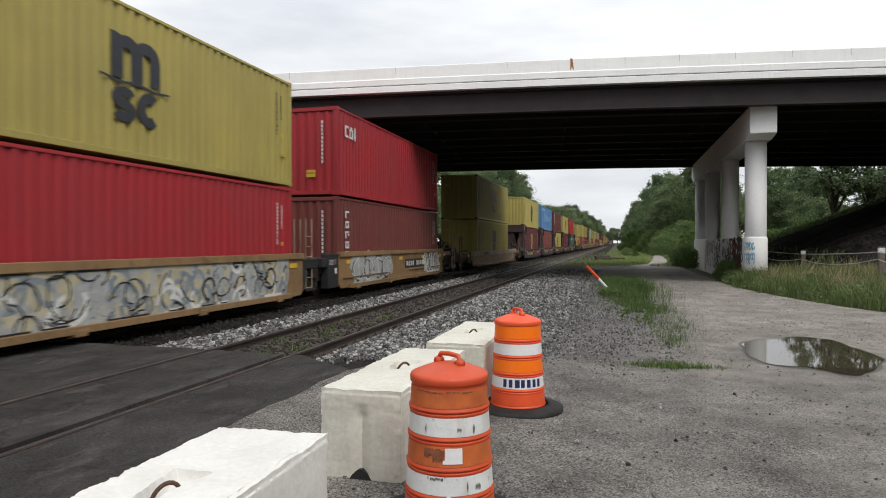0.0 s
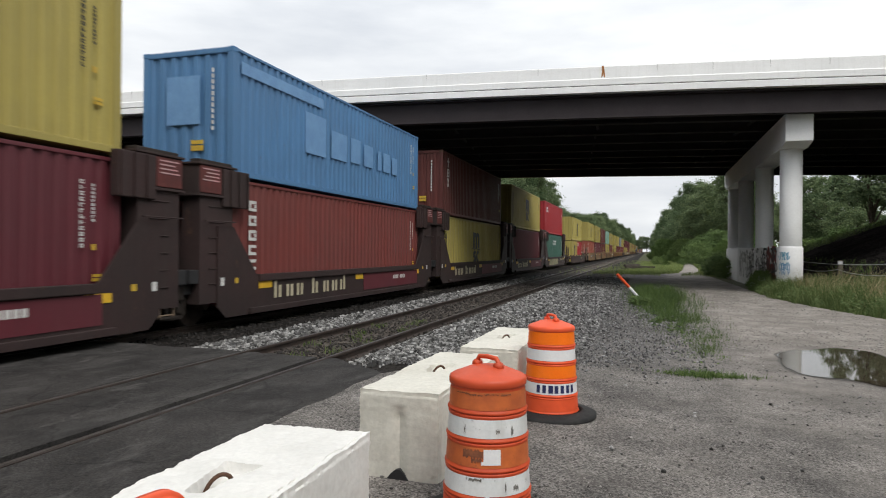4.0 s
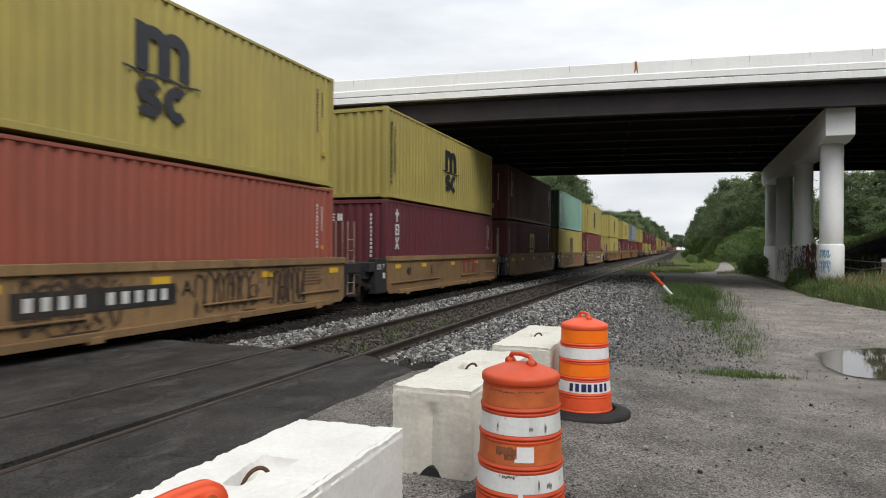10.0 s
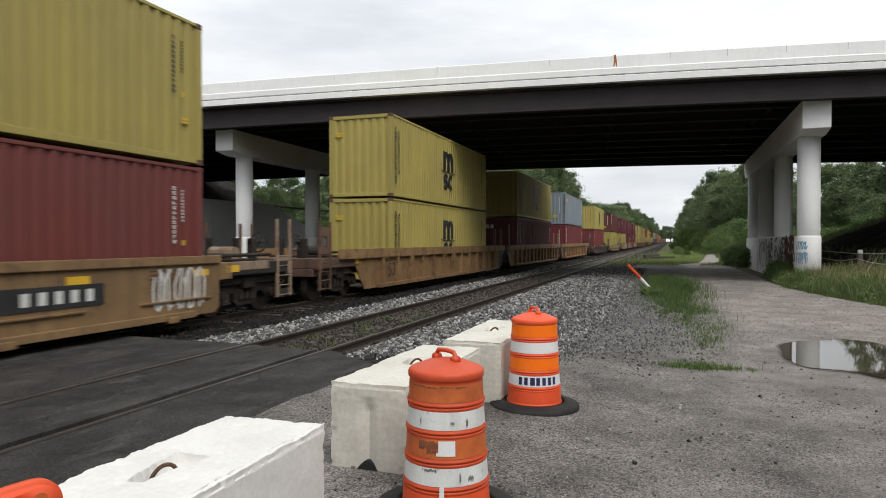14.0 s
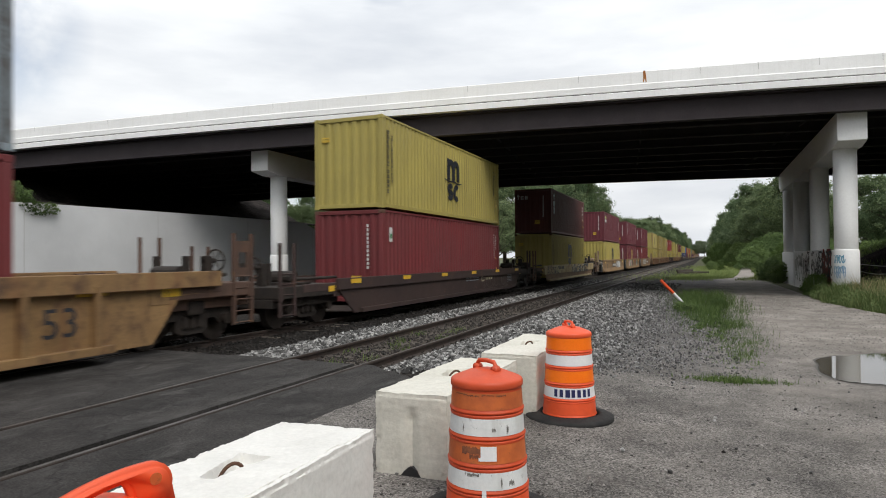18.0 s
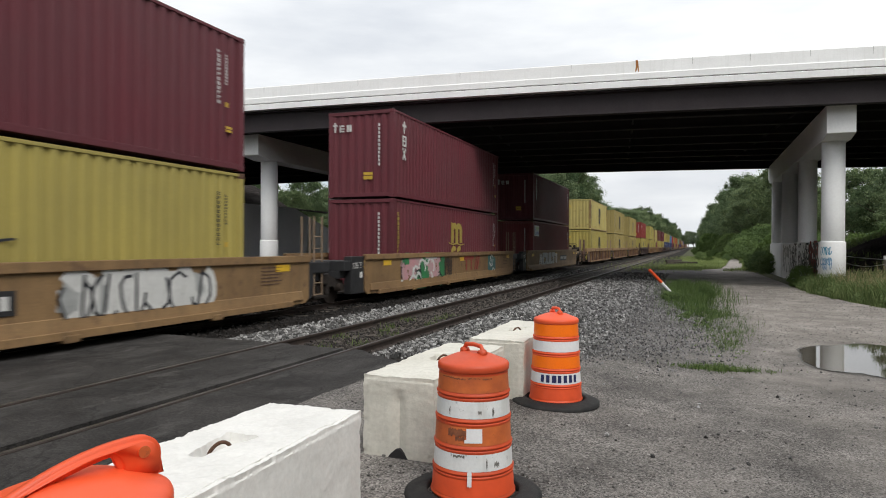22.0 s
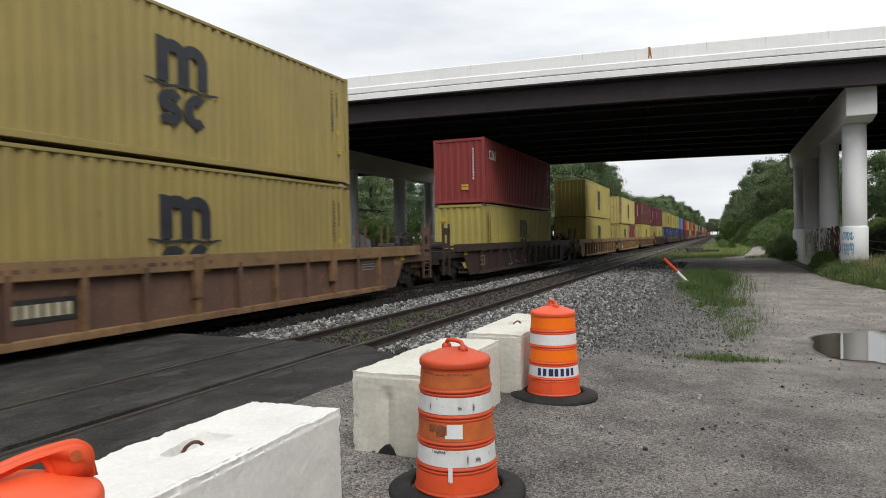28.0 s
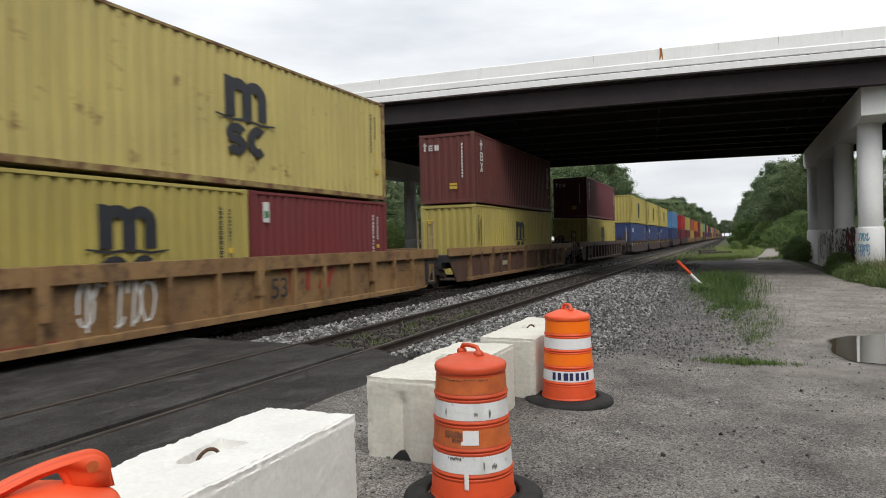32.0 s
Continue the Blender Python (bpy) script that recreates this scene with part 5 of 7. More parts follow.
stones("white_pebbles", rng, [(x, y, yard_z(x, y) + 0.006, rng.uniform(0.008, 0.018)) for x, y in [(rng.uniform(-0.8, 6), 2.5 + 8 * rng.random()) for _ in range(130)]], M["stone"], "a few larger pale pebbles on the yard", "pebbles")
stones("yard_clods", rng, [(rng.uniform(-0.6, 6), 3 + 9 * rng.random(), 0.005, rng.uniform(0.008, 0.024)) for _ in range(24)], M["dark_stone"], "dark clods lying on the yard", "pebbles")


def puddle():
    rng = random.Random(5)
    cx, cy = 2.92, 11.45
    pts = []
    for i in range(110):
        a = i * math.tau / 110
        r = 1.0 + 0.10 * math.sin(3 * a + 1) + 0.07 * math.sin(5 * a) + 0.015 * math.sin(11 * a + 2) + 0.008 * math.sin(19 * a) + rng.uniform(-0.006, 0.006)
        u, v = 1.72 * r * math.cos(a), 0.93 * r * math.sin(a)
        pts.append((cx + 0.10 * u + 0.995 * v + 0.12 * math.sin(2 * a), cy + 0.995 * u - 0.10 * v))
    rim = [(cx + (x - cx) * (1.05 + 0.02 * math.sin(0.7 * i)), cy + (y - cy) * (1.05 + 0.02 * math.cos(0.5 * i))) for i, (x, y) in enumerate(pts)]
    sheet("puddle_rim", rim, 0.004, M["wet"], "wet brown mud round the puddle", "mud")
    wet = sheet("puddle", pts, 0.012, M["water"], "brown rain puddle reflecting the sky on the gravel", "puddle")
    return wet


puddle()
# ---- things of the yard ----
def concrete_block(x, y, raw, L=1.83, seed=1):
    """A cast barrier block: chipped edges, lifting slot with a rusty hook, keyed ends."""
    rng = random.Random(seed)
    e = tagged(empty("concrete_block", pose(x, y, 0.09, 0, 0, rng.uniform(-1.5, 1.5))), "chipped white-painted concrete barrier block with a lifting hook", "concrete block", "barrier blocks in a row")
    W, H = (0.62, 0.637) if raw else (0.66, 0.648)
    bm = bmesh.new()
    hy = L / 2 + 0.06
    fine = 1 if raw else 3
    def skin(u, v, w):
        p = Vector((u * W - W / 2, v * L, w * H))
        ew = min(u, 1 - u) * W, min(v, 1 - v) * L, (1 - w) * H
        near = sum(1 for d in ew if d < 0.026)
        n1 = noise.noise(p * 6 + Vector((seed, 0, 0))) * 0.005 + noise.noise(p * 23 + Vector((seed, 0, 0))) * 0.002
        d = Vector((p.x, p.y - L / 2, p.z - H / 2))
        if near >= 2:
            chip = max(0.0, noise.noise(p * 17 + Vector((0, seed, 0))) - 0.05) + 0.5 * max(0.0, noise.noise(p * 40 + Vector((0, seed, 5))))
            q = Vector((0, L / 2, H / 2)) + Vector((d.x * 0.985, d.y * 0.996, d.z * 0.988))
            p = q - d.normalized() * 0.020 * chip
        if w == 1.0:
            p.z += 0.013 * noise.noise(p * 4 + Vector((seed, 3, 0))) + 0.007 * noise.noise(p * 13) + 0.003 * noise.noise(p * 37)
            # lifting slot in the middle of the top, running out to one side
            v_ = p.y - hy
            wide = 0.042 + 0.055 * min(1.0, max(0.0, (v_ + 0.16) / 0.36))
            if -0.17 < v_ < 0.2:
                lip = min(1.0, max(0.0, (wide - abs(p.x + 0.03)) / 0.016)) * min(1.0, (v_ + 0.17) / 0.02) * min(1.0, (0.2 - v_) / 0.012)
                p.z -= lip * (0.135 if v_ < 0.0 else 0.135 - 0.085 * min(1.0, v_ / 0.12))
        if v == 0.0:
            # shallow three-cornered key down the end face, closed by a slope at its top
            p.y += 0.034 * max(0.0, 1 - abs(p.x) / 0.066) * min(1.0, max(0.0, (0.545 - p.z) / 0.11))
        return p + Vector((n1, n1, n1 * 0.6))
    def face(fu, nu, nv):
        g = [[bm.verts.new(fu(i / nu, j / nv)) for j in range(nv + 1)] for i in range(nu + 1)]
        for i in range(nu):
            for j in range(nv):
                bm.faces.new((g[i][j], g[i + 1][j], g[i + 1][j + 1], g[i][j + 1]))
    face(lambda a, b: skin(a, b, 1.0), 26 * fine, 74 * fine)
    for v in (0.0, 1.0):
        face(lambda a, b, v=v: skin(a, v, b), 26 * fine, 52)
    for u in (0.0, 1.0):
        face(lambda a, b, u=u: skin(u, a, b), 74 * fine, 52)
    face(lambda a, b: skin(a, b, 0.0), 26 * fine, 74 * fine)
    bmesh.ops.remove_doubles(bm, verts=bm.verts[:], dist=0.002)
    bmesh.ops.recalc_face_normals(bm, faces=bm.faces[:])
    bm.normal_update()
    for ed in bm.edges:
        if len(ed.link_faces) == 2 and ed.calc_face_angle() > 0.7:
            ed.smooth = False
    part("block_body", bm, M["barrier_raw"] if raw else M["barrier"], e, smooth=True)
    hk = bmesh.new()
    tube(hk, [(-0.03 - 0.045 * math.cos(a) + 0.02 * math.sin(a), hy - 0.04 * math.cos(a), H - 0.075 + 0.09 * math.sin(a)) for a in (i * math.pi / 12 for i in range(13))], 0.010, 8)
    part("lifting_hook", hk, M["rebar"], e, "bent rusty steel lifting hook", smooth=True)
    # no recess here: a solid black shape paints the foot notch's shade
    ft = bmesh.new()
    prism(ft, [(-0.085, 0.0), (0.085, 0.0), (0.05, 0.05), (0.012, 0.075), (-0.02, 0.07), (-0.06, 0.035)], -0.005, 0.05, "y")
    part("foot_notch", ft, M["black"], e, "black shape for the shade in a notch at the end face's foot")
    return e


concrete_block(-1.79, 1.36, False, L=1.86, seed=2)
concrete_block(-1.755, 4.29, True, L=1.86, seed=3)
concrete_block(-1.62, 6.52, True, L=1.86, seed=5)


def drum_handle(e, z, mat, wide=False, hturn=0.0):
    if wide:
        # long flat loop with an eye at one end
        bm = bmesh.new()
        n = 24
        out = [(-0.25 + 0.41 * i / n, z - 0.062 + 0.135 * math.sin(math.pi * 0.5 * (i / n) ** 0.85)) for i in range(n)]
        out += [(0.165 + 0.062 * math.cos(a), z + 0.011 + 0.062 * math.sin(a)) for a in (math.pi * (0.5 - 0.56 * i / 8) for i in range(9))]
        low = [(0.235, z - 0.045), (0.115, z - 0.05), (0.105, z + 0.0), (0.096, z + 0.022)]
        slot = [(0.085 - 0.25 * i / 10, z + 0.034 - 0.066 * (i / 10) ** 1.3) for i in range(11)]
        prism(bm, out + low + slot + [(-0.19, z - 0.06), (-0.25, z - 0.078)], -0.026, 0.026, "x")
        bmesh.ops.bevel(bm, geom=[g for g in bm.edges if abs(g.verts[0].co.x - g.verts[1].co.x) < 0.001], offset=0.014, segments=3, affect="EDGES")
        part("handle", bm, mat, e, smooth=True)
        for sx in (-0.029, 0.023):
            eye = bmesh.new()
            tube(eye, [(sx, 0.17, z + 0.03), (sx + 0.006, 0.17, z + 0.03)], 0.017, 14)
            part("handle_eye", eye, M["drum_faded"], e, "recessed round eye of the handle")
        return
    bm = bmesh.new()
    tube(bm, [(-0.10, 0, z - 0.03), (-0.092, 0, z + 0.022), (-0.072, 0, z + 0.05), (0, 0, z + 0.056), (0.072, 0, z + 0.05), (0.092, 0, z + 0.022), (0.10, 0, z - 0.03)], 0.0145, 10)
    for sx in (-1, 1):
        tube(bm, [(sx * 0.088, -0.022, z + 0.004), (sx * 0.088, 0.022, z + 0.004)], 0.026, 12)
    bmesh.ops.rotate(bm, verts=bm.verts[:], cent=(0, 0, 0), matrix=Matrix.Rotation(radians(hturn), 3, "Z"))
    part("handle", bm, mat, e, smooth=True)


def traffic_drum(x, y, turn, bands, label, patch=False, bars=False, base_r=0.46, lift=0.072, tall=1.0, hturn=0.0, shell="drum_orange"):
    e = tagged(empty("traffic_drum", pose(x, y, lift, 0, 0, turn)), label, "traffic drum", "orange traffic drums")
    # steps of the body: each band sits on a wider one
    steps = [(0.284, 0.276, 0.05, 0.215), (0.272, 0.264, 0.215, 0.375), (0.262, 0.255, 0.375, 0.545), (0.253, 0.246, 0.545, 0.705), (0.244, 0.237, 0.705, 0.885)]
    steps = [(a * 0.96, b * 0.96, z0 * tall, z1 * tall) for a, b, z0, z1 in steps]
    for i, (ra, rb, z0, z1) in enumerate(steps):
        prof = [(ra + 0.004, z0), (ra + 0.011, z0 + 0.008), (ra + 0.011, z0 + 0.016), (ra - 0.001, z0 + 0.028), (rb, z1 - 0.022), (rb + 0.006, z1 - 0.012), (rb + 0.004, z1 - 0.004), (rb - 0.02, z1)]
        part("body_ring", lathe(bmesh.new(), prof, 44), M[shell], e, smooth=True)
        part("sheeting", lathe(bmesh.new(), [(ra + 0.0028, z0 + 0.03), (rb + 0.0030, z1 - (0.045 if i == 4 and patch else 0.023))], 44, cap=False), M[bands[i]], e, smooth=True)
    lz = 0.885 * tall - 0.925
    part("lid", lathe(bmesh.new(), [(r * 0.965, z + lz) for r, z in ((0.238, 0.895), (0.246, 0.903), (0.247, 0.93), (0.242, 0.944), (0.228, 0.953), (0.19, 0.967), (0.12, 0.994), (0.07, 1.003), (0.015, 1.004))], 44), M[shell], e, smooth=True)
    drum_handle(e, 1.0 + lz, M[shell], wide=tall > 1.0, hturn=hturn)
    bm = bmesh.new()
    lathe(bm, [(base_r, 0.0), (base_r, 0.03), (base_r - 0.03, 0.045), (base_r * 0.74, 0.062), (0.31, 0.066), (0.31, 0.0)], 44, cap=False)
    part("rubber_base", bm, M["rubber"], e, "black recycled-rubber ring base", smooth=True)
    def wrap(name, mat, a0, a1, z0, z1, r, label="", jag=0.0, seed=1):
        bm = bmesh.new()
        jr = random.Random(seed)
        n = 8 if not jag else 16
        g = []
        for i in range(n + 1):
            a = a0 + (a1 - a0) * i / n
            g.append([bm.verts.new((r(z) * math.cos(a), r(z) * math.sin(a), z)) for z in (z0 + jr.uniform(0, jag), z1 - jr.uniform(0, jag))])
        for i in range(n):
            bm.faces.new((g[i][0], g[i + 1][0], g[i + 1][1], g[i][1]))
        part(name, bm, mat, e, label)
    if patch:
        rr = lambda z: 0.96 * (0.2648 - 0.044 * (z - 0.405)) + 0.0024
        brown = surf("scuff_brown", (0.16, 0.055, 0.03), (0.30, 0.10, 0.04), 18, 0.7, bump=0.0)
        grime = surf("scuff_grime", (0.13, 0.125, 0.115), (0.24, 0.23, 0.21), 18, 0.8, bump=0.0)
        wrap("patch", M["drum_clean"], -1.91, -1.51, 0.425, 0.515, rr, "white tape patch on the faded band")
        wrap("patch", M["drum_clean"], -1.96, -1.86, 0.422, 0.448, lambda z: rr(z) + 0.0006, "", 0.006, 9)
        wrap("scuff", brown, -2.42, -1.92, 0.455, 0.515, rr, "brown scuffed patch", 0.016, 3)
        wrap("scuff", brown, -2.2, -1.95, 0.428, 0.47, lambda z: rr(z) + 0.0004, "", 0.018, 4)
        wrap("torn_tape", M["drum_clean"], -1.87, -1.77, 0.15, 0.26, lambda z: 0.281 + 0.008 * (0.26 - z), "loose strip of white tape", 0.012, 5)
        rt = lambda z: 0.96 * (0.2445 - 0.04 * (z - 0.73)) + 0.0036
        for k, (a0, a1, z0) in enumerate(((-2.75, -2.3, 0.822), (-2.3, -1.95, 0.817), (-1.9, -1.55, 0.822), (-1.5, -1.2, 0.818))):
            wrap("torn_edge", brown, a0, a1, z0, z0 + 0.014, rt, "torn dark edge of the sheeting" if k == 0 else "", 0.007, 20 + k)
        rw = lambda z: 0.96 * (0.2548 - 0.05 * (z - 0.575)) + 0.0026
        for k, (a0, a1, z0, h) in enumerate(((-1.62, -1.52, 0.60, 0.035), (-1.22, -1.16, 0.58, 0.07), (-2.42, -2.38, 0.59, 0.06))):
            wrap("scuff", grime, a0, a1, z0, z0 + h, rw, "", h * 0.45, 30 + k)
        rv = lambda z: 0.96 * (0.2738 - 0.05 * (z - 0.245)) + 0.0026
        for k, (a0, a1, z0, h) in enumerate(((-2.25, -1.95, 0.326, 0.024), (-1.2, -1.05, 0.26, 0.05), (-1.42, -1.38, 0.25, 0.08))):
            wrap("scuff", grime, a0, a1, z0, z0 + h, rv, "", h * 0.45, 40 + k)
    if bars:
        # seven dark bars in a row on the lower white band
        r0 = lambda z: 0.96 * (0.2748 - 0.058 * (z - 0.245)) + 0.0024
        for i in range(7):
            a = -2.62 + i * 0.232
            wrap("mark", M["navy_ink"], a, a + (0.18 if i == 2 else 0.14), 0.262, 0.338, r0)
    return e


M["navy_ink"] = surf("navy_marks", (0.015, 0.02, 0.09), (0.02, 0.025, 0.11), 4, 0.5, bump=0.0)
traffic_drum(-0.99, 3.84, 28, ["drum_orange", "drum_white", "drum_faded", "drum_white", "drum_faded"], "weathered orange and white traffic drum with a taped patch", patch=True, hturn=-58, shell="drum_worn")
traffic_drum(-0.99, 6.64, 36, ["drum_orange", "drum_clean", "drum_bright", "drum_clean", "drum_bright"], "bright orange and white traffic drum with dark marks on a band", bars=True, hturn=-88)
traffic_drum(-1.12, 0.93, -17, ["drum_orange", "drum_white", "drum_bright", "drum_white", "drum_bright"], "orange traffic drum beside a concrete block", base_r=0.34, lift=0.088, tall=1.10)


def marker_post():
    a, b = Vector((-1.02, 22.6, 0.97)), Vector((-0.18, 23.0, 0.02))
    e = tagged(empty("marker_post", Matrix.Translation(b)), "leaning orange and white marker post in the grass", "marker post")
    d = a - b
    bm = bmesh.new()
    tube(bm, [d * 0.55, d], 0.05, 10)
    part("orange_sleeve", bm, surf("marker_orange", (0.80, 0.10, 0.02), (0.68, 0.08, 0.02), 6, 0.5), e)
    bm = bmesh.new()
    tube(bm, [d * -0.1, d * 0.55], 0.048, 10)
    part("white_stem", bm, M["drum_clean"], e)


marker_post()


def fence():
    e = tagged(empty("fence"), "old cable fence on weathered wooden posts in tall weeds", "fence")
    posts = [(8.05, 15.6, 1.45), (8.0, 23.4, 1.62), (7.95, 32.2, 1.42), (7.8, 41.0, 1.5)]
    for x, y, z in posts:
        p = part("post", boxes((-0.08, 0.08, -0.07, 0.07, -0.4, z), bevel=0.015), M["post"], e)
        p.location = (x, y, 0)
        band = part("post_band", boxes((-0.084, 0.084, -0.074, 0.074, z - 0.2, z - 0.04), bevel=0.01), M["drum_white"], p, "faded white band on the post top")
    for h, s in ((0.18, 0.05), (0.4, 0.42)):
        for (x0, y0, z0), (x1, y1, z1) in zip(posts, posts[1:]):
            bm = bmesh.new()
            tube(bm, [(x0 + (x1 - x0) * t - 0.1, y0 + (y1 - y0) * t, z0 - h + (z1 - z0) * t - s * 4 * t * (1 - t) * 0.5) for t in (0, 0.2, 0.4, 0.6, 0.8, 1)], 0.016, 6)
            part("cable", bm, M["silver"], e)


fence()
# ---- the train ----
CH, CW, CL = 2.896, 2.438, 12.19
LOW_Z, UP_Z = 0.395, 3.335


def corrugated(length, height, axis, out, depth=0.048, pitch=0.278):
    """A wall of trapezoid folds, standing; axis along which it runs, out: the way it faces."""
    n = max(2, int(round(length / pitch)))
    p = length / n
    prof = []
    for i in range(n):
        s = i * p
        prof += [(s, 0.0), (s + p * 0.36, 0.0), (s + p * 0.5, -depth), (s + p * 0.86, -depth)]
    prof.append((length, 0.0))
    bm = bmesh.new()
    lo, hi = [], []
    for s, d in prof:
        xy = (out * d, s) if axis == "y" else (s, out * d)
        lo.append(bm.verts.new((*xy, 0.0)))
        hi.append(bm.verts.new((*xy, height)))
    for i in range(len(prof) - 1):
        q = (lo[i], lo[i + 1], hi[i + 1], hi[i])
        bm.faces.new(q)
    return bm


def container_kit(L, h=CH):
    w = CW / 2
    k = {}
    k["side"] = mesh_of("side_panel", corrugated(L - 0.30, h - 0.195, "y", 1, 0.042), M["olive"])
    k["top_rail"] = mesh_of("top_rail", boxes((-0.03, 0.03, 0.12, L - 0.12, -0.032, 0.032), bevel=0.008), M["olive"])
    k["end"] = mesh_of("end_panel", corrugated(CW - 0.26, h - 0.27, "x", -1, 0.045, 0.31), M["olive"])
    rf = bmesh.new()
    for i in range(int(L / 0.55)):
        y = 0.2 + i * 0.55
        box(rf, -w + 0.1, w - 0.1, y, min(y + 0.3, L - 0.1), h - 0.05, h - 0.02)
    box(rf, -w + 0.05, w - 0.05, 0.05, L - 0.05, h - 0.08, h - 0.045)
    k["roof"] = mesh_of("roof", rf, M["olive"])
    k["floor"] = mesh_of("floor", boxes((-w + 0.05, w - 0.05, 0.05, L - 0.05, 0.03, 0.16)), M["olive"])
    k["post"] = mesh_of("corner_post", boxes((-0.075, 0.075, -0.085, 0.085, 0.0, h - 0.22), bevel=0.015), M["olive"])
    k["rail_y"] = mesh_of("side_rail", boxes((-0.035, 0.035, 0.12, L - 0.12, -0.06, 0.06), bevel=0.01), M["olive"])
    k["rail_x"] = mesh_of("end_rail", boxes((-w + 0.12, w - 0.12, -0.035, 0.035, -0.06, 0.06), bevel=0.01), M["olive"])
    k["cast"] = mesh_of("corner_casting", boxes((-0.085, 0.085, -0.09, 0.09, -0.058, 0.058), bevel=0.014), M["olive"])
    return k


KIT40, KIT20 = container_kit(12.19), container_kit(6.06, 2.591)
TRAIN = []   # every moving thing with its place along the line at the start
WORDS = {"olive": "olive-yellow", "dull_olive": "dull olive-brown", "russet": "russet-red", "pale_olive": "faded rust-stained olive-yellow", "red": "bright red", "maroon": "dark maroon", "oxide": "faded oxide-brown", "brick": "brick-red", "green": "dark green",
         "mint": "pale mint-green", "blue": "blue", "grey": "grey", "rust_red": "rusty orange-red", "rose": "faded red", "navy": "navy blue", "orange": "orange"}


def plates(parent, name, mat, rects, off=CW / 2 + 0.006, label=""):
    """Thin painted plates on the side that faces the yard: rows of y0, y1, z0, z1."""
    if name in ("sticker", "stripe", "faded_patch") and len(rects) > 1:
        return [plates(parent, name, mat, [r], off, label) for r in rects][0]
    bm = bmesh.new()
    for y0, y1, z0, z1 in rects:
        box(bm, off - 0.004, off + 0.004, y0, y1, z0, z1)
    ob = part(name, bm, mat, parent, label)
    return tagged(ob, kind="stuff") if len(rects) > 8 else ob


def end_plates(parent, name, mat, rects, label=""):
    if name == "sticker" and len(rects) > 1:
        return [end_plates(parent, name, mat, [r], label) for r in rects][0]
    bm = bmesh.new()
    for x0, x1, z0, z1 in rects:
        box(bm, x0, x1, -0.012, -0.002, z0, z1)
    ob = part(name, bm, mat, parent, label)
    return tagged(ob, kind="stuff") if len(rects) > 8 else ob


def arch(cx, z0, w, h, t, n=10):
    """Outline points of a standing arch band, as one closed polygon."""
    out, inn = [], []
    for i in range(n + 1):
        a = math.pi * i / n
        out.append((cx - math.cos(a) * w / 2, z0 + h - w / 2 + math.sin(a) * w / 2))
        inn.append((cx - math.cos(a) * (w / 2 - t), z0 + h - w / 2 + math.sin(a) * (w / 2 - t)))
    return [(cx - w / 2, z0)] + out + [(cx + w / 2, z0), (cx + w / 2 - t, z0)] + inn[::-1] + [(cx - w / 2 + t, z0)]


def emblem(parent, mat, y, z, s=1.0):
    """The shipping line's mark as plain shapes: two arches over a wave, two open rings below."""
    bm = bmesh.new()
    off = CW / 2 + 0.006
    def poly(pts):
        prism(bm, [(y + a * s, z + b * s * 0.84) for a, b in pts], off - 0.004, off + 0.004, "x")
    for a in (-0.26, 0.26):
        poly(arch(a, -0.02, 0.76, 0.98, 0.275))
    poly([(-0.66, 0.0), (-0.365, -0.01), (-0.365, 0.82), (-0.43, 0.93), (-0.52, 0.96), (-0.68, 0.96), (-0.66, 0.9)])
    wave = [(-0.93 + i * 0.093, -0.055 + 0.028 * math.cos(i * 0.62) - 0.0024 * i) for i in range(21)]
    for k, ((a0, b0), (a1, b1)) in enumerate(zip(wave, wave[1:])):
        w = 0.022 + 0.014 * math.sin(math.pi * k / 19)
        poly([(a0, b0 - w), (a1, b1 - w), (a1, b1 + w), (a0, b0 + w)])
    def ribbon(path, w):
        pts = [Vector(p) for p in soft_path(path, 4)]
        side = []
        for i, p in enumerate(pts):
            d = (pts[min(i + 1, len(pts) - 1)] - pts[max(i - 1, 0)]).normalized()
            side.append((p + Vector((-d.y, d.x)) * w / 2, p - Vector((-d.y, d.x)) * w / 2))
        for (l0, r0), (l1, r1) in zip(side, side[1:]):
            poly([tuple(l0), tuple(l1), tuple(r1), tuple(r0)])
    def turn(cx, cz, rx, rz, a0, a1, n):
        return [(cx + rx * math.cos(radians(a0 + (a1 - a0) * k / n)), cz + rz * math.sin(radians(a0 + (a1 - a0) * k / n))) for k in range(n + 1)]
    ribbon(turn(-0.34, -0.43, 0.19, 0.14, 18, 262, 8) + turn(-0.34, -0.71, 0.19, 0.14, 82, -162, 8), 0.225)
    ribbon(turn(0.33, -0.57, 0.215, 0.28, 50, 310, 12), 0.23)
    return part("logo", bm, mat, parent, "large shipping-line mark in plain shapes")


def small_marks(rng, y0, z_top, n, w=0.10, h=0.085, step=0.115):
    """A column of marks: each a few short bars, none of them a letter."""
    out = []
    th = max(0.026, w * 0.27)
    for i in range(n):
        z = z_top - i * step
        out.append((y0, y0 + th, z - h, z))
        if rng.random() < 0.8:
            out.append((y0 + th, y0 + w, z - th * 0.85, z))
        if rng.random() < 0.7:
            out.append((y0 + th, y0 + w, z - h, z - h + th * 0.85))
        if rng.random() < 0.5:
            out.append((y0 + w - th, y0 + w, z - h + th, z - th))
    return out


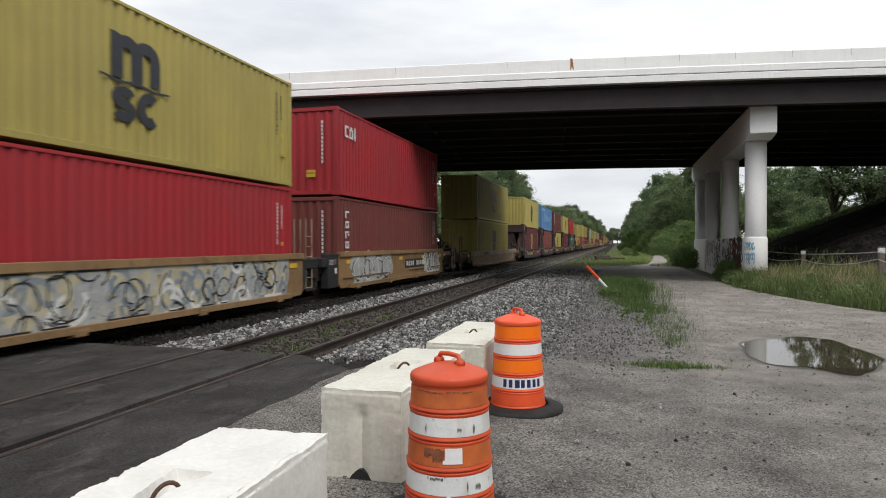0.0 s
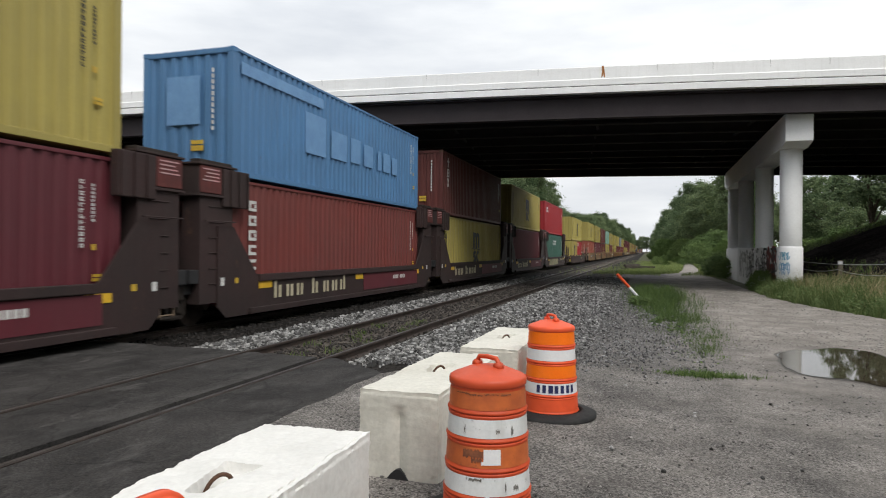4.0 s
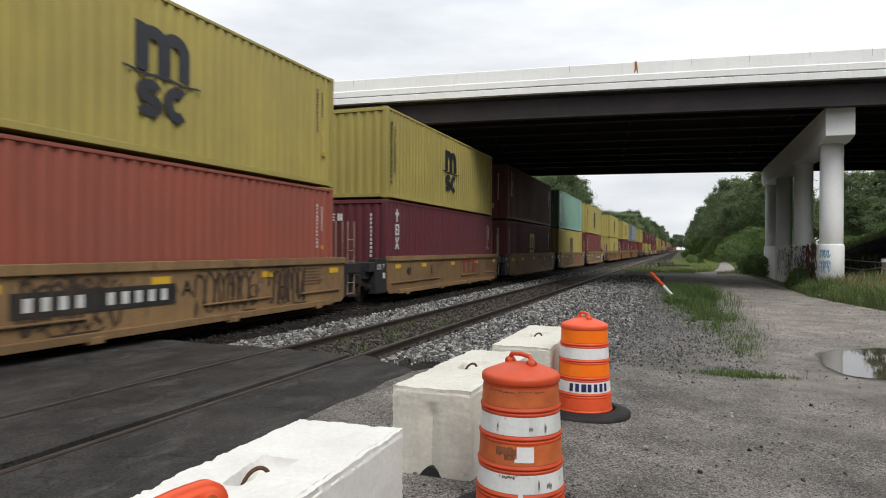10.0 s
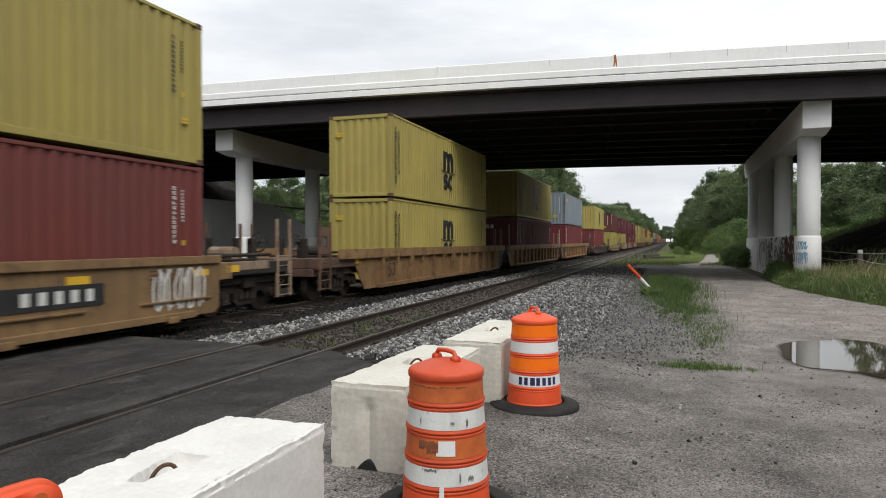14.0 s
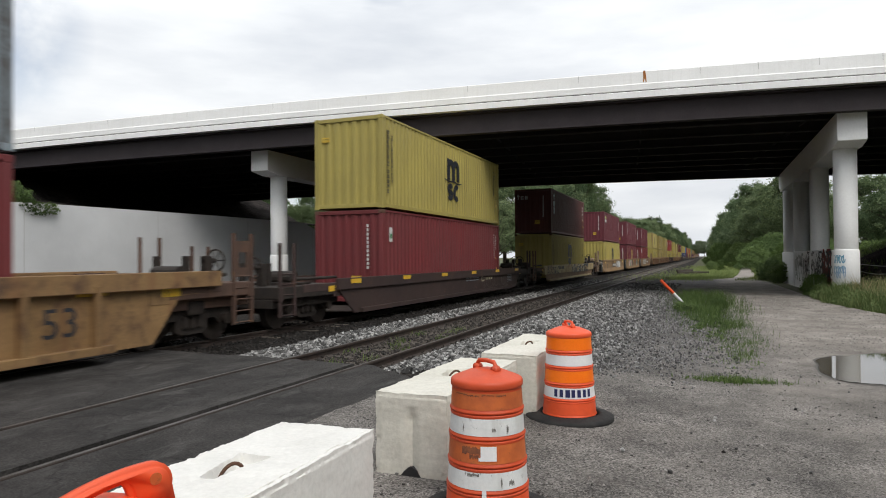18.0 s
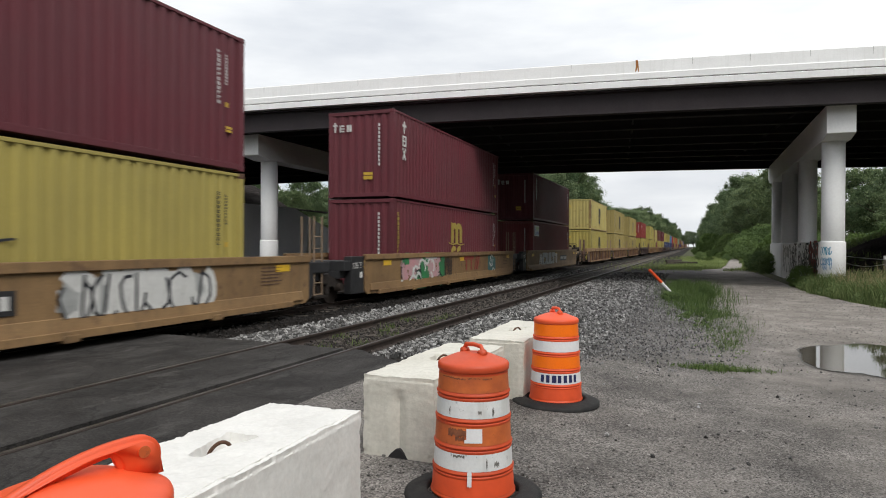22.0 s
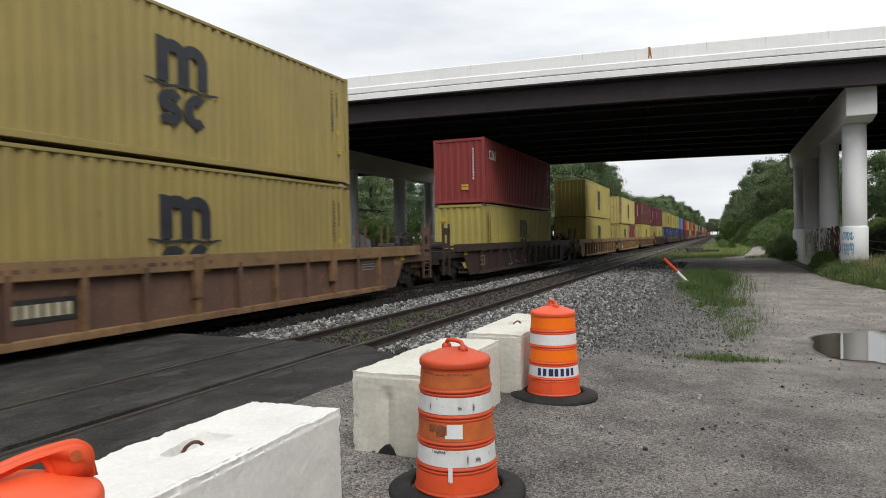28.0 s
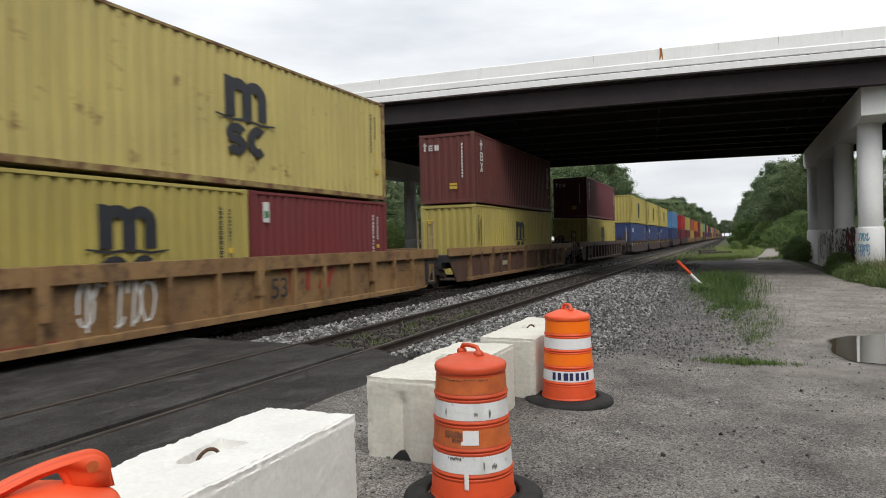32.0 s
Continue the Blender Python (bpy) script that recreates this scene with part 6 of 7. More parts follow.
def container(s, z, paint, brand="", L=12.19, seed=0):
    """A steel freight container; its leading end at y = 0, its markings on the +x side."""
    kit = KIT40 if L > 8 else KIT20
    rng = random.Random(seed * 7 + 3)
    size = "forty-foot" if L > 8 else "twenty-foot"
    e = tagged(empty("shipping_container"), "%s corrugated steel %s container stacked on a rail car" % (WORDS[paint], size), "container", "containers on the train")
    m, w, H = M[paint], CW / 2, CH if L > 8 else 2.591
    rusty = random.Random(seed + 900).random() < 0.4
    edge = M["rust_edge"] if paint == "pale_olive" else M["grime_edge"] if paint == "grey" else m
    piece("side_panel", kit["side"], e, m, pose(w - 0.012, 0.15, 0.13))
    piece("side_panel", kit["side"], e, m, pose(-w + 0.012, L - 0.15, 0.13, 0, 0, 180))
    piece("end_panel", kit["end"], e, m, pose(-w + 0.13, 0.02, 0.13))
    piece("end_panel", kit["end"], e, m, pose(w - 0.13, L - 0.02, 0.13, 0, 0, 180))
    piece("roof", kit["roof"], e, m)
    piece("floor", kit["floor"], e, m)
    for sx in (-1, 1):
        for y in (0.085, L - 0.085):
            piece("corner_post", kit["post"], e, edge, pose(sx * (w - 0.075), y, 0.11))
            for zz in (0.058, H - 0.058):
                piece("corner_casting", kit["cast"], e, M["cast_rust"] if rusty else m, pose(sx * (w - 0.08), y + 0.002 * (1 if y > 1 else -1), zz))
        piece("top_rail", kit["top_rail"], e, edge, pose(sx * (w - 0.03), 0, H - 0.045))
        piece("bottom_rail", kit["rail_y"], e, edge, pose(sx * (w - 0.035), 0, 0.09))
    for y in (0.036, L - 0.036):
        piece("header", kit["rail_x"], e, m, pose(0, y, H - 0.07))
        piece("sill", kit["rail_x"], e, m, pose(0, y, 0.09))
    # height and warning stickers, number columns
    pale = paint in ("olive", "pale_olive", "dull_olive")
    if pale:
        end_plates(e, "sticker", M["sticker"], [(-0.95, -0.66, 2.15, 2.22), (-0.95, -0.66, 2.25, 2.30)])
    else:
        end_plates(e, "sticker", M["sticker"], [(0.12, 0.45, 0.60, 0.72), (0.12, 0.45, 0.75, 0.84)])
    ink = M["ink"] if pale else M["white_ink"]
    if L > 8:
        if not pale:
            end_plates(e, "number_column", ink, [(0.66, 0.72, 2.35 - i * 0.13, 2.44 - i * 0.13) for i in range(11)])
        plates(e, "number_column", ink, small_marks(rng, L - 0.86, 2.45, 12, 0.07, 0.065, 0.095) + small_marks(rng, L - 0.62, 2.4, 10, 0.05, 0.045, 0.065))
        plates(e, "sticker", M["sticker"], [(L - 0.60, L - 0.42, 0.78, 0.83), (L - 0.60, L - 0.42, 0.85, 0.90), (L - 0.62, L - 0.54, 1.3, 1.4)])
    else:
        plates(e, "number_column", ink, small_marks(rng, L - 0.86, 2.2, 12, 0.08, 0.07, 0.10) + small_marks(rng, L - 0.60, 2.15, 9, 0.06, 0.05, 0.075))
        plates(e, "sticker", M["sticker"], [(L - 0.62, L - 0.5, 1.25, 1.36)])
    y0 = 0.31
    if brand == "emblem":
        emblem(e, M["ink"], 6.1, 1.48, 1.0)
        plates(e, "lettering_column", M["ink"], small_marks(rng, y0, 2.45, 13, 0.13, 0.11, 0.155) + small_marks(rng, y0 + 0.3, 2.35, 14, 0.08, 0.08, 0.11), label="column of unreadable dark lettering")
    elif brand == "emblem_half":
        emblem(e, M["ink"], 3.03, 1.4, 0.9)
        plates(e, "lettering_column", M["ink"], small_marks(rng, y0, 2.45, 13, 0.13, 0.11, 0.155), label="column of unreadable dark lettering")
    elif brand == "emblem_yellow":
        emblem(e, M["olive_ink"], 6.1, 1.48, 1.0)
        plates(e, "lettering_column", M["olive_ink"], small_marks(rng, y0, 2.45, 13, 0.13, 0.11, 0.155), label="column of unreadable yellow lettering")
    elif brand == "block3":
        # three white shapes side by side
        plates(e, "logo", M["white_ink"], [(0.62, 0.72, 1.98, 2.38), (0.72, 0.92, 1.98, 2.06), (0.72, 0.92, 2.30, 2.38), (1.0, 1.09, 1.98, 2.3), (1.09, 1.22, 2.26, 2.38), (1.22, 1.31, 1.98, 2.3),
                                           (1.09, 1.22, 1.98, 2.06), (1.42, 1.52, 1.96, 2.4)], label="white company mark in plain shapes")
    elif brand == "stack3":
        plates(e, "logo", M["white_ink"], [(0.78, 0.86, 2.2, 2.62), (0.68, 0.98, 2.42, 2.5), (0.68, 0.76, 1.82, 2.08), (0.9, 0.98, 1.82, 2.08), (0.68, 0.98, 1.76, 1.82), (0.68, 0.98, 2.06, 2.12), (0.68, 0.98, 1.92, 1.97)]
               + [(0.68 + i * 0.05, 0.76 + i * 0.05, 1.62 - i * 0.08, 1.70 - i * 0.08) for i in range(5)] + [(0.68 + i * 0.05, 0.76 + i * 0.05, 1.30 + i * 0.08, 1.38 + i * 0.08) for i in range(5)],
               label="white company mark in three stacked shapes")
        end_plates(e, "logo", M["white_ink"], [(-1.0, -0.94, 2.22, 2.55), (-1.05, -0.88, 2.42, 2.47), (-0.8, -0.75, 2.24, 2.44), (-0.8, -0.62, 2.40, 2.45), (-0.8, -0.62, 2.31, 2.35), (-0.8, -0.62, 2.22, 2.27),
                                               (-0.52, -0.44, 2.22, 2.45), (-0.42, -0.34, 2.22, 2.45)])
    elif brand == "column5":
        plates(e, "logo", M["white_ink"], small_marks(rng, 0.62, 2.45, 6, 0.30, 0.24, 0.34), label="column of white company lettering in plain shapes")
    elif brand == "row7":
        plates(e, "logo", M["white_ink"], [(4.95 + i * 0.36, 5.03 + i * 0.36, 1.92, 2.34) for i in range(7)] + [(5.03 + i * 0.36, 5.2 + i * 0.36, 2.26, 2.34) for i in range(6)]
               + [(5.03 + i * 0.72, 5.2 + i * 0.72, 1.92, 2.0) for i in range(3)], label="white company name in plain shapes")
    elif brand == "banner":
        plates(e, "banner", M["white_ink"], [(0.5, 1.0, 0.42, 2.65)], label="white vertical banner with dark marks")
        plates(e, "lettering", M["ink"], small_marks(rng, 0.62, 2.5, 9, 0.26, 0.16, 0.24), off=w + 0.012)
    elif brand == "ghost":
        plates(e, "faded_patch", M["pale_blue"], [(3.2, 4.35, 1.0, 2.1), (4.7, 5.7, 1.05, 1.85), (6.0, 6.7, 1.1, 1.85), (7.0, 7.7, 1.1, 1.8), (8.1, 8.4, 1.1, 1.75), (8.6, 9.2, 1.1, 1.75), (9.4, 9.9, 1.1, 1.7),
                                                  (0.3, 4.2, 2.35, 2.62)], label="paler patches where lettering was removed")
        end_plates(e, "faded_patch", M["pale_blue"], [(-0.55, 0.35, 1.2, 2.3)])
    elif brand == "sign":
        # white sign with pale violet shapes under yellow-green rays
        plates(e, "sign", M["white_ink"], [(0.33, 1.55, 1.96, 2.62)], label="white rectangular company sign in plain shapes")
        plates(e, "stripe", M["violet"], [(0.42, 0.52, 2.05, 2.5), (0.52, 0.66, 2.36, 2.42), (0.52, 0.68, 2.02, 2.1), (0.74, 0.96, 2.04, 2.24), (1.04, 1.22, 2.04, 2.26), (1.28, 1.48, 2.04, 2.24)], off=w + 0.012)
        plates(e, "stripe", M["lime"], [(0.72, 1.5, 2.5 - 0.055 * k, 2.525 - 0.055 * k) for k in range(4)], off=w + 0.012)
    elif brand == "dark_sign":
        plates(e, "sign", M["black"], [(0.45, 1.55, 1.82, 2.5)], label="black, green and white company sign in plain shapes")
        plates(e, "stripe", M["lime"], [(0.78, 1.5, 2.26, 2.45)], off=w + 0.012)
        plates(e, "stripe", M["white_ink"], [(0.52, 0.66, 1.95, 2.4), (0.7, 0.86, 1.9, 2.14), (0.92, 1.12, 1.9, 2.14), (1.18, 1.46, 1.88, 2.12)], off=w + 0.012)
    elif brand == "flag":
        plates(e, "sign", M["white_ink"], [(0.42, 0.62, 1.9, 2.35)], label="small white and green square mark")
        plates(e, "stripe", M["leaf_green"], [(0.45, 0.59, 2.0, 2.15)], off=w + 0.012)
    elif brand == "yellow_dot":
        plates(e, "logo", M["sticker"], [(0.7, 1.15, 2.1, 2.2), (0.6, 1.1, 2.25, 2.32), (1.2, 1.5, 2.12, 2.36)], label="small yellow company mark")
    if L > 8:
        TRAIN.append((e, s, z))
    return e


def far_container(s, z, paint):
    """A container that stays far up the line: walls with folds, roof and posts in three parts."""
    e = tagged(empty("shipping_container"), "%s corrugated steel container far up the train" % WORDS[paint], "container", "containers on the train")
    w, L = CW / 2, 12.19
    piece("body", FAR_BODY, e, M[paint])
    piece("side_panel", KIT40["side"], e, M[paint], pose(w, 0.15, 0.13))
    piece("end_panel", KIT40["end"], e, M[paint], pose(-w + 0.13, -0.006, 0.13))
    TRAIN.append((e, s, z))
    return e


FAR_BODY = mesh_of("body", boxes((-CW / 2, CW / 2 - 0.05, 0.05, 12.19, 0.0, CH), (-CW / 2, CW / 2, 0, 12.19, CH - 0.14, CH), (-CW / 2, CW / 2, 0, 12.19, 0, 0.12),
                                 (CW / 2 - 0.15, CW / 2, 0, 0.15, 0.1, CH - 0.1), (CW / 2 - 0.15, CW / 2, 12.04, 12.19, 0.1, CH - 0.1)), M["olive"])

# --- rail cars ---
WHEEL = mesh_of("wheel", (lambda b: (tube(b, [(-0.065, 0, 0), (0.065, 0, 0)], 0.43, 28), tube(b, [(-0.09, 0, 0), (-0.06, 0, 0)], 0.46, 28), tube(b, [(0.06, 0, 0), (0.11, 0, 0)], 0.13, 14), b)[-1])(bmesh.new()), M["wheel"])
WHEEL.materials.append(M["rail_top"])
for p in WHEEL.polygons:
    if abs(p.normal.x) < 0.3 and Vector(p.center).yz.length > 0.38:
        p.material_index = 1
AXLE = mesh_of("axle", tube(bmesh.new(), [(-0.9, 0, 0), (0.9, 0, 0)], 0.085, 12), M["truck"])
FRAME = mesh_of("side_frame", prism(bmesh.new(), [(-1.2, 0.52), (-1.15, 0.66), (-0.7, 0.72), (-0.35, 0.86), (0.35, 0.86), (0.7, 0.72), (1.15, 0.66), (1.2, 0.52), (1.05, 0.38), (0.8, 0.36), (0.65, 0.5),
                                                   (0.42, 0.5), (0.42, 0.3), (0.3, 0.22), (-0.3, 0.22), (-0.42, 0.3), (-0.42, 0.5), (-0.65, 0.5), (-0.8, 0.36), (-1.05, 0.38)], -0.07, 0.07, "x"), M["truck"])
SPRING = mesh_of("spring", boxes(*[(-0.12, 0.12, y - 0.07, y + 0.07, 0.33, 0.58) for y in (-0.2, 0.0, 0.2)], bevel=0.03), M["truck"])
BOLSTER = mesh_of("bolster", boxes((-1.2, 1.2, -0.22, 0.22, 0.6, 0.86), bevel=0.03), M["truck"])
CAP = mesh_of("bearing_cap", tube(bmesh.new(), [(-0.09, 0, 0), (0.09, 0, 0)], 0.11, 14), M["wheel"])


def bogie(e, y):
    t = empty("wheel_truck")
    t.parent = e
    t.location = (0, y, RAIL_Z)
    for sx in (-1, 1):
        piece("side_frame", FRAME, t, m=pose(sx * 1.0, 0, 0))
        piece("spring", SPRING, t, m=pose(sx * 1.0, 0, 0))
        for sy in (-0.9, 0.9):
            piece("wheel", WHEEL, t, m=pose(sx * 0.76, sy, 0.43, 0, 0, 0 if sx > 0 else 180))
            piece("bearing_cap", CAP, t, m=pose(sx * 1.1, sy, 0.46))
    for sy in (-0.9, 0.9):
        piece("axle", AXLE, t, m=pose(0, sy, 0.43))
    piece("bolster", BOLSTER, t)
    tagged(t, "black iron wheel truck")
    return t


def side_profile(kind, w0, w1, first, last):
    if kind == "smooth":
        return [(w0, 0.42), (w0 + 0.15, 0.30), (w1 - 0.15, 0.30), (w1, 0.42), (w1, 1.45), (w0, 1.45)]
    if kind == "ribbed":
        a, b = (1.75 if first else 0.85), (1.75 if last else 0.85)
        return [(w0 - a, 1.14), (w0 - 0.75, 1.10), (w0 - 0.55, 0.84), (w0 - 0.1, 0.28), (w1 + 0.1, 0.28), (w1 + 0.55, 0.84), (w1 + 0.75, 1.10), (w1 + b, 1.14), (w1 + b, 1.52), (w0 - a, 1.52)]
    if kind == "low":
        return [(w0 - 0.4, 1.0), (w0 + 0.5, 0.28), (w1 - 0.5, 0.28), (w1 + 0.4, 1.0), (w1 + 0.4, 1.22), (w0 - 0.4, 1.22)]
    return [(w0 - 0.3, 0.5), (w0, 0.26), (w1, 0.26), (w1 + 0.3, 0.5), (w1 + 0.3, 2.2), (w1 - 0.25, 2.2), (w1 - 1.15, 1.12), (w0 + 1.15, 1.12), (w0 + 0.25, 2.2), (w0 - 0.3, 2.2)]


KINDS = {   # well from, well to, front and rear truck of the end units, half width
    "smooth": (-0.28, 12.47, 1.46), "smooth53": (-2.3, 14.5, 1.46), "ribbed": (-2.3, 14.5, 1.47), "low": (-2.6, 14.8, 1.47), "tower": (-0.45, 12.65, 1.47)}


def soft_path(path, n=5):
    """A smooth line through a few points."""
    q = [Vector(p) for p in path]
    out = []
    for i in range(len(q) - 1):
        p0, p1, p2, p3 = q[max(i - 1, 0)], q[i], q[i + 1], q[min(i + 2, len(q) - 1)]
        for k in range(n):
            u = k / n
            out.append(tuple(0.5 * (2 * p1 + (p2 - p0) * u + (2 * p0 - 5 * p1 + 4 * p2 - p3) * u * u + (3 * p1 - p0 - 3 * p2 + p3) * u ** 3)))
    return out + [tuple(q[-1])]


def text_mesh(txt, size):
    cu = bpy.data.curves.new("number", "FONT")
    cu.body, cu.size, cu.extrude = txt, size, 0.002
    ob = bpy.data.objects.new("number", cu)
    scene.collection.objects.link(ob)
    me = bpy.data.meshes.new_from_object(ob.evaluated_get(bpy.context.evaluated_depsgraph_get()))
    bpy.data.objects.remove(ob)
    bpy.data.curves.remove(cu)
    return me


TEXTS = {}


def stencil(e, txt, size, y, z, x, mat):
    if (txt, size) not in TEXTS:
        me = text_mesh(txt, size)
        me.materials.clear()
        me.materials.append(mat)
        TEXTS[(txt, size)] = me
    piece("number", TEXTS[(txt, size)], e, mat, pose(x, y, z, 90, 0, 90))


def well_car(s, kind, paint, first, last, deco="", seed=0):
    """One unit of a well car. y = 0 at the leading end of its container."""
    rng = random.Random(seed * 11 + 5)
    w0, w1, hw = KINDS[kind]
    long = kind == "smooth53"
    if long:
        kind = "smooth"
    m = M[paint]
    tone = {"car_yellow": "dirty yellow", "car_orange": "rust-streaked yellow", "car_rust": "rusty orange", "car_brown": "dark brown", "car_maroon": "dark maroon", "car_cream": "brown and cream"}[paint]
    e = tagged(empty("well_car"), "%s steel double-stack well car unit%s" % (tone, " covered in graffiti" if "graf" in deco else ""), "rail car", "well cars of the train")
    prof = side_profile(kind, w0, w1, first, last)
    for sx in (-1, 1):
        rec = 0.06 if kind == "ribbed" else 0.0
        x0, x1 = sorted((sx * (hw - 0.10 - rec), sx * (hw - 0.06 - rec)))
        sm = M["car_umber"] if kind == "ribbed" and paint == "car_rust" and "tan" not in deco else M["car_rust"] if paint == "car_cream" else m
        part("side_sheet", prism(bmesh.new(), prof, x0, x1, "x"), sm, e)
        a, b = sorted((sx * (hw - 0.13), sx * hw))
        top = {"smooth": 1.45, "ribbed": 1.52, "low": 1.22, "tower": 1.12}[kind]
        t0, t1 = (w0 + 1.2, w1 - 1.2) if kind == "tower" else (w0 - {"low": 0.4, "ribbed": 1.75 if first else 0.85}.get(kind, 0.0), w1 + {"low": 0.4, "ribbed": 1.75 if last else 0.85}.get(kind, 0.0))
        part("top_chord", boxes((a, b, t0, t1, top - (0.5 if paint == "car_cream" else {"low": 0.27, "ribbed": 0.27}.get(kind, 0.13)), top + 0.03), bevel=0.012), M["car_tan"] if kind == "low" and paint == "car_rust" else M["car_yellow"] if sm != m and kind == "ribbed" else m, e)
        part("bottom_chord", boxes((a, b + (0.03 if sx > 0 else 0.0), w0 + 0.8, w1 - 0.8, 0.27, 0.40), bevel=0.012), m, e)
        if kind == "smooth" and "grafwild" not in deco and not long:
            for a0, a1 in ((w0 + 0.3, w0 + 4.6), (w0 + 7.2, w0 + 9.4), (w0 + 10.6, w1 - 0.3)):
                part("ledge", boxes((*sorted((sx * (hw - 0.07), sx * (hw - 0.01))), a0, a1, 0.615, 0.65), bevel=0.008), m, e)
        if long:
            part("lower_panel", prism(bmesh.new(), [(sx * (hw - 0.07), 0.62), (sx * (hw - 0.045), 0.60), (sx * (hw - 0.015), 0.40), (sx * (hw - 0.07), 0.40)], w0 + 0.3, w1 - 0.3, "y"), m, e)
        if kind in ("ribbed", "low"):
            n = 13 if kind == "ribbed" else 5
            for i in range(n):
                y = w0 + 1.1 + (w1 - w0 - 2.2) * i / (n - 1)
                if kind == "ribbed":
                    part("rib", boxes((*sorted((sx * (hw - 0.13), sx * (hw + 0.012))), y - 0.05, y + 0.05, 0.38, 1.35)), sm if i % 2 else M["car_rust"] if sm != m else m, e)
        if kind == "ribbed":
            for y in (w0 + 3.6, (w0 + w1) / 2, w1 - 3.6):
                part("gusset", prism(bmesh.new(), [(y - 0.11, 1.5), (y + 0.11, 1.5), (y + 0.09, 0.72), (y - 0.09, 0.72)], *sorted((sx * (hw - 0.1), sx * (hw + 0.035))), "x"), M["car_rust"] if sm != m else m, e)
        if kind == "smooth":
            for i in range(4):
                part("lug", boxes((*sorted((sx * (hw - 0.1), sx * (hw + 0.05))), 1.0 + i * 3.3, 1.28 + i * 3.3, 0.22, 0.34), bevel=0.02), m, e)
    part("well_floor", boxes((-hw + 0.1, hw - 0.1, w0 + 0.7, w1 - 0.7, 0.27, 0.30)), M["truck"], e)
    # end platforms, trucks, couplers and brake rigging
    black = M["black"]
    def platform(y, out, end):
        ys = sorted((y, y + out * (2.9 if end else 1.1)))
        hz = 1.12 if kind in ("low",) else 1.3
        part("end_platform", boxes((-hw + 0.25, hw - 0.12, ys[0], ys[1], hz - 0.28, hz), (-hw + 0.3, hw - 0.3, ys[0], ys[1], hz - 0.5, hz - 0.28), bevel=0.02), (M["car_umber"] if paint in ("car_rust", "car_orange") else M["truck"]) if end else black, e)
        if end:
            yc = y + out * 1.35
            bogie(e, yc)
            ye = y + out * 2.9
            part("coupler", boxes((-0.12, 0.12, *sorted((ye, ye + out * 0.65)), 0.72, 0.95), (-0.2, 0.2, *sorted((ye + out * 0.35, ye + out * 0.7)), 0.68, 1.0), bevel=0.04), M["truck"], e)
            ya, yb = ye - out * 0.08, ye - out * 0.64
            lm = M["car_brown"] if paint in ("car_brown", "car_maroon") else M["car_tan"] if paint == "car_yellow" else M["car_umber"]
            for yy in (ya, yb):
                part("ladder_post", boxes((hw - 0.17, hw - 0.10, yy - 0.035, yy + 0.035, 0.42, hz + 1.02), bevel=0.008), lm, e)
                part("stanchion", boxes((-hw + 0.2, -hw + 0.27, yy - 0.03, yy + 0.03, hz - 0.3, hz + 0.98), bevel=0.008), M["car_umber"], e)
            for k in range(5):
                part("rung", tube(bmesh.new(), [(hw - 0.12, ya, 0.46 + k * 0.24), (hw - 0.12, yb, 0.46 + k * 0.24)], 0.014, 6), lm, e)
            pl = sorted((ya, yb))
            part("corner_plate", boxes((hw - 0.155, hw - 0.125, pl[0], pl[1], hz + 0.12, hz + 0.3), (hw - 0.155, hw - 0.125, pl[0], pl[1], hz + 0.62, hz + 0.86), (hw - 0.155, hw - 0.125, pl[0], pl[0] + 0.16, hz + 0.3, hz + 0.62),
                                       (hw - 0.155, hw - 0.125, pl[1] - 0.16, pl[1], hz + 0.3, hz + 0.62)) if kind == "ribbed" else boxes((hw - 0.155, hw - 0.125, pl[0], pl[1], hz - 0.1, hz + 0.1)), lm, e)
            part("end_sill", boxes((-hw + 0.2, hw - 0.1, *sorted((ye - out * 0.02, ye - out * 0.2)), hz - 0.32, hz - 0.02), bevel=0.02), lm, e)
            part("train_line", tube(bmesh.new(), [(hw - 0.3, ye - out * 0.7, hz + 0.16), (hw - 0.3, y + out * 0.1, hz + 0.16)], 0.04, 8), M["truck"], e)
            part("air_hose", tube(bmesh.new(), [(0.35, ye, 0.95), (0.38, ye + out * 0.2, 0.72), (0.36, ye + out * 0.42, 0.5), (0.3, ye + out * 0.6, 0.48)], 0.03, 7), M["rubber"], e, smooth=True)
            part("side_sill", boxes((hw - 0.22, hw - 0.115, *sorted((y, y + out * 1.9)), hz - 0.17, hz + 0.02), bevel=0.012), lm, e)
            part("end_box", boxes((hw - 0.3, hw - 0.11, *sorted((y + out * 0.02, y + out * 0.5)), hz - 0.34, hz + 0.02), bevel=0.015), m, e)
            for k in range(4):
                part("deck_bracket", boxes((0.2 - k * 0.35, 0.28 - k * 0.35, *sorted((y + out * 0.3, y + out * 0.95)), hz, hz + 0.14 + 0.08 * (k % 2))), M["car_umber"], e)
            part("brake_cylinder", tube(bmesh.new(), [(0.1, ye - out * 1.5, hz + 0.18), (0.75, ye - out * 1.5, hz + 0.18)], 0.17, 14), M["car_tan"] if paint == "car_yellow" else M["truck"], e)
            bw = bmesh.new()
            tube(bw, [(0.5 + 0.24 * math.cos(k * math.tau / 18), ye - out * 0.22, hz + 0.45 + 0.24 * math.sin(k * math.tau / 18)) for k in range(19)], 0.02, 6)
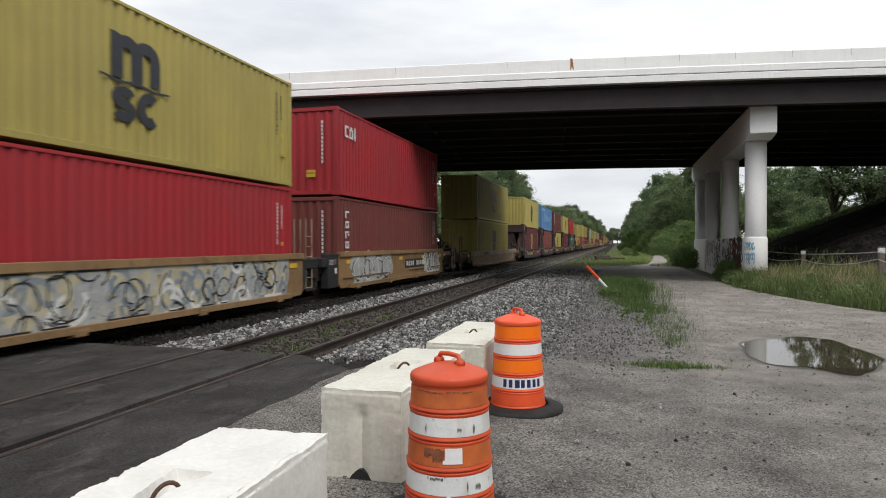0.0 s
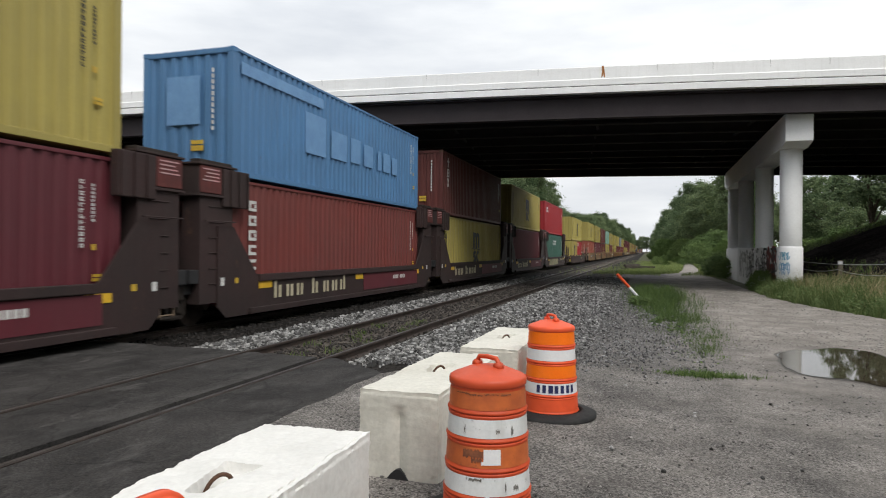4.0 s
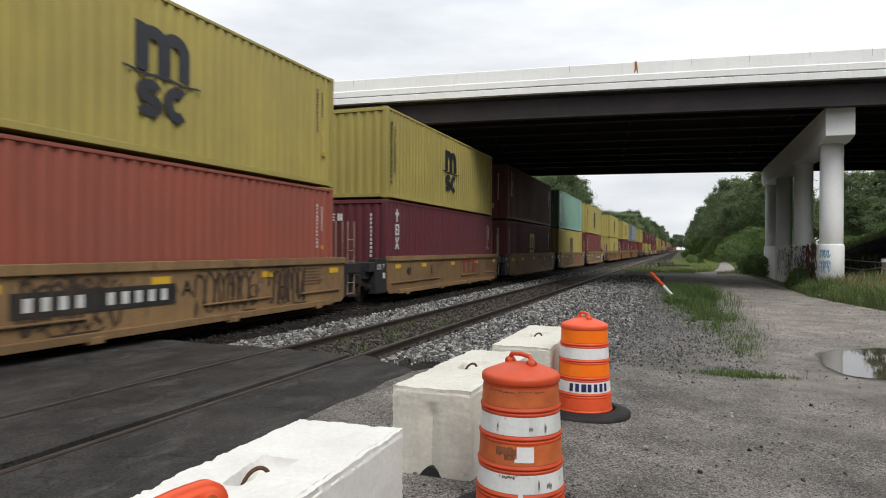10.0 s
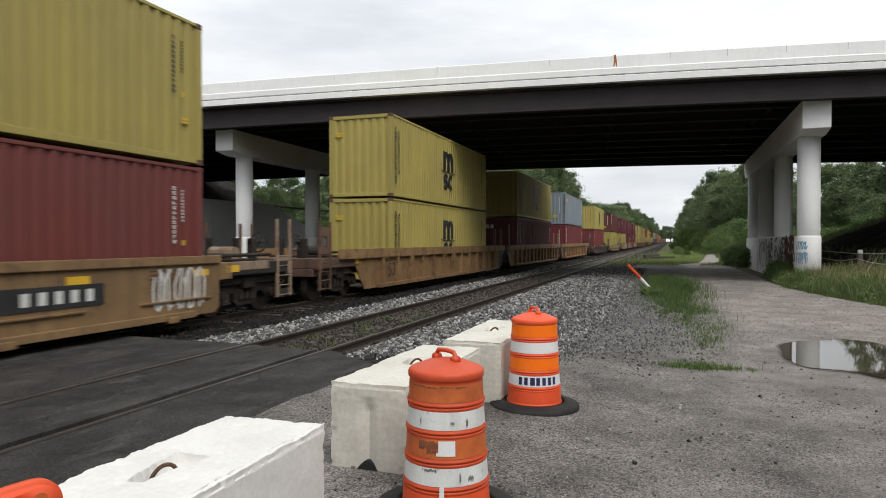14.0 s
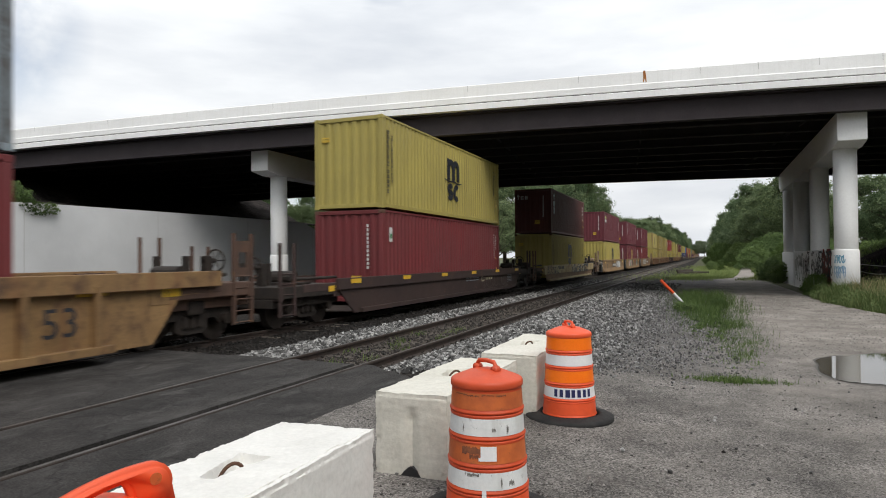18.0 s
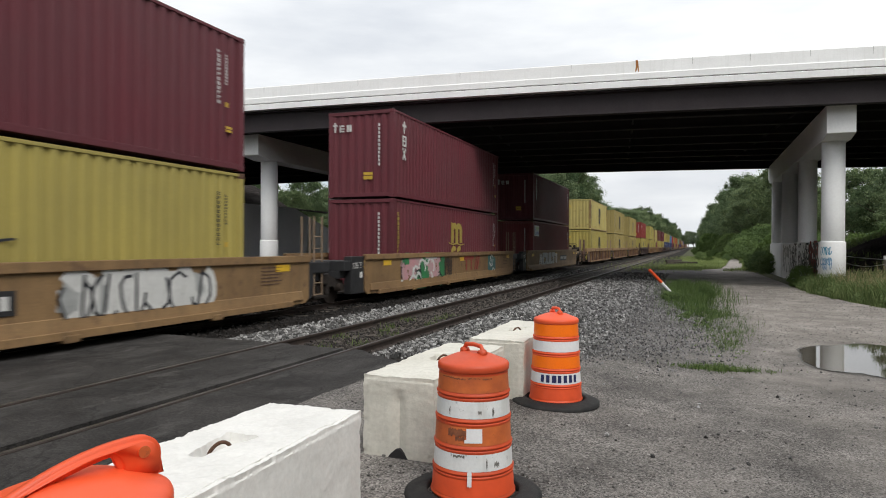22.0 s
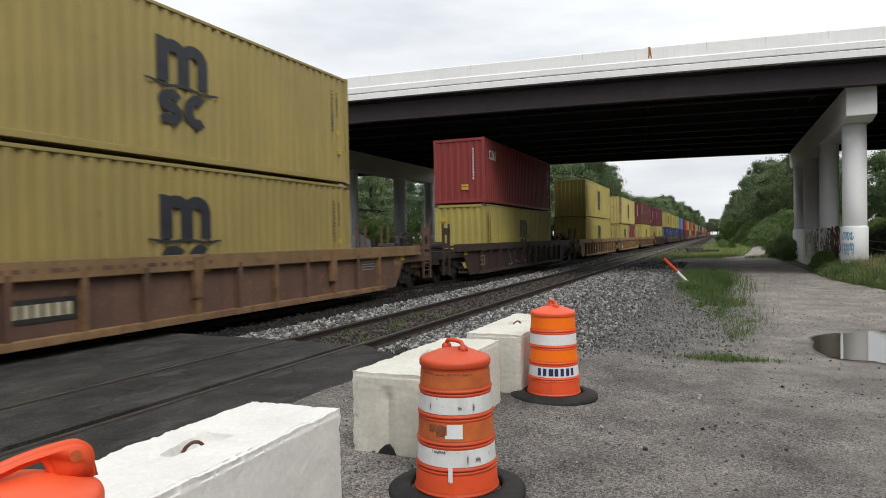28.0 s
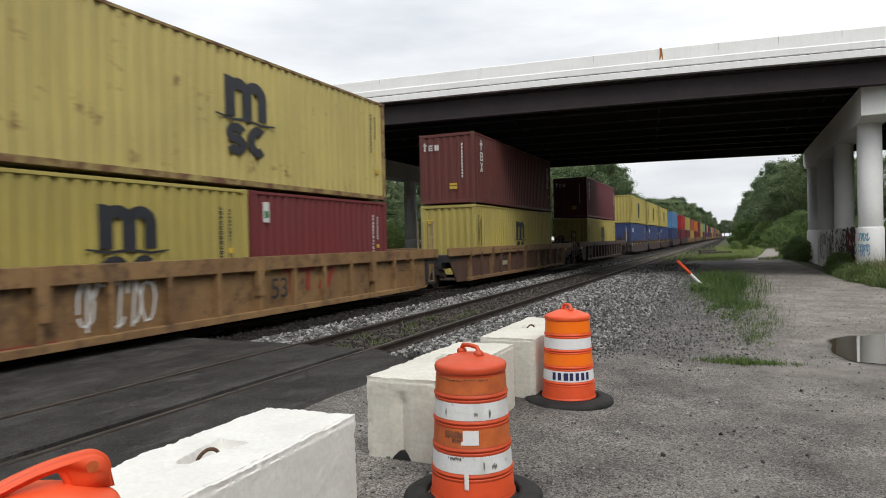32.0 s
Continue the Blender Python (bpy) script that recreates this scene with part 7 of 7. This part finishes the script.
            for k in range(3):
                tube(bw, [(0.5 - 0.24 * math.cos(k * math.pi / 3), ye - out * 0.22, hz + 0.45 - 0.24 * math.sin(k * math.pi / 3)), (0.5 + 0.24 * math.cos(k * math.pi / 3), ye - out * 0.22, hz + 0.45 + 0.24 * math.sin(k * math.pi / 3))], 0.012, 5)
            tube(bw, [(0.5, ye - out * 0.24, hz + 0.45), (0.5, ye - out * 0.6, hz + 0.45)], 0.05, 8)
            part("brake_wheel", bw, M["truck"], e)
            part("brake_stand", boxes((0.42, 0.58, *sorted((ye - out * 0.4, ye - out * 0.6)), hz, hz + 0.55), bevel=0.02), M["truck"], e)
            part("deck_frame", boxes((-0.9, hw - 0.5, *sorted((ye - out * 1.0, ye - out * 1.9)), hz, hz + 0.06), (0.3, 0.42, *sorted((ye - out * 0.9, ye - out * 1.0)), hz, hz + 0.55), (-0.5, -0.38, *sorted((ye - out * 0.9, ye - out * 1.0)), hz, hz + 0.55)), M["truck"], e)
            part("reflector", boxes((hw - 0.119, hw - 0.11, *sorted((y + out * 0.3, y + out * 0.75)), hz - 0.2, hz - 0.05)), M["reflect_y"], e)
        elif out > 0:
            for x in (hw - 0.18, hw - 0.55):
                for yy in (y + 0.42, y + 0.80):
                    part("handrail", tube(bmesh.new(), [(x, yy, 0.42), (x, yy, 2.48)], 0.024, 8), M["car_tan"], e)
            for i in range(6):
                part("rung", tube(bmesh.new(), [(hw - 0.18, y + 0.42, 0.46 + i * 0.3), (hw - 0.18, y + 0.80, 0.46 + i * 0.3)], 0.016, 6), M["car_tan"], e)
            part("step", boxes((hw - 0.36, hw - 0.1, y + 0.36, y + 0.86, 0.40, 0.43)), M["truck"], e)
            part("end_plate", prism(bmesh.new(), [(y, 0.36), (y + 0.2, 0.42), (y + 0.3, 0.8), (y + 0.22, 1.2), (y, 1.42)], hw - 0.34, hw - 0.1, "x"), black, e)
    platform(w0, -1, first)
    platform(w1, 1, last)
    if not last:
        half = {"smooth": 15.6 if long else 13.65, "ribbed": 15.6, "tower": 13.65, "low": 16}[kind]
        bogie(e, half)
    if kind == "smooth":
        part("end_box", boxes((hw - 0.35, hw - 0.1, w0 - 0.75, w0, 0.35, 1.42), bevel=0.02), black, e, "black end plate with white stencils")
        stencil(e, "125 T", 0.24, w0 - 0.70, 1.08, hw - 0.096, M["white_ink"])
        part("stencil_mark", boxes((hw - 0.1, hw - 0.094, w0 - 0.25, w0 - 0.1, 0.80, 0.97)), M["white_ink"], e)
    if kind == "tower":
        for y, out in ((w0, -1), (w1, 1)):
            ys = sorted((y - out * 0.3, y + out * 0.9))
            part("bulkhead_beam", boxes((-hw + 0.05, hw - 0.08, *ys, 2.82, 3.46), bevel=0.03), m, e, "heavy dark steel beam across the unit's end")
            part("bulkhead_plate", prism(bmesh.new(), [(-0.75, 1.2), (0.75, 1.2), (0.6, 2.0), (0.42, 2.84), (-0.42, 2.84), (-0.6, 2.0)], ys[0] + 0.1, ys[0] + 0.2, "y"), m, e)
            for zf in (2.80, 3.44):
                part("beam_flange", boxes((-hw + 0.02, hw - 0.04, ys[0] - 0.04, ys[1] + 0.04, zf, zf + 0.045), bevel=0.008), m, e)
            for xr in (-0.9, -0.45, 0.0, 0.45, 0.9):
                part("beam_rib", boxes((xr - 0.02, xr + 0.02, ys[0] - 0.035, ys[0], 2.85, 3.44)), m, e)
            for sx in (-1, 1):
                part("diagonal_brace", tube(bmesh.new(), [(sx * 0.8, ys[0] + 0.05, 1.25), (sx * 0.25, ys[0] + 0.05, 2.8)], 0.045, 6), M["car_brown"], e)
                part("casting_seat", boxes((*sorted((sx * (hw - 0.35), sx * (hw - 0.12))), ys[0] + 0.05, ys[1] - 0.05, 3.485, 3.56), bevel=0.02), M["truck"], e)
            part("hand_hold", tube(bmesh.new(), [(hw - 0.04, ys[0] + 0.1, 2.3), (hw + 0.02, ys[0] + 0.1, 2.3), (hw + 0.02, ys[1] - 0.1, 2.3), (hw - 0.04, ys[1] - 0.1, 2.3)], 0.014, 6), m, e)
            for sx in (-1, 1):
                part("bulkhead_post", prism(bmesh.new(), [(sx * (hw - 0.1), 0.6), (sx * (hw - 0.75), 0.6), (sx * (hw - 0.48), 2.84), (sx * (hw - 0.1), 2.84)], ys[0] + 0.06, ys[1] - 0.06, "y"), m, e)
            for i in range(6):
                part("rung", tube(bmesh.new(), [(hw - 0.09, ys[0] + 0.35, 1.0 + i * 0.32), (hw - 0.09, ys[1] - 0.35, 1.0 + i * 0.32)], 0.012, 6), m, e)
            part("gusset_box", boxes((hw - 0.2, hw - 0.03, *sorted((y - out * 0.75, y + out * 0.15)), 2.62, 3.42), bevel=0.02), m, e)
            for k in range(3):
                part("gusset_rib", boxes((hw - 0.03, hw + 0.01, *sorted((y - out * (0.7 - 0.3 * k), y - out * (0.66 - 0.3 * k))), 2.64, 3.40)), m, e)
            part("beam_end_plate", boxes((hw - 0.085, hw - 0.06, *sorted((y + out * 0.2, y + out * 0.88)), 2.87, 3.42), bevel=0.01), M["dull_red"], e, "dull red plate on the beam's end")
            part("stencil_mark", boxes(*[(hw - 0.06, hw - 0.054, *sorted((y + out * 0.28, y + out * (0.8 - 0.06 * (i % 3)))), 3.12 + i * 0.075, 3.145 + i * 0.075) for i in range(4)]), M["pink"], e)
            part("reflector", boxes((hw - 0.057, hw - 0.05, y - out * 0.35 - 0.06, y - out * 0.35 + 0.06, 0.98, 1.1)), M["sticker"], e)
            part("placard", boxes((hw - 0.057, hw - 0.05, y + out * 0.15 - 0.06, y + out * 0.15 + 0.06, 0.95, 1.12)), M["white_ink"], e)
    # markings on the yard side
    xs = hw - 0.053 - (0.06 if kind == "ribbed" else 0.0)
    def mark(name, mat, rects, off=0.0, label=""):
        if name in ("number_bar", "stencil_block"):
            for r in rects:
                part(name, boxes((xs + off, xs + off + 0.006, *r)), mat, e)
            return None
        return part(name, boxes(*[(xs + off, xs + off + 0.006, *r) for r in rects]), mat, e, label)
    top = {"smooth": 1.28, "ribbed": 1.36, "low": 1.05, "tower": 0.98}[kind]
    if kind == "low" and paint not in ("car_rust", "car_cream"):
        for i in range(6):
            part("reflector", boxes((hw + 0.002, hw + 0.008, w0 + 0.2 + i * 3.3, w0 + 0.75 + i * 3.3, 1.1, 1.22)), M["reflect_y"] if paint != "car_cream" else M["red_ink"], e)
    elif kind == "smooth" and not long:
        for y in (0.5, 2.75, 5.85, 9.0, 11.9):
            mark("reflector", M["reflect_y"], [(y - 0.22, y + 0.22, 1.08, 1.21)])
    elif kind != "low":
        for i in range(3):
            mark("reflector", M["reflect_y"], [(w0 + 1.2 + i * (w1 - w0 - 2.6) / 2, w0 + 1.75 + i * (w1 - w0 - 2.6) / 2, top - 0.16, top)])
    if "53@12" not in deco:
        mark("stencil_block", M["car_umber"] if paint in ("car_yellow", "car_orange", "car_cream") else M["slate_ink"], [(w1 - 1.95, w1 - 1.15 - 0.12 * (i % 2), top - 0.07 - i * 0.075, top - 0.05 - i * 0.075) for i in range(6)])
    if kind == "ribbed" and paint == "car_rust":
        for i in range(15):
            part("stencil_mark", boxes((hw + 0.001, hw + 0.005, 2.2 + i * 0.3, 2.4 + i * 0.3 - 0.06 * (i % 3), 1.36, 1.43)), M["car_umber"], e)
        part("number_board", boxes((xs, xs + 0.006, w0 + 4.7, w0 + 6.0, 0.62, 0.98)), M["black"], e, "small black board with pale number bars")
        for i in range(6):
            part("number_bar", boxes((xs + 0.006, xs + 0.011, w0 + 4.85 + i * 0.17, w0 + 4.96 + i * 0.17, 0.7, 0.9)), M["cream_ink"], e)
    if "plate" in deco:
        c = 7.6 if "bigword" in deco else 4.4 if long else 6.4 if last else 3.1
        q = 0.23 if long else 0.285
        mark("number_board", M["black"], [(c, c + (2.5 if long else 3.1), 0.72, 1.08)], 0.002, "black board with pale car number bars")
        mark("number_bar", M["white_ink"], [(c + 0.18 + i * q, c + 0.18 + i * q + 0.14, 0.8, 1.0) for i in range(10) if i != 4], 0.009)
    if "inkrow" in deco:
        for i in range(9):
            if i != 3:
                part("number_bar", boxes((hw + 0.001, hw + 0.006, 1.0 + i * 0.19, 1.13 + i * 0.19, 0.98, 1.16)), M["ink"], e)
    elif "bars" in deco:
        mark("number_bar", M["cream_ink"], [(9.4 + i * 0.125, 9.48 + i * 0.125, 0.80, 0.90) for i in range(9) if i != 3], 0.002)
        mark("round_mark", M["cream_ink"], [(8.92, 9.22, 0.74, 0.78), (8.92, 9.22, 0.94, 0.98), (8.90, 8.95, 0.78, 0.94), (9.19, 9.24, 0.78, 0.94)], 0.002, "pale ring-shaped company mark")
        for z in (0.92, 0.82):
            mark("stencil_block", M["slate_ink"], [(6.9 + i * 0.42, 7.24 + i * 0.42, z, z + 0.03) for i in range(4)], 0.002)
    if "name" in deco:
        mark("repaint_patch", M["maroon"], [(6.6, 11.6, 0.46, 0.97)], 0.001, "dark red repainted patch")
        for k, a in enumerate((0.0, 0.56, 1.06, 1.86, 2.5, 3.02, 3.54)):
            rects = [(1.4 + a, 1.52 + a, 0.56, 0.97 if k in (0, 3) else 0.86), (1.60 + a, 1.72 + a, 0.56, 0.97 if k == 6 else 0.86)]
            mark("lettering", M["cream_ink"], rects, 0.003, "white company name in plain shapes")
        mark("number_bar", M["white_ink"], [(9.1 + i * 0.13, 9.2 + i * 0.13, 0.72, 0.85) for i in range(9) if i != 4], 0.003)
    if "red" in deco:
        rd = 6.5 if long else 7.0
        bm = bmesh.new()
        for k in (0.0, 0.66):
            box(bm, xs + 0.003, xs + 0.009, rd + k, rd + k + 0.6, 1.15, 1.30)
            box(bm, xs + 0.003, xs + 0.009, rd + k + 0.22, rd + k + 0.38, 0.70, 1.15)
        prism(bm, [(rd + 1.36, 0.70), (rd + 1.55, 0.70), (rd + 1.86, 1.30), (rd + 1.67, 1.30)], xs + 0.003, xs + 0.009, "x")
        prism(bm, [(rd + 1.66, 0.70), (rd + 1.85, 0.70), (rd + 2.16, 1.30), (rd + 1.97, 1.30)], xs + 0.003, xs + 0.009, "x")
        part("lettering", bm, M["red_ink"], e, "faded red company letters in plain shapes")
    for word in deco.split():
        num, _, at = word.partition("@")
        if at:
            size = 0.44 if kind == "low" else {"53": 0.64, "40": 0.36, "125T": 0.38}.get(num, 0.42)
            stencil(e, num, size, float(at), {"53": 0.36 if kind == "low" else 0.62, "40": 0.85, "125T": 0.5}.get(num, 0.84), xs + 0.012 if kind != "ribbed" else hw + 0.016, M["car_tan"] if paint == "car_brown" else M["white_ink"] if num == "125T" or paint in ("car_brown", "car_maroon") else M["ink"])
            if num == "125T":
                mark("end_panel_black", M["black"], [(float(at) - 0.12, float(at) + 1.12, 0.30, 1.4)], 0.001, "black-painted end panel with white stencils")
                mark("red_stripe", M["red_ink"], [(float(at) - 0.1, float(at) + 3.2, 0.30, 0.42)], 0.006)
    if "graf" in deco:
        cols = {"grafwild": [("swirl", "silver", 70, 0.30), ("swirl", "cream_ink", 44, 0.2), ("swirl", "slate_ink", 40, 0.10), ("swirl", "silver", 40, 0.12), ("swirl", "white_ink", 16, 0.09), ("swirl", "ink", 40, 0.03), ("swirl", "ink", 7, 0.06)], "grafpale": [("loop", "white_ink", 5, 0.05)], "grafdim": [("loop", "slate_ink", 7, 0.05), ("swirl", "silver", 3, 0.03)],
                "grafbomb": [("loop", "silver", 4, 0.5), ("loop", "ink", 4, 0.07), ("loop", "white_ink", 4, 0.05)],
                "grafcolor": [("shard", "pink", 40, 0.4), ("swirl", "leaf_green", 9, 0.4), ("swirl", "white_ink", 9, 0.1), ("swirl", "ink", 5, 0.05)],
                "grafsnow": [("loop", "white_ink", 6, 0.36), ("loop", "ink", 6, 0.06)], "graftag": [("loop", "umber_ink", 7, 0.055), ("swirl", "umber_ink", 6, 0.03)],
                "graffigure": [("swirl", "teal", 14, 0.24), ("swirl", "white_ink", 5, 0.06)], "grafink": [("swirl", "ink", 18, 0.16), ("swirl", "cream_ink", 10, 0.07)],
                "grafolive": [("shard", "moss_ink", 46, 0.36), ("shard", "sand_ink", 44, 0.3), ("shard", "moss_ink", 18, 0.16), ("shard", "sand_ink", 10, 0.1), ("swirl", "dull_red", 6, 0.04)]}
        style = {"loop": scrawl, "swirl": swirls, "shard": shards}
        for word in deco.split():
            if word.startswith("graf"):
                kindg, _, span = word.partition(":")
                g0, g1 = (float(v) for v in span.split(":")) if span else (w0 + 1.0, w1 - 1.0)
                if kindg in ("grafsnow", "grafbomb"):
                    # a filled silver shape behind the outlines
                    zc = (0.42 + top + 0.1) / 2
                    fill = [[(g0 + (g1 - g0) * i / 14, zc + 0.07 * math.sin(i * 2.1 + seed)) for i in range(15)], [(g0 + (g1 - g0) * i / 8, zc - 0.12 + 0.1 * math.sin(i * 1.7)) for i in range(9)]]
                    flat_strokes(e, "graffiti_fill", M["silver"], fill, 0.52, "x", xs + 0.006, "silver sprayed filling")
                for j, (how, mm, n, wd) in enumerate(cols[kindg]):
                    flat_strokes(e, "graffiti", M[mm], style[how](rng, g0, g1, 0.72 if paint == "car_cream" else 0.42, top + (0.02 if kind == "smooth" else 0.12 if paint == "car_cream" else -0.02), n), wd, "x", (hw - 0.004 if paint == "car_cream" else xs) + 0.009 + 0.003 * j, "sprayed graffiti in looping shapes")
    if "bigword" in deco:
        at = float(deco.split("bigword:")[1].split()[0])
        word = [[(1.15, 1.12), (0.85, 1.3), (0.42, 1.2), (0.22, 0.85), (0.35, 0.5), (0.75, 0.42), (1.1, 0.6)], [(1.42, 1.3), (1.38, 0.8), (1.55, 0.5), (1.95, 0.5), (2.12, 0.8), (2.1, 1.32)],
                [(2.62, 1.34), (2.55, 0.9), (2.5, 0.5), (2.9, 0.5), (3.25, 0.58)], [(3.0, 1.22), (3.5, 1.3), (4.1, 1.28)], [(3.62, 1.22), (3.58, 0.85), (3.56, 0.48)]]
        word = [[(at + a, b) for a, b in path] for path in word]
        for nm, ink, wide, off, lab in (("graffiti_fill", "car_cream", 0.72, 0.006, "pale yellow sprayed glow"), ("graffiti_outline", "ink", 0.60, 0.010, "black sprayed outline"),
                                        ("graffiti_word", "silver", 0.47, 0.014, "silver sprayed letters of a word")):
            ob = flat_strokes(e, nm, M[ink], [soft_path(p) for p in word], wide, "x", xs + off, lab)
            for v in ob.data.vertices:
                v.co.z = min(1.40 - off, max(0.33 + off, v.co.z))
    TRAIN.append((e, s, 0.0))
    return e


# stacks: place at the start, upper and lower container with their marks, car kind, paint, first or last unit, what is on the car
STACKS = [
    (-10.80, ("olive", "emblem"), ("maroon", ""), "smooth", "car_yellow", 0, 0, "grafwild"),
    (4.41, ("olive", "emblem"), ("red", ""), "smooth", "car_yellow", 0, 0, "grafwild"),
    (19.67, ("red", "block3"), ("russet", "column5"), "smooth", "car_yellow", 0, 1, "plate grafbomb:0.8:4.6 grafsnow:9.2:11.8"),
    (41.60, ("olive", "emblem"), ("olive", "emblem"), "low", "car_rust", 1, 1, "inkrow"),
    (63.18, ("olive", "emblem"), ("maroon", "emblem_yellow"), "tower", "car_maroon", 1, 0, "name"),
    (78.58, ("blue", "ghost"), ("russet", "column5"), "tower", "car_maroon", 0, 0, "name"),
    (94.07, ("oxide", "stack3"), ("olive", "emblem"), "tower", "car_maroon", 0, 0, "name"),
    (109.60, ("olive", "emblem"), ("maroon", ""), "tower", "car_maroon", 0, 0, "name"),
    (124.93, ("red", "block3"), ("green", "row7"), "tower", "car_maroon", 0, 1, "grafolive:1.4:7.2 bars"),
    (146.84, ("olive", "emblem"), ("HALF", ""), "low", "car_brown", 1, 1, "bars 53@11.1"),
    (168.66, ("olive", "emblem"), ("rust_red", "column5"), "smooth", "car_yellow", 1, 0, "plate A@6.35 graftag:6.7:8.6 graftag:9.0:10.6 graftag:3.2:5.0"),
    (184.20, ("olive", "emblem"), ("maroon", "stack3"), "smooth", "car_yellow", 0, 0, "40@1.2 E@3.4 red"),
    (199.50, ("oxide", "stack3"), ("maroon", "emblem_yellow"), "smooth", "car_yellow", 0, 0, "40@1.2 red graftag:9.8:11.6"),
    (215.06, ("mint", "banner"), ("olive", "emblem"), "smooth", "car_yellow", 0, 0, "40@1.2 red graftag:2:6"),
    (230.54, ("olive", "emblem"), ("russet", "column5"), "smooth", "car_yellow", 0, 1, "plate 40@1.2 grafpale:10.6:12.0"),
    (252.41, ("olive", "emblem"), ("olive", "emblem"), "ribbed", "car_orange", 1, 0, "53@-0.9"),
    (271.99, ("olive", "emblem"), ("maroon", "stack3"), "ribbed", "car_orange", 0, 0, ""),
    (291.53, ("grey", "yellow_dot"), ("brick", "stack3"), "ribbed", "car_orange", 0, 1, "125T@-2.0 53@12.4"),
    (315.29, ("olive", "emblem"), ("brick", "flag"), "low", "car_brown", 1, 1, "bars graftag:9:13"),
    (339.07, ("oxide", "stack3"), ("olive", "emblem"), "low", "car_cream", 1, 1, "inkrow grafink:5.6:12.5 graftag:-2.2:1.0"),
    (362.83, ("maroon", "dark_sign"), ("olive", "emblem"), "smooth53", "car_yellow", 1, 0, "53@0.2 plate grafsnow:7.6:10.9"),
    (382.63, ("maroon", "stack3"), ("maroon", "emblem_yellow"), "smooth53", "car_yellow", 0, 0, "53@1.3 grafcolor:0.2:4.0 graftag:4.1:5.0 red graffigure:10.0:11.0"),
    (402.50, ("maroon", "stack3"), ("brick", "sign"), "smooth53", "car_yellow", 0, 1, "bigword:1.7 plate grafpale:0.9:1.6 grafpale:5.9:6.5"),
    (426.24, ("pale_olive", "emblem"), ("olive", "emblem"), "ribbed", "car_rust", 1, 0, ""),
    (445.90, ("dull_olive", "emblem"), ("dull_olive", "emblem"), "ribbed", "car_rust", 0, 0, ""),
    (465.69, ("dull_olive", "emblem"), ("dull_olive", "emblem"), "ribbed", "car_rust", 0, 1, ""),
    (489.35, ("rose", "block3"), ("olive", "emblem"), "ribbed", "car_brown", 1, 1, "53@-1.5 grafdim:2.5:12.5"),
    (513.05, ("olive", "emblem"), ("olive", "emblem"), "ribbed", "car_rust", 1, 0, "tan 53@5.9"),
    (532.86, ("pale_olive", "emblem"), ("HALF", ""), "ribbed", "car_orange", 0, 0, "53@6.4 125T@-1.6 red grafpale:1.9:3.4"),
    (552.50, ("oxide", "stack3"), ("olive", "emblem"), "ribbed", "car_rust", 0, 1, ""),
    (575.00, ("maroon", "stack3"), ("olive", "emblem"), "ribbed", "car_brown", 1, 1, "53@-0.75"),
    (597.60, ("olive", "emblem"), ("navy", "block3"), "smooth", "car_brown", 1, 0, ""),
    (612.70, ("olive", "emblem"), ("navy", "block3"), "smooth", "car_brown", 0, 0, ""),
    (627.80, ("olive", "emblem"), ("navy", "block3"), "smooth", "car_brown", 0, 1, ""),
]
for n, (s, up, lowr, kind, paint, first, last, deco) in enumerate(STACKS):
    container(s, UP_Z - (0.305 if lowr[0] == "HALF" else 0.0), up[0], up[1], seed=n)
    if lowr[0] == "HALF":
        a = container(s, LOW_Z, "olive", "emblem_half", 6.06, seed=n + 50)
        TRAIN.append((a, s, LOW_Z))
        b = container(s, LOW_Z, "red" if n < 15 else "brick", "block3" if n < 15 else "flag", 6.06, seed=n + 60)
        TRAIN.append((b, s + 6.13, LOW_Z))
    else:
        container(s, LOW_Z, lowr[0], lowr[1], seed=n + 100)
    well_car(s, kind, paint, first, last, deco, seed=n)

# the rest of the train, far up the line
rng = random.Random(77)
FAR_CAR = mesh_of("side_sheet", boxes((1.38, 1.42, -2.2, 14.4, 0.3, 1.45), (-1.42, -1.38, -2.2, 14.4, 0.3, 1.45), (-1.3, 1.3, -2.2, 14.4, 0.28, 0.32), (-1.3, 1.3, -4.0, -2.2, 0.9, 1.2)), M["car_rust"])
FAR_WHEELS = mesh_of("wheel_truck", boxes((-0.9, 0.9, -4.2, -2.2, 0.1, 0.8), bevel=0.1), M["truck"])
s = 649.1
far_top = ["blue", "red", "olive", "rust_red", "orange", "maroon", "olive", "mint", "maroon", "olive", "brick", "navy", "olive", "orange", "grey", "maroon"]
far_low = ["navy", "maroon", "maroon", "olive", "brick", "maroon", "olive", "brick", "navy", "maroon"]
for i in range(34):
    far_container(s, UP_Z, far_top[i % 16])
    far_container(s, LOW_Z, far_low[i % 10])
    c = tagged(empty("well_car"), "rusty steel well car unit far up the train", "rail car", "well cars of the train")
    piece("side_sheet", FAR_CAR, c, M[rng.choice(("car_rust", "car_brown", "car_yellow"))])
    piece("wheel_truck", FAR_WHEELS, c)
    TRAIN.append((c, s, 0.0))
    s += 19.2 if i % 3 else 22.6


def motions():
    """The train rolls towards the camera, easing off a little."""
    for thing, s0, z in TRAIN:
        rows = []
        for k in range(9):
            t = 4.0 * k
            rows.append((t, pose(TRACK_X[1], s0 - 16.58 * t + 0.0025 * t * t, z)))
        walk(thing, rows)


motions()
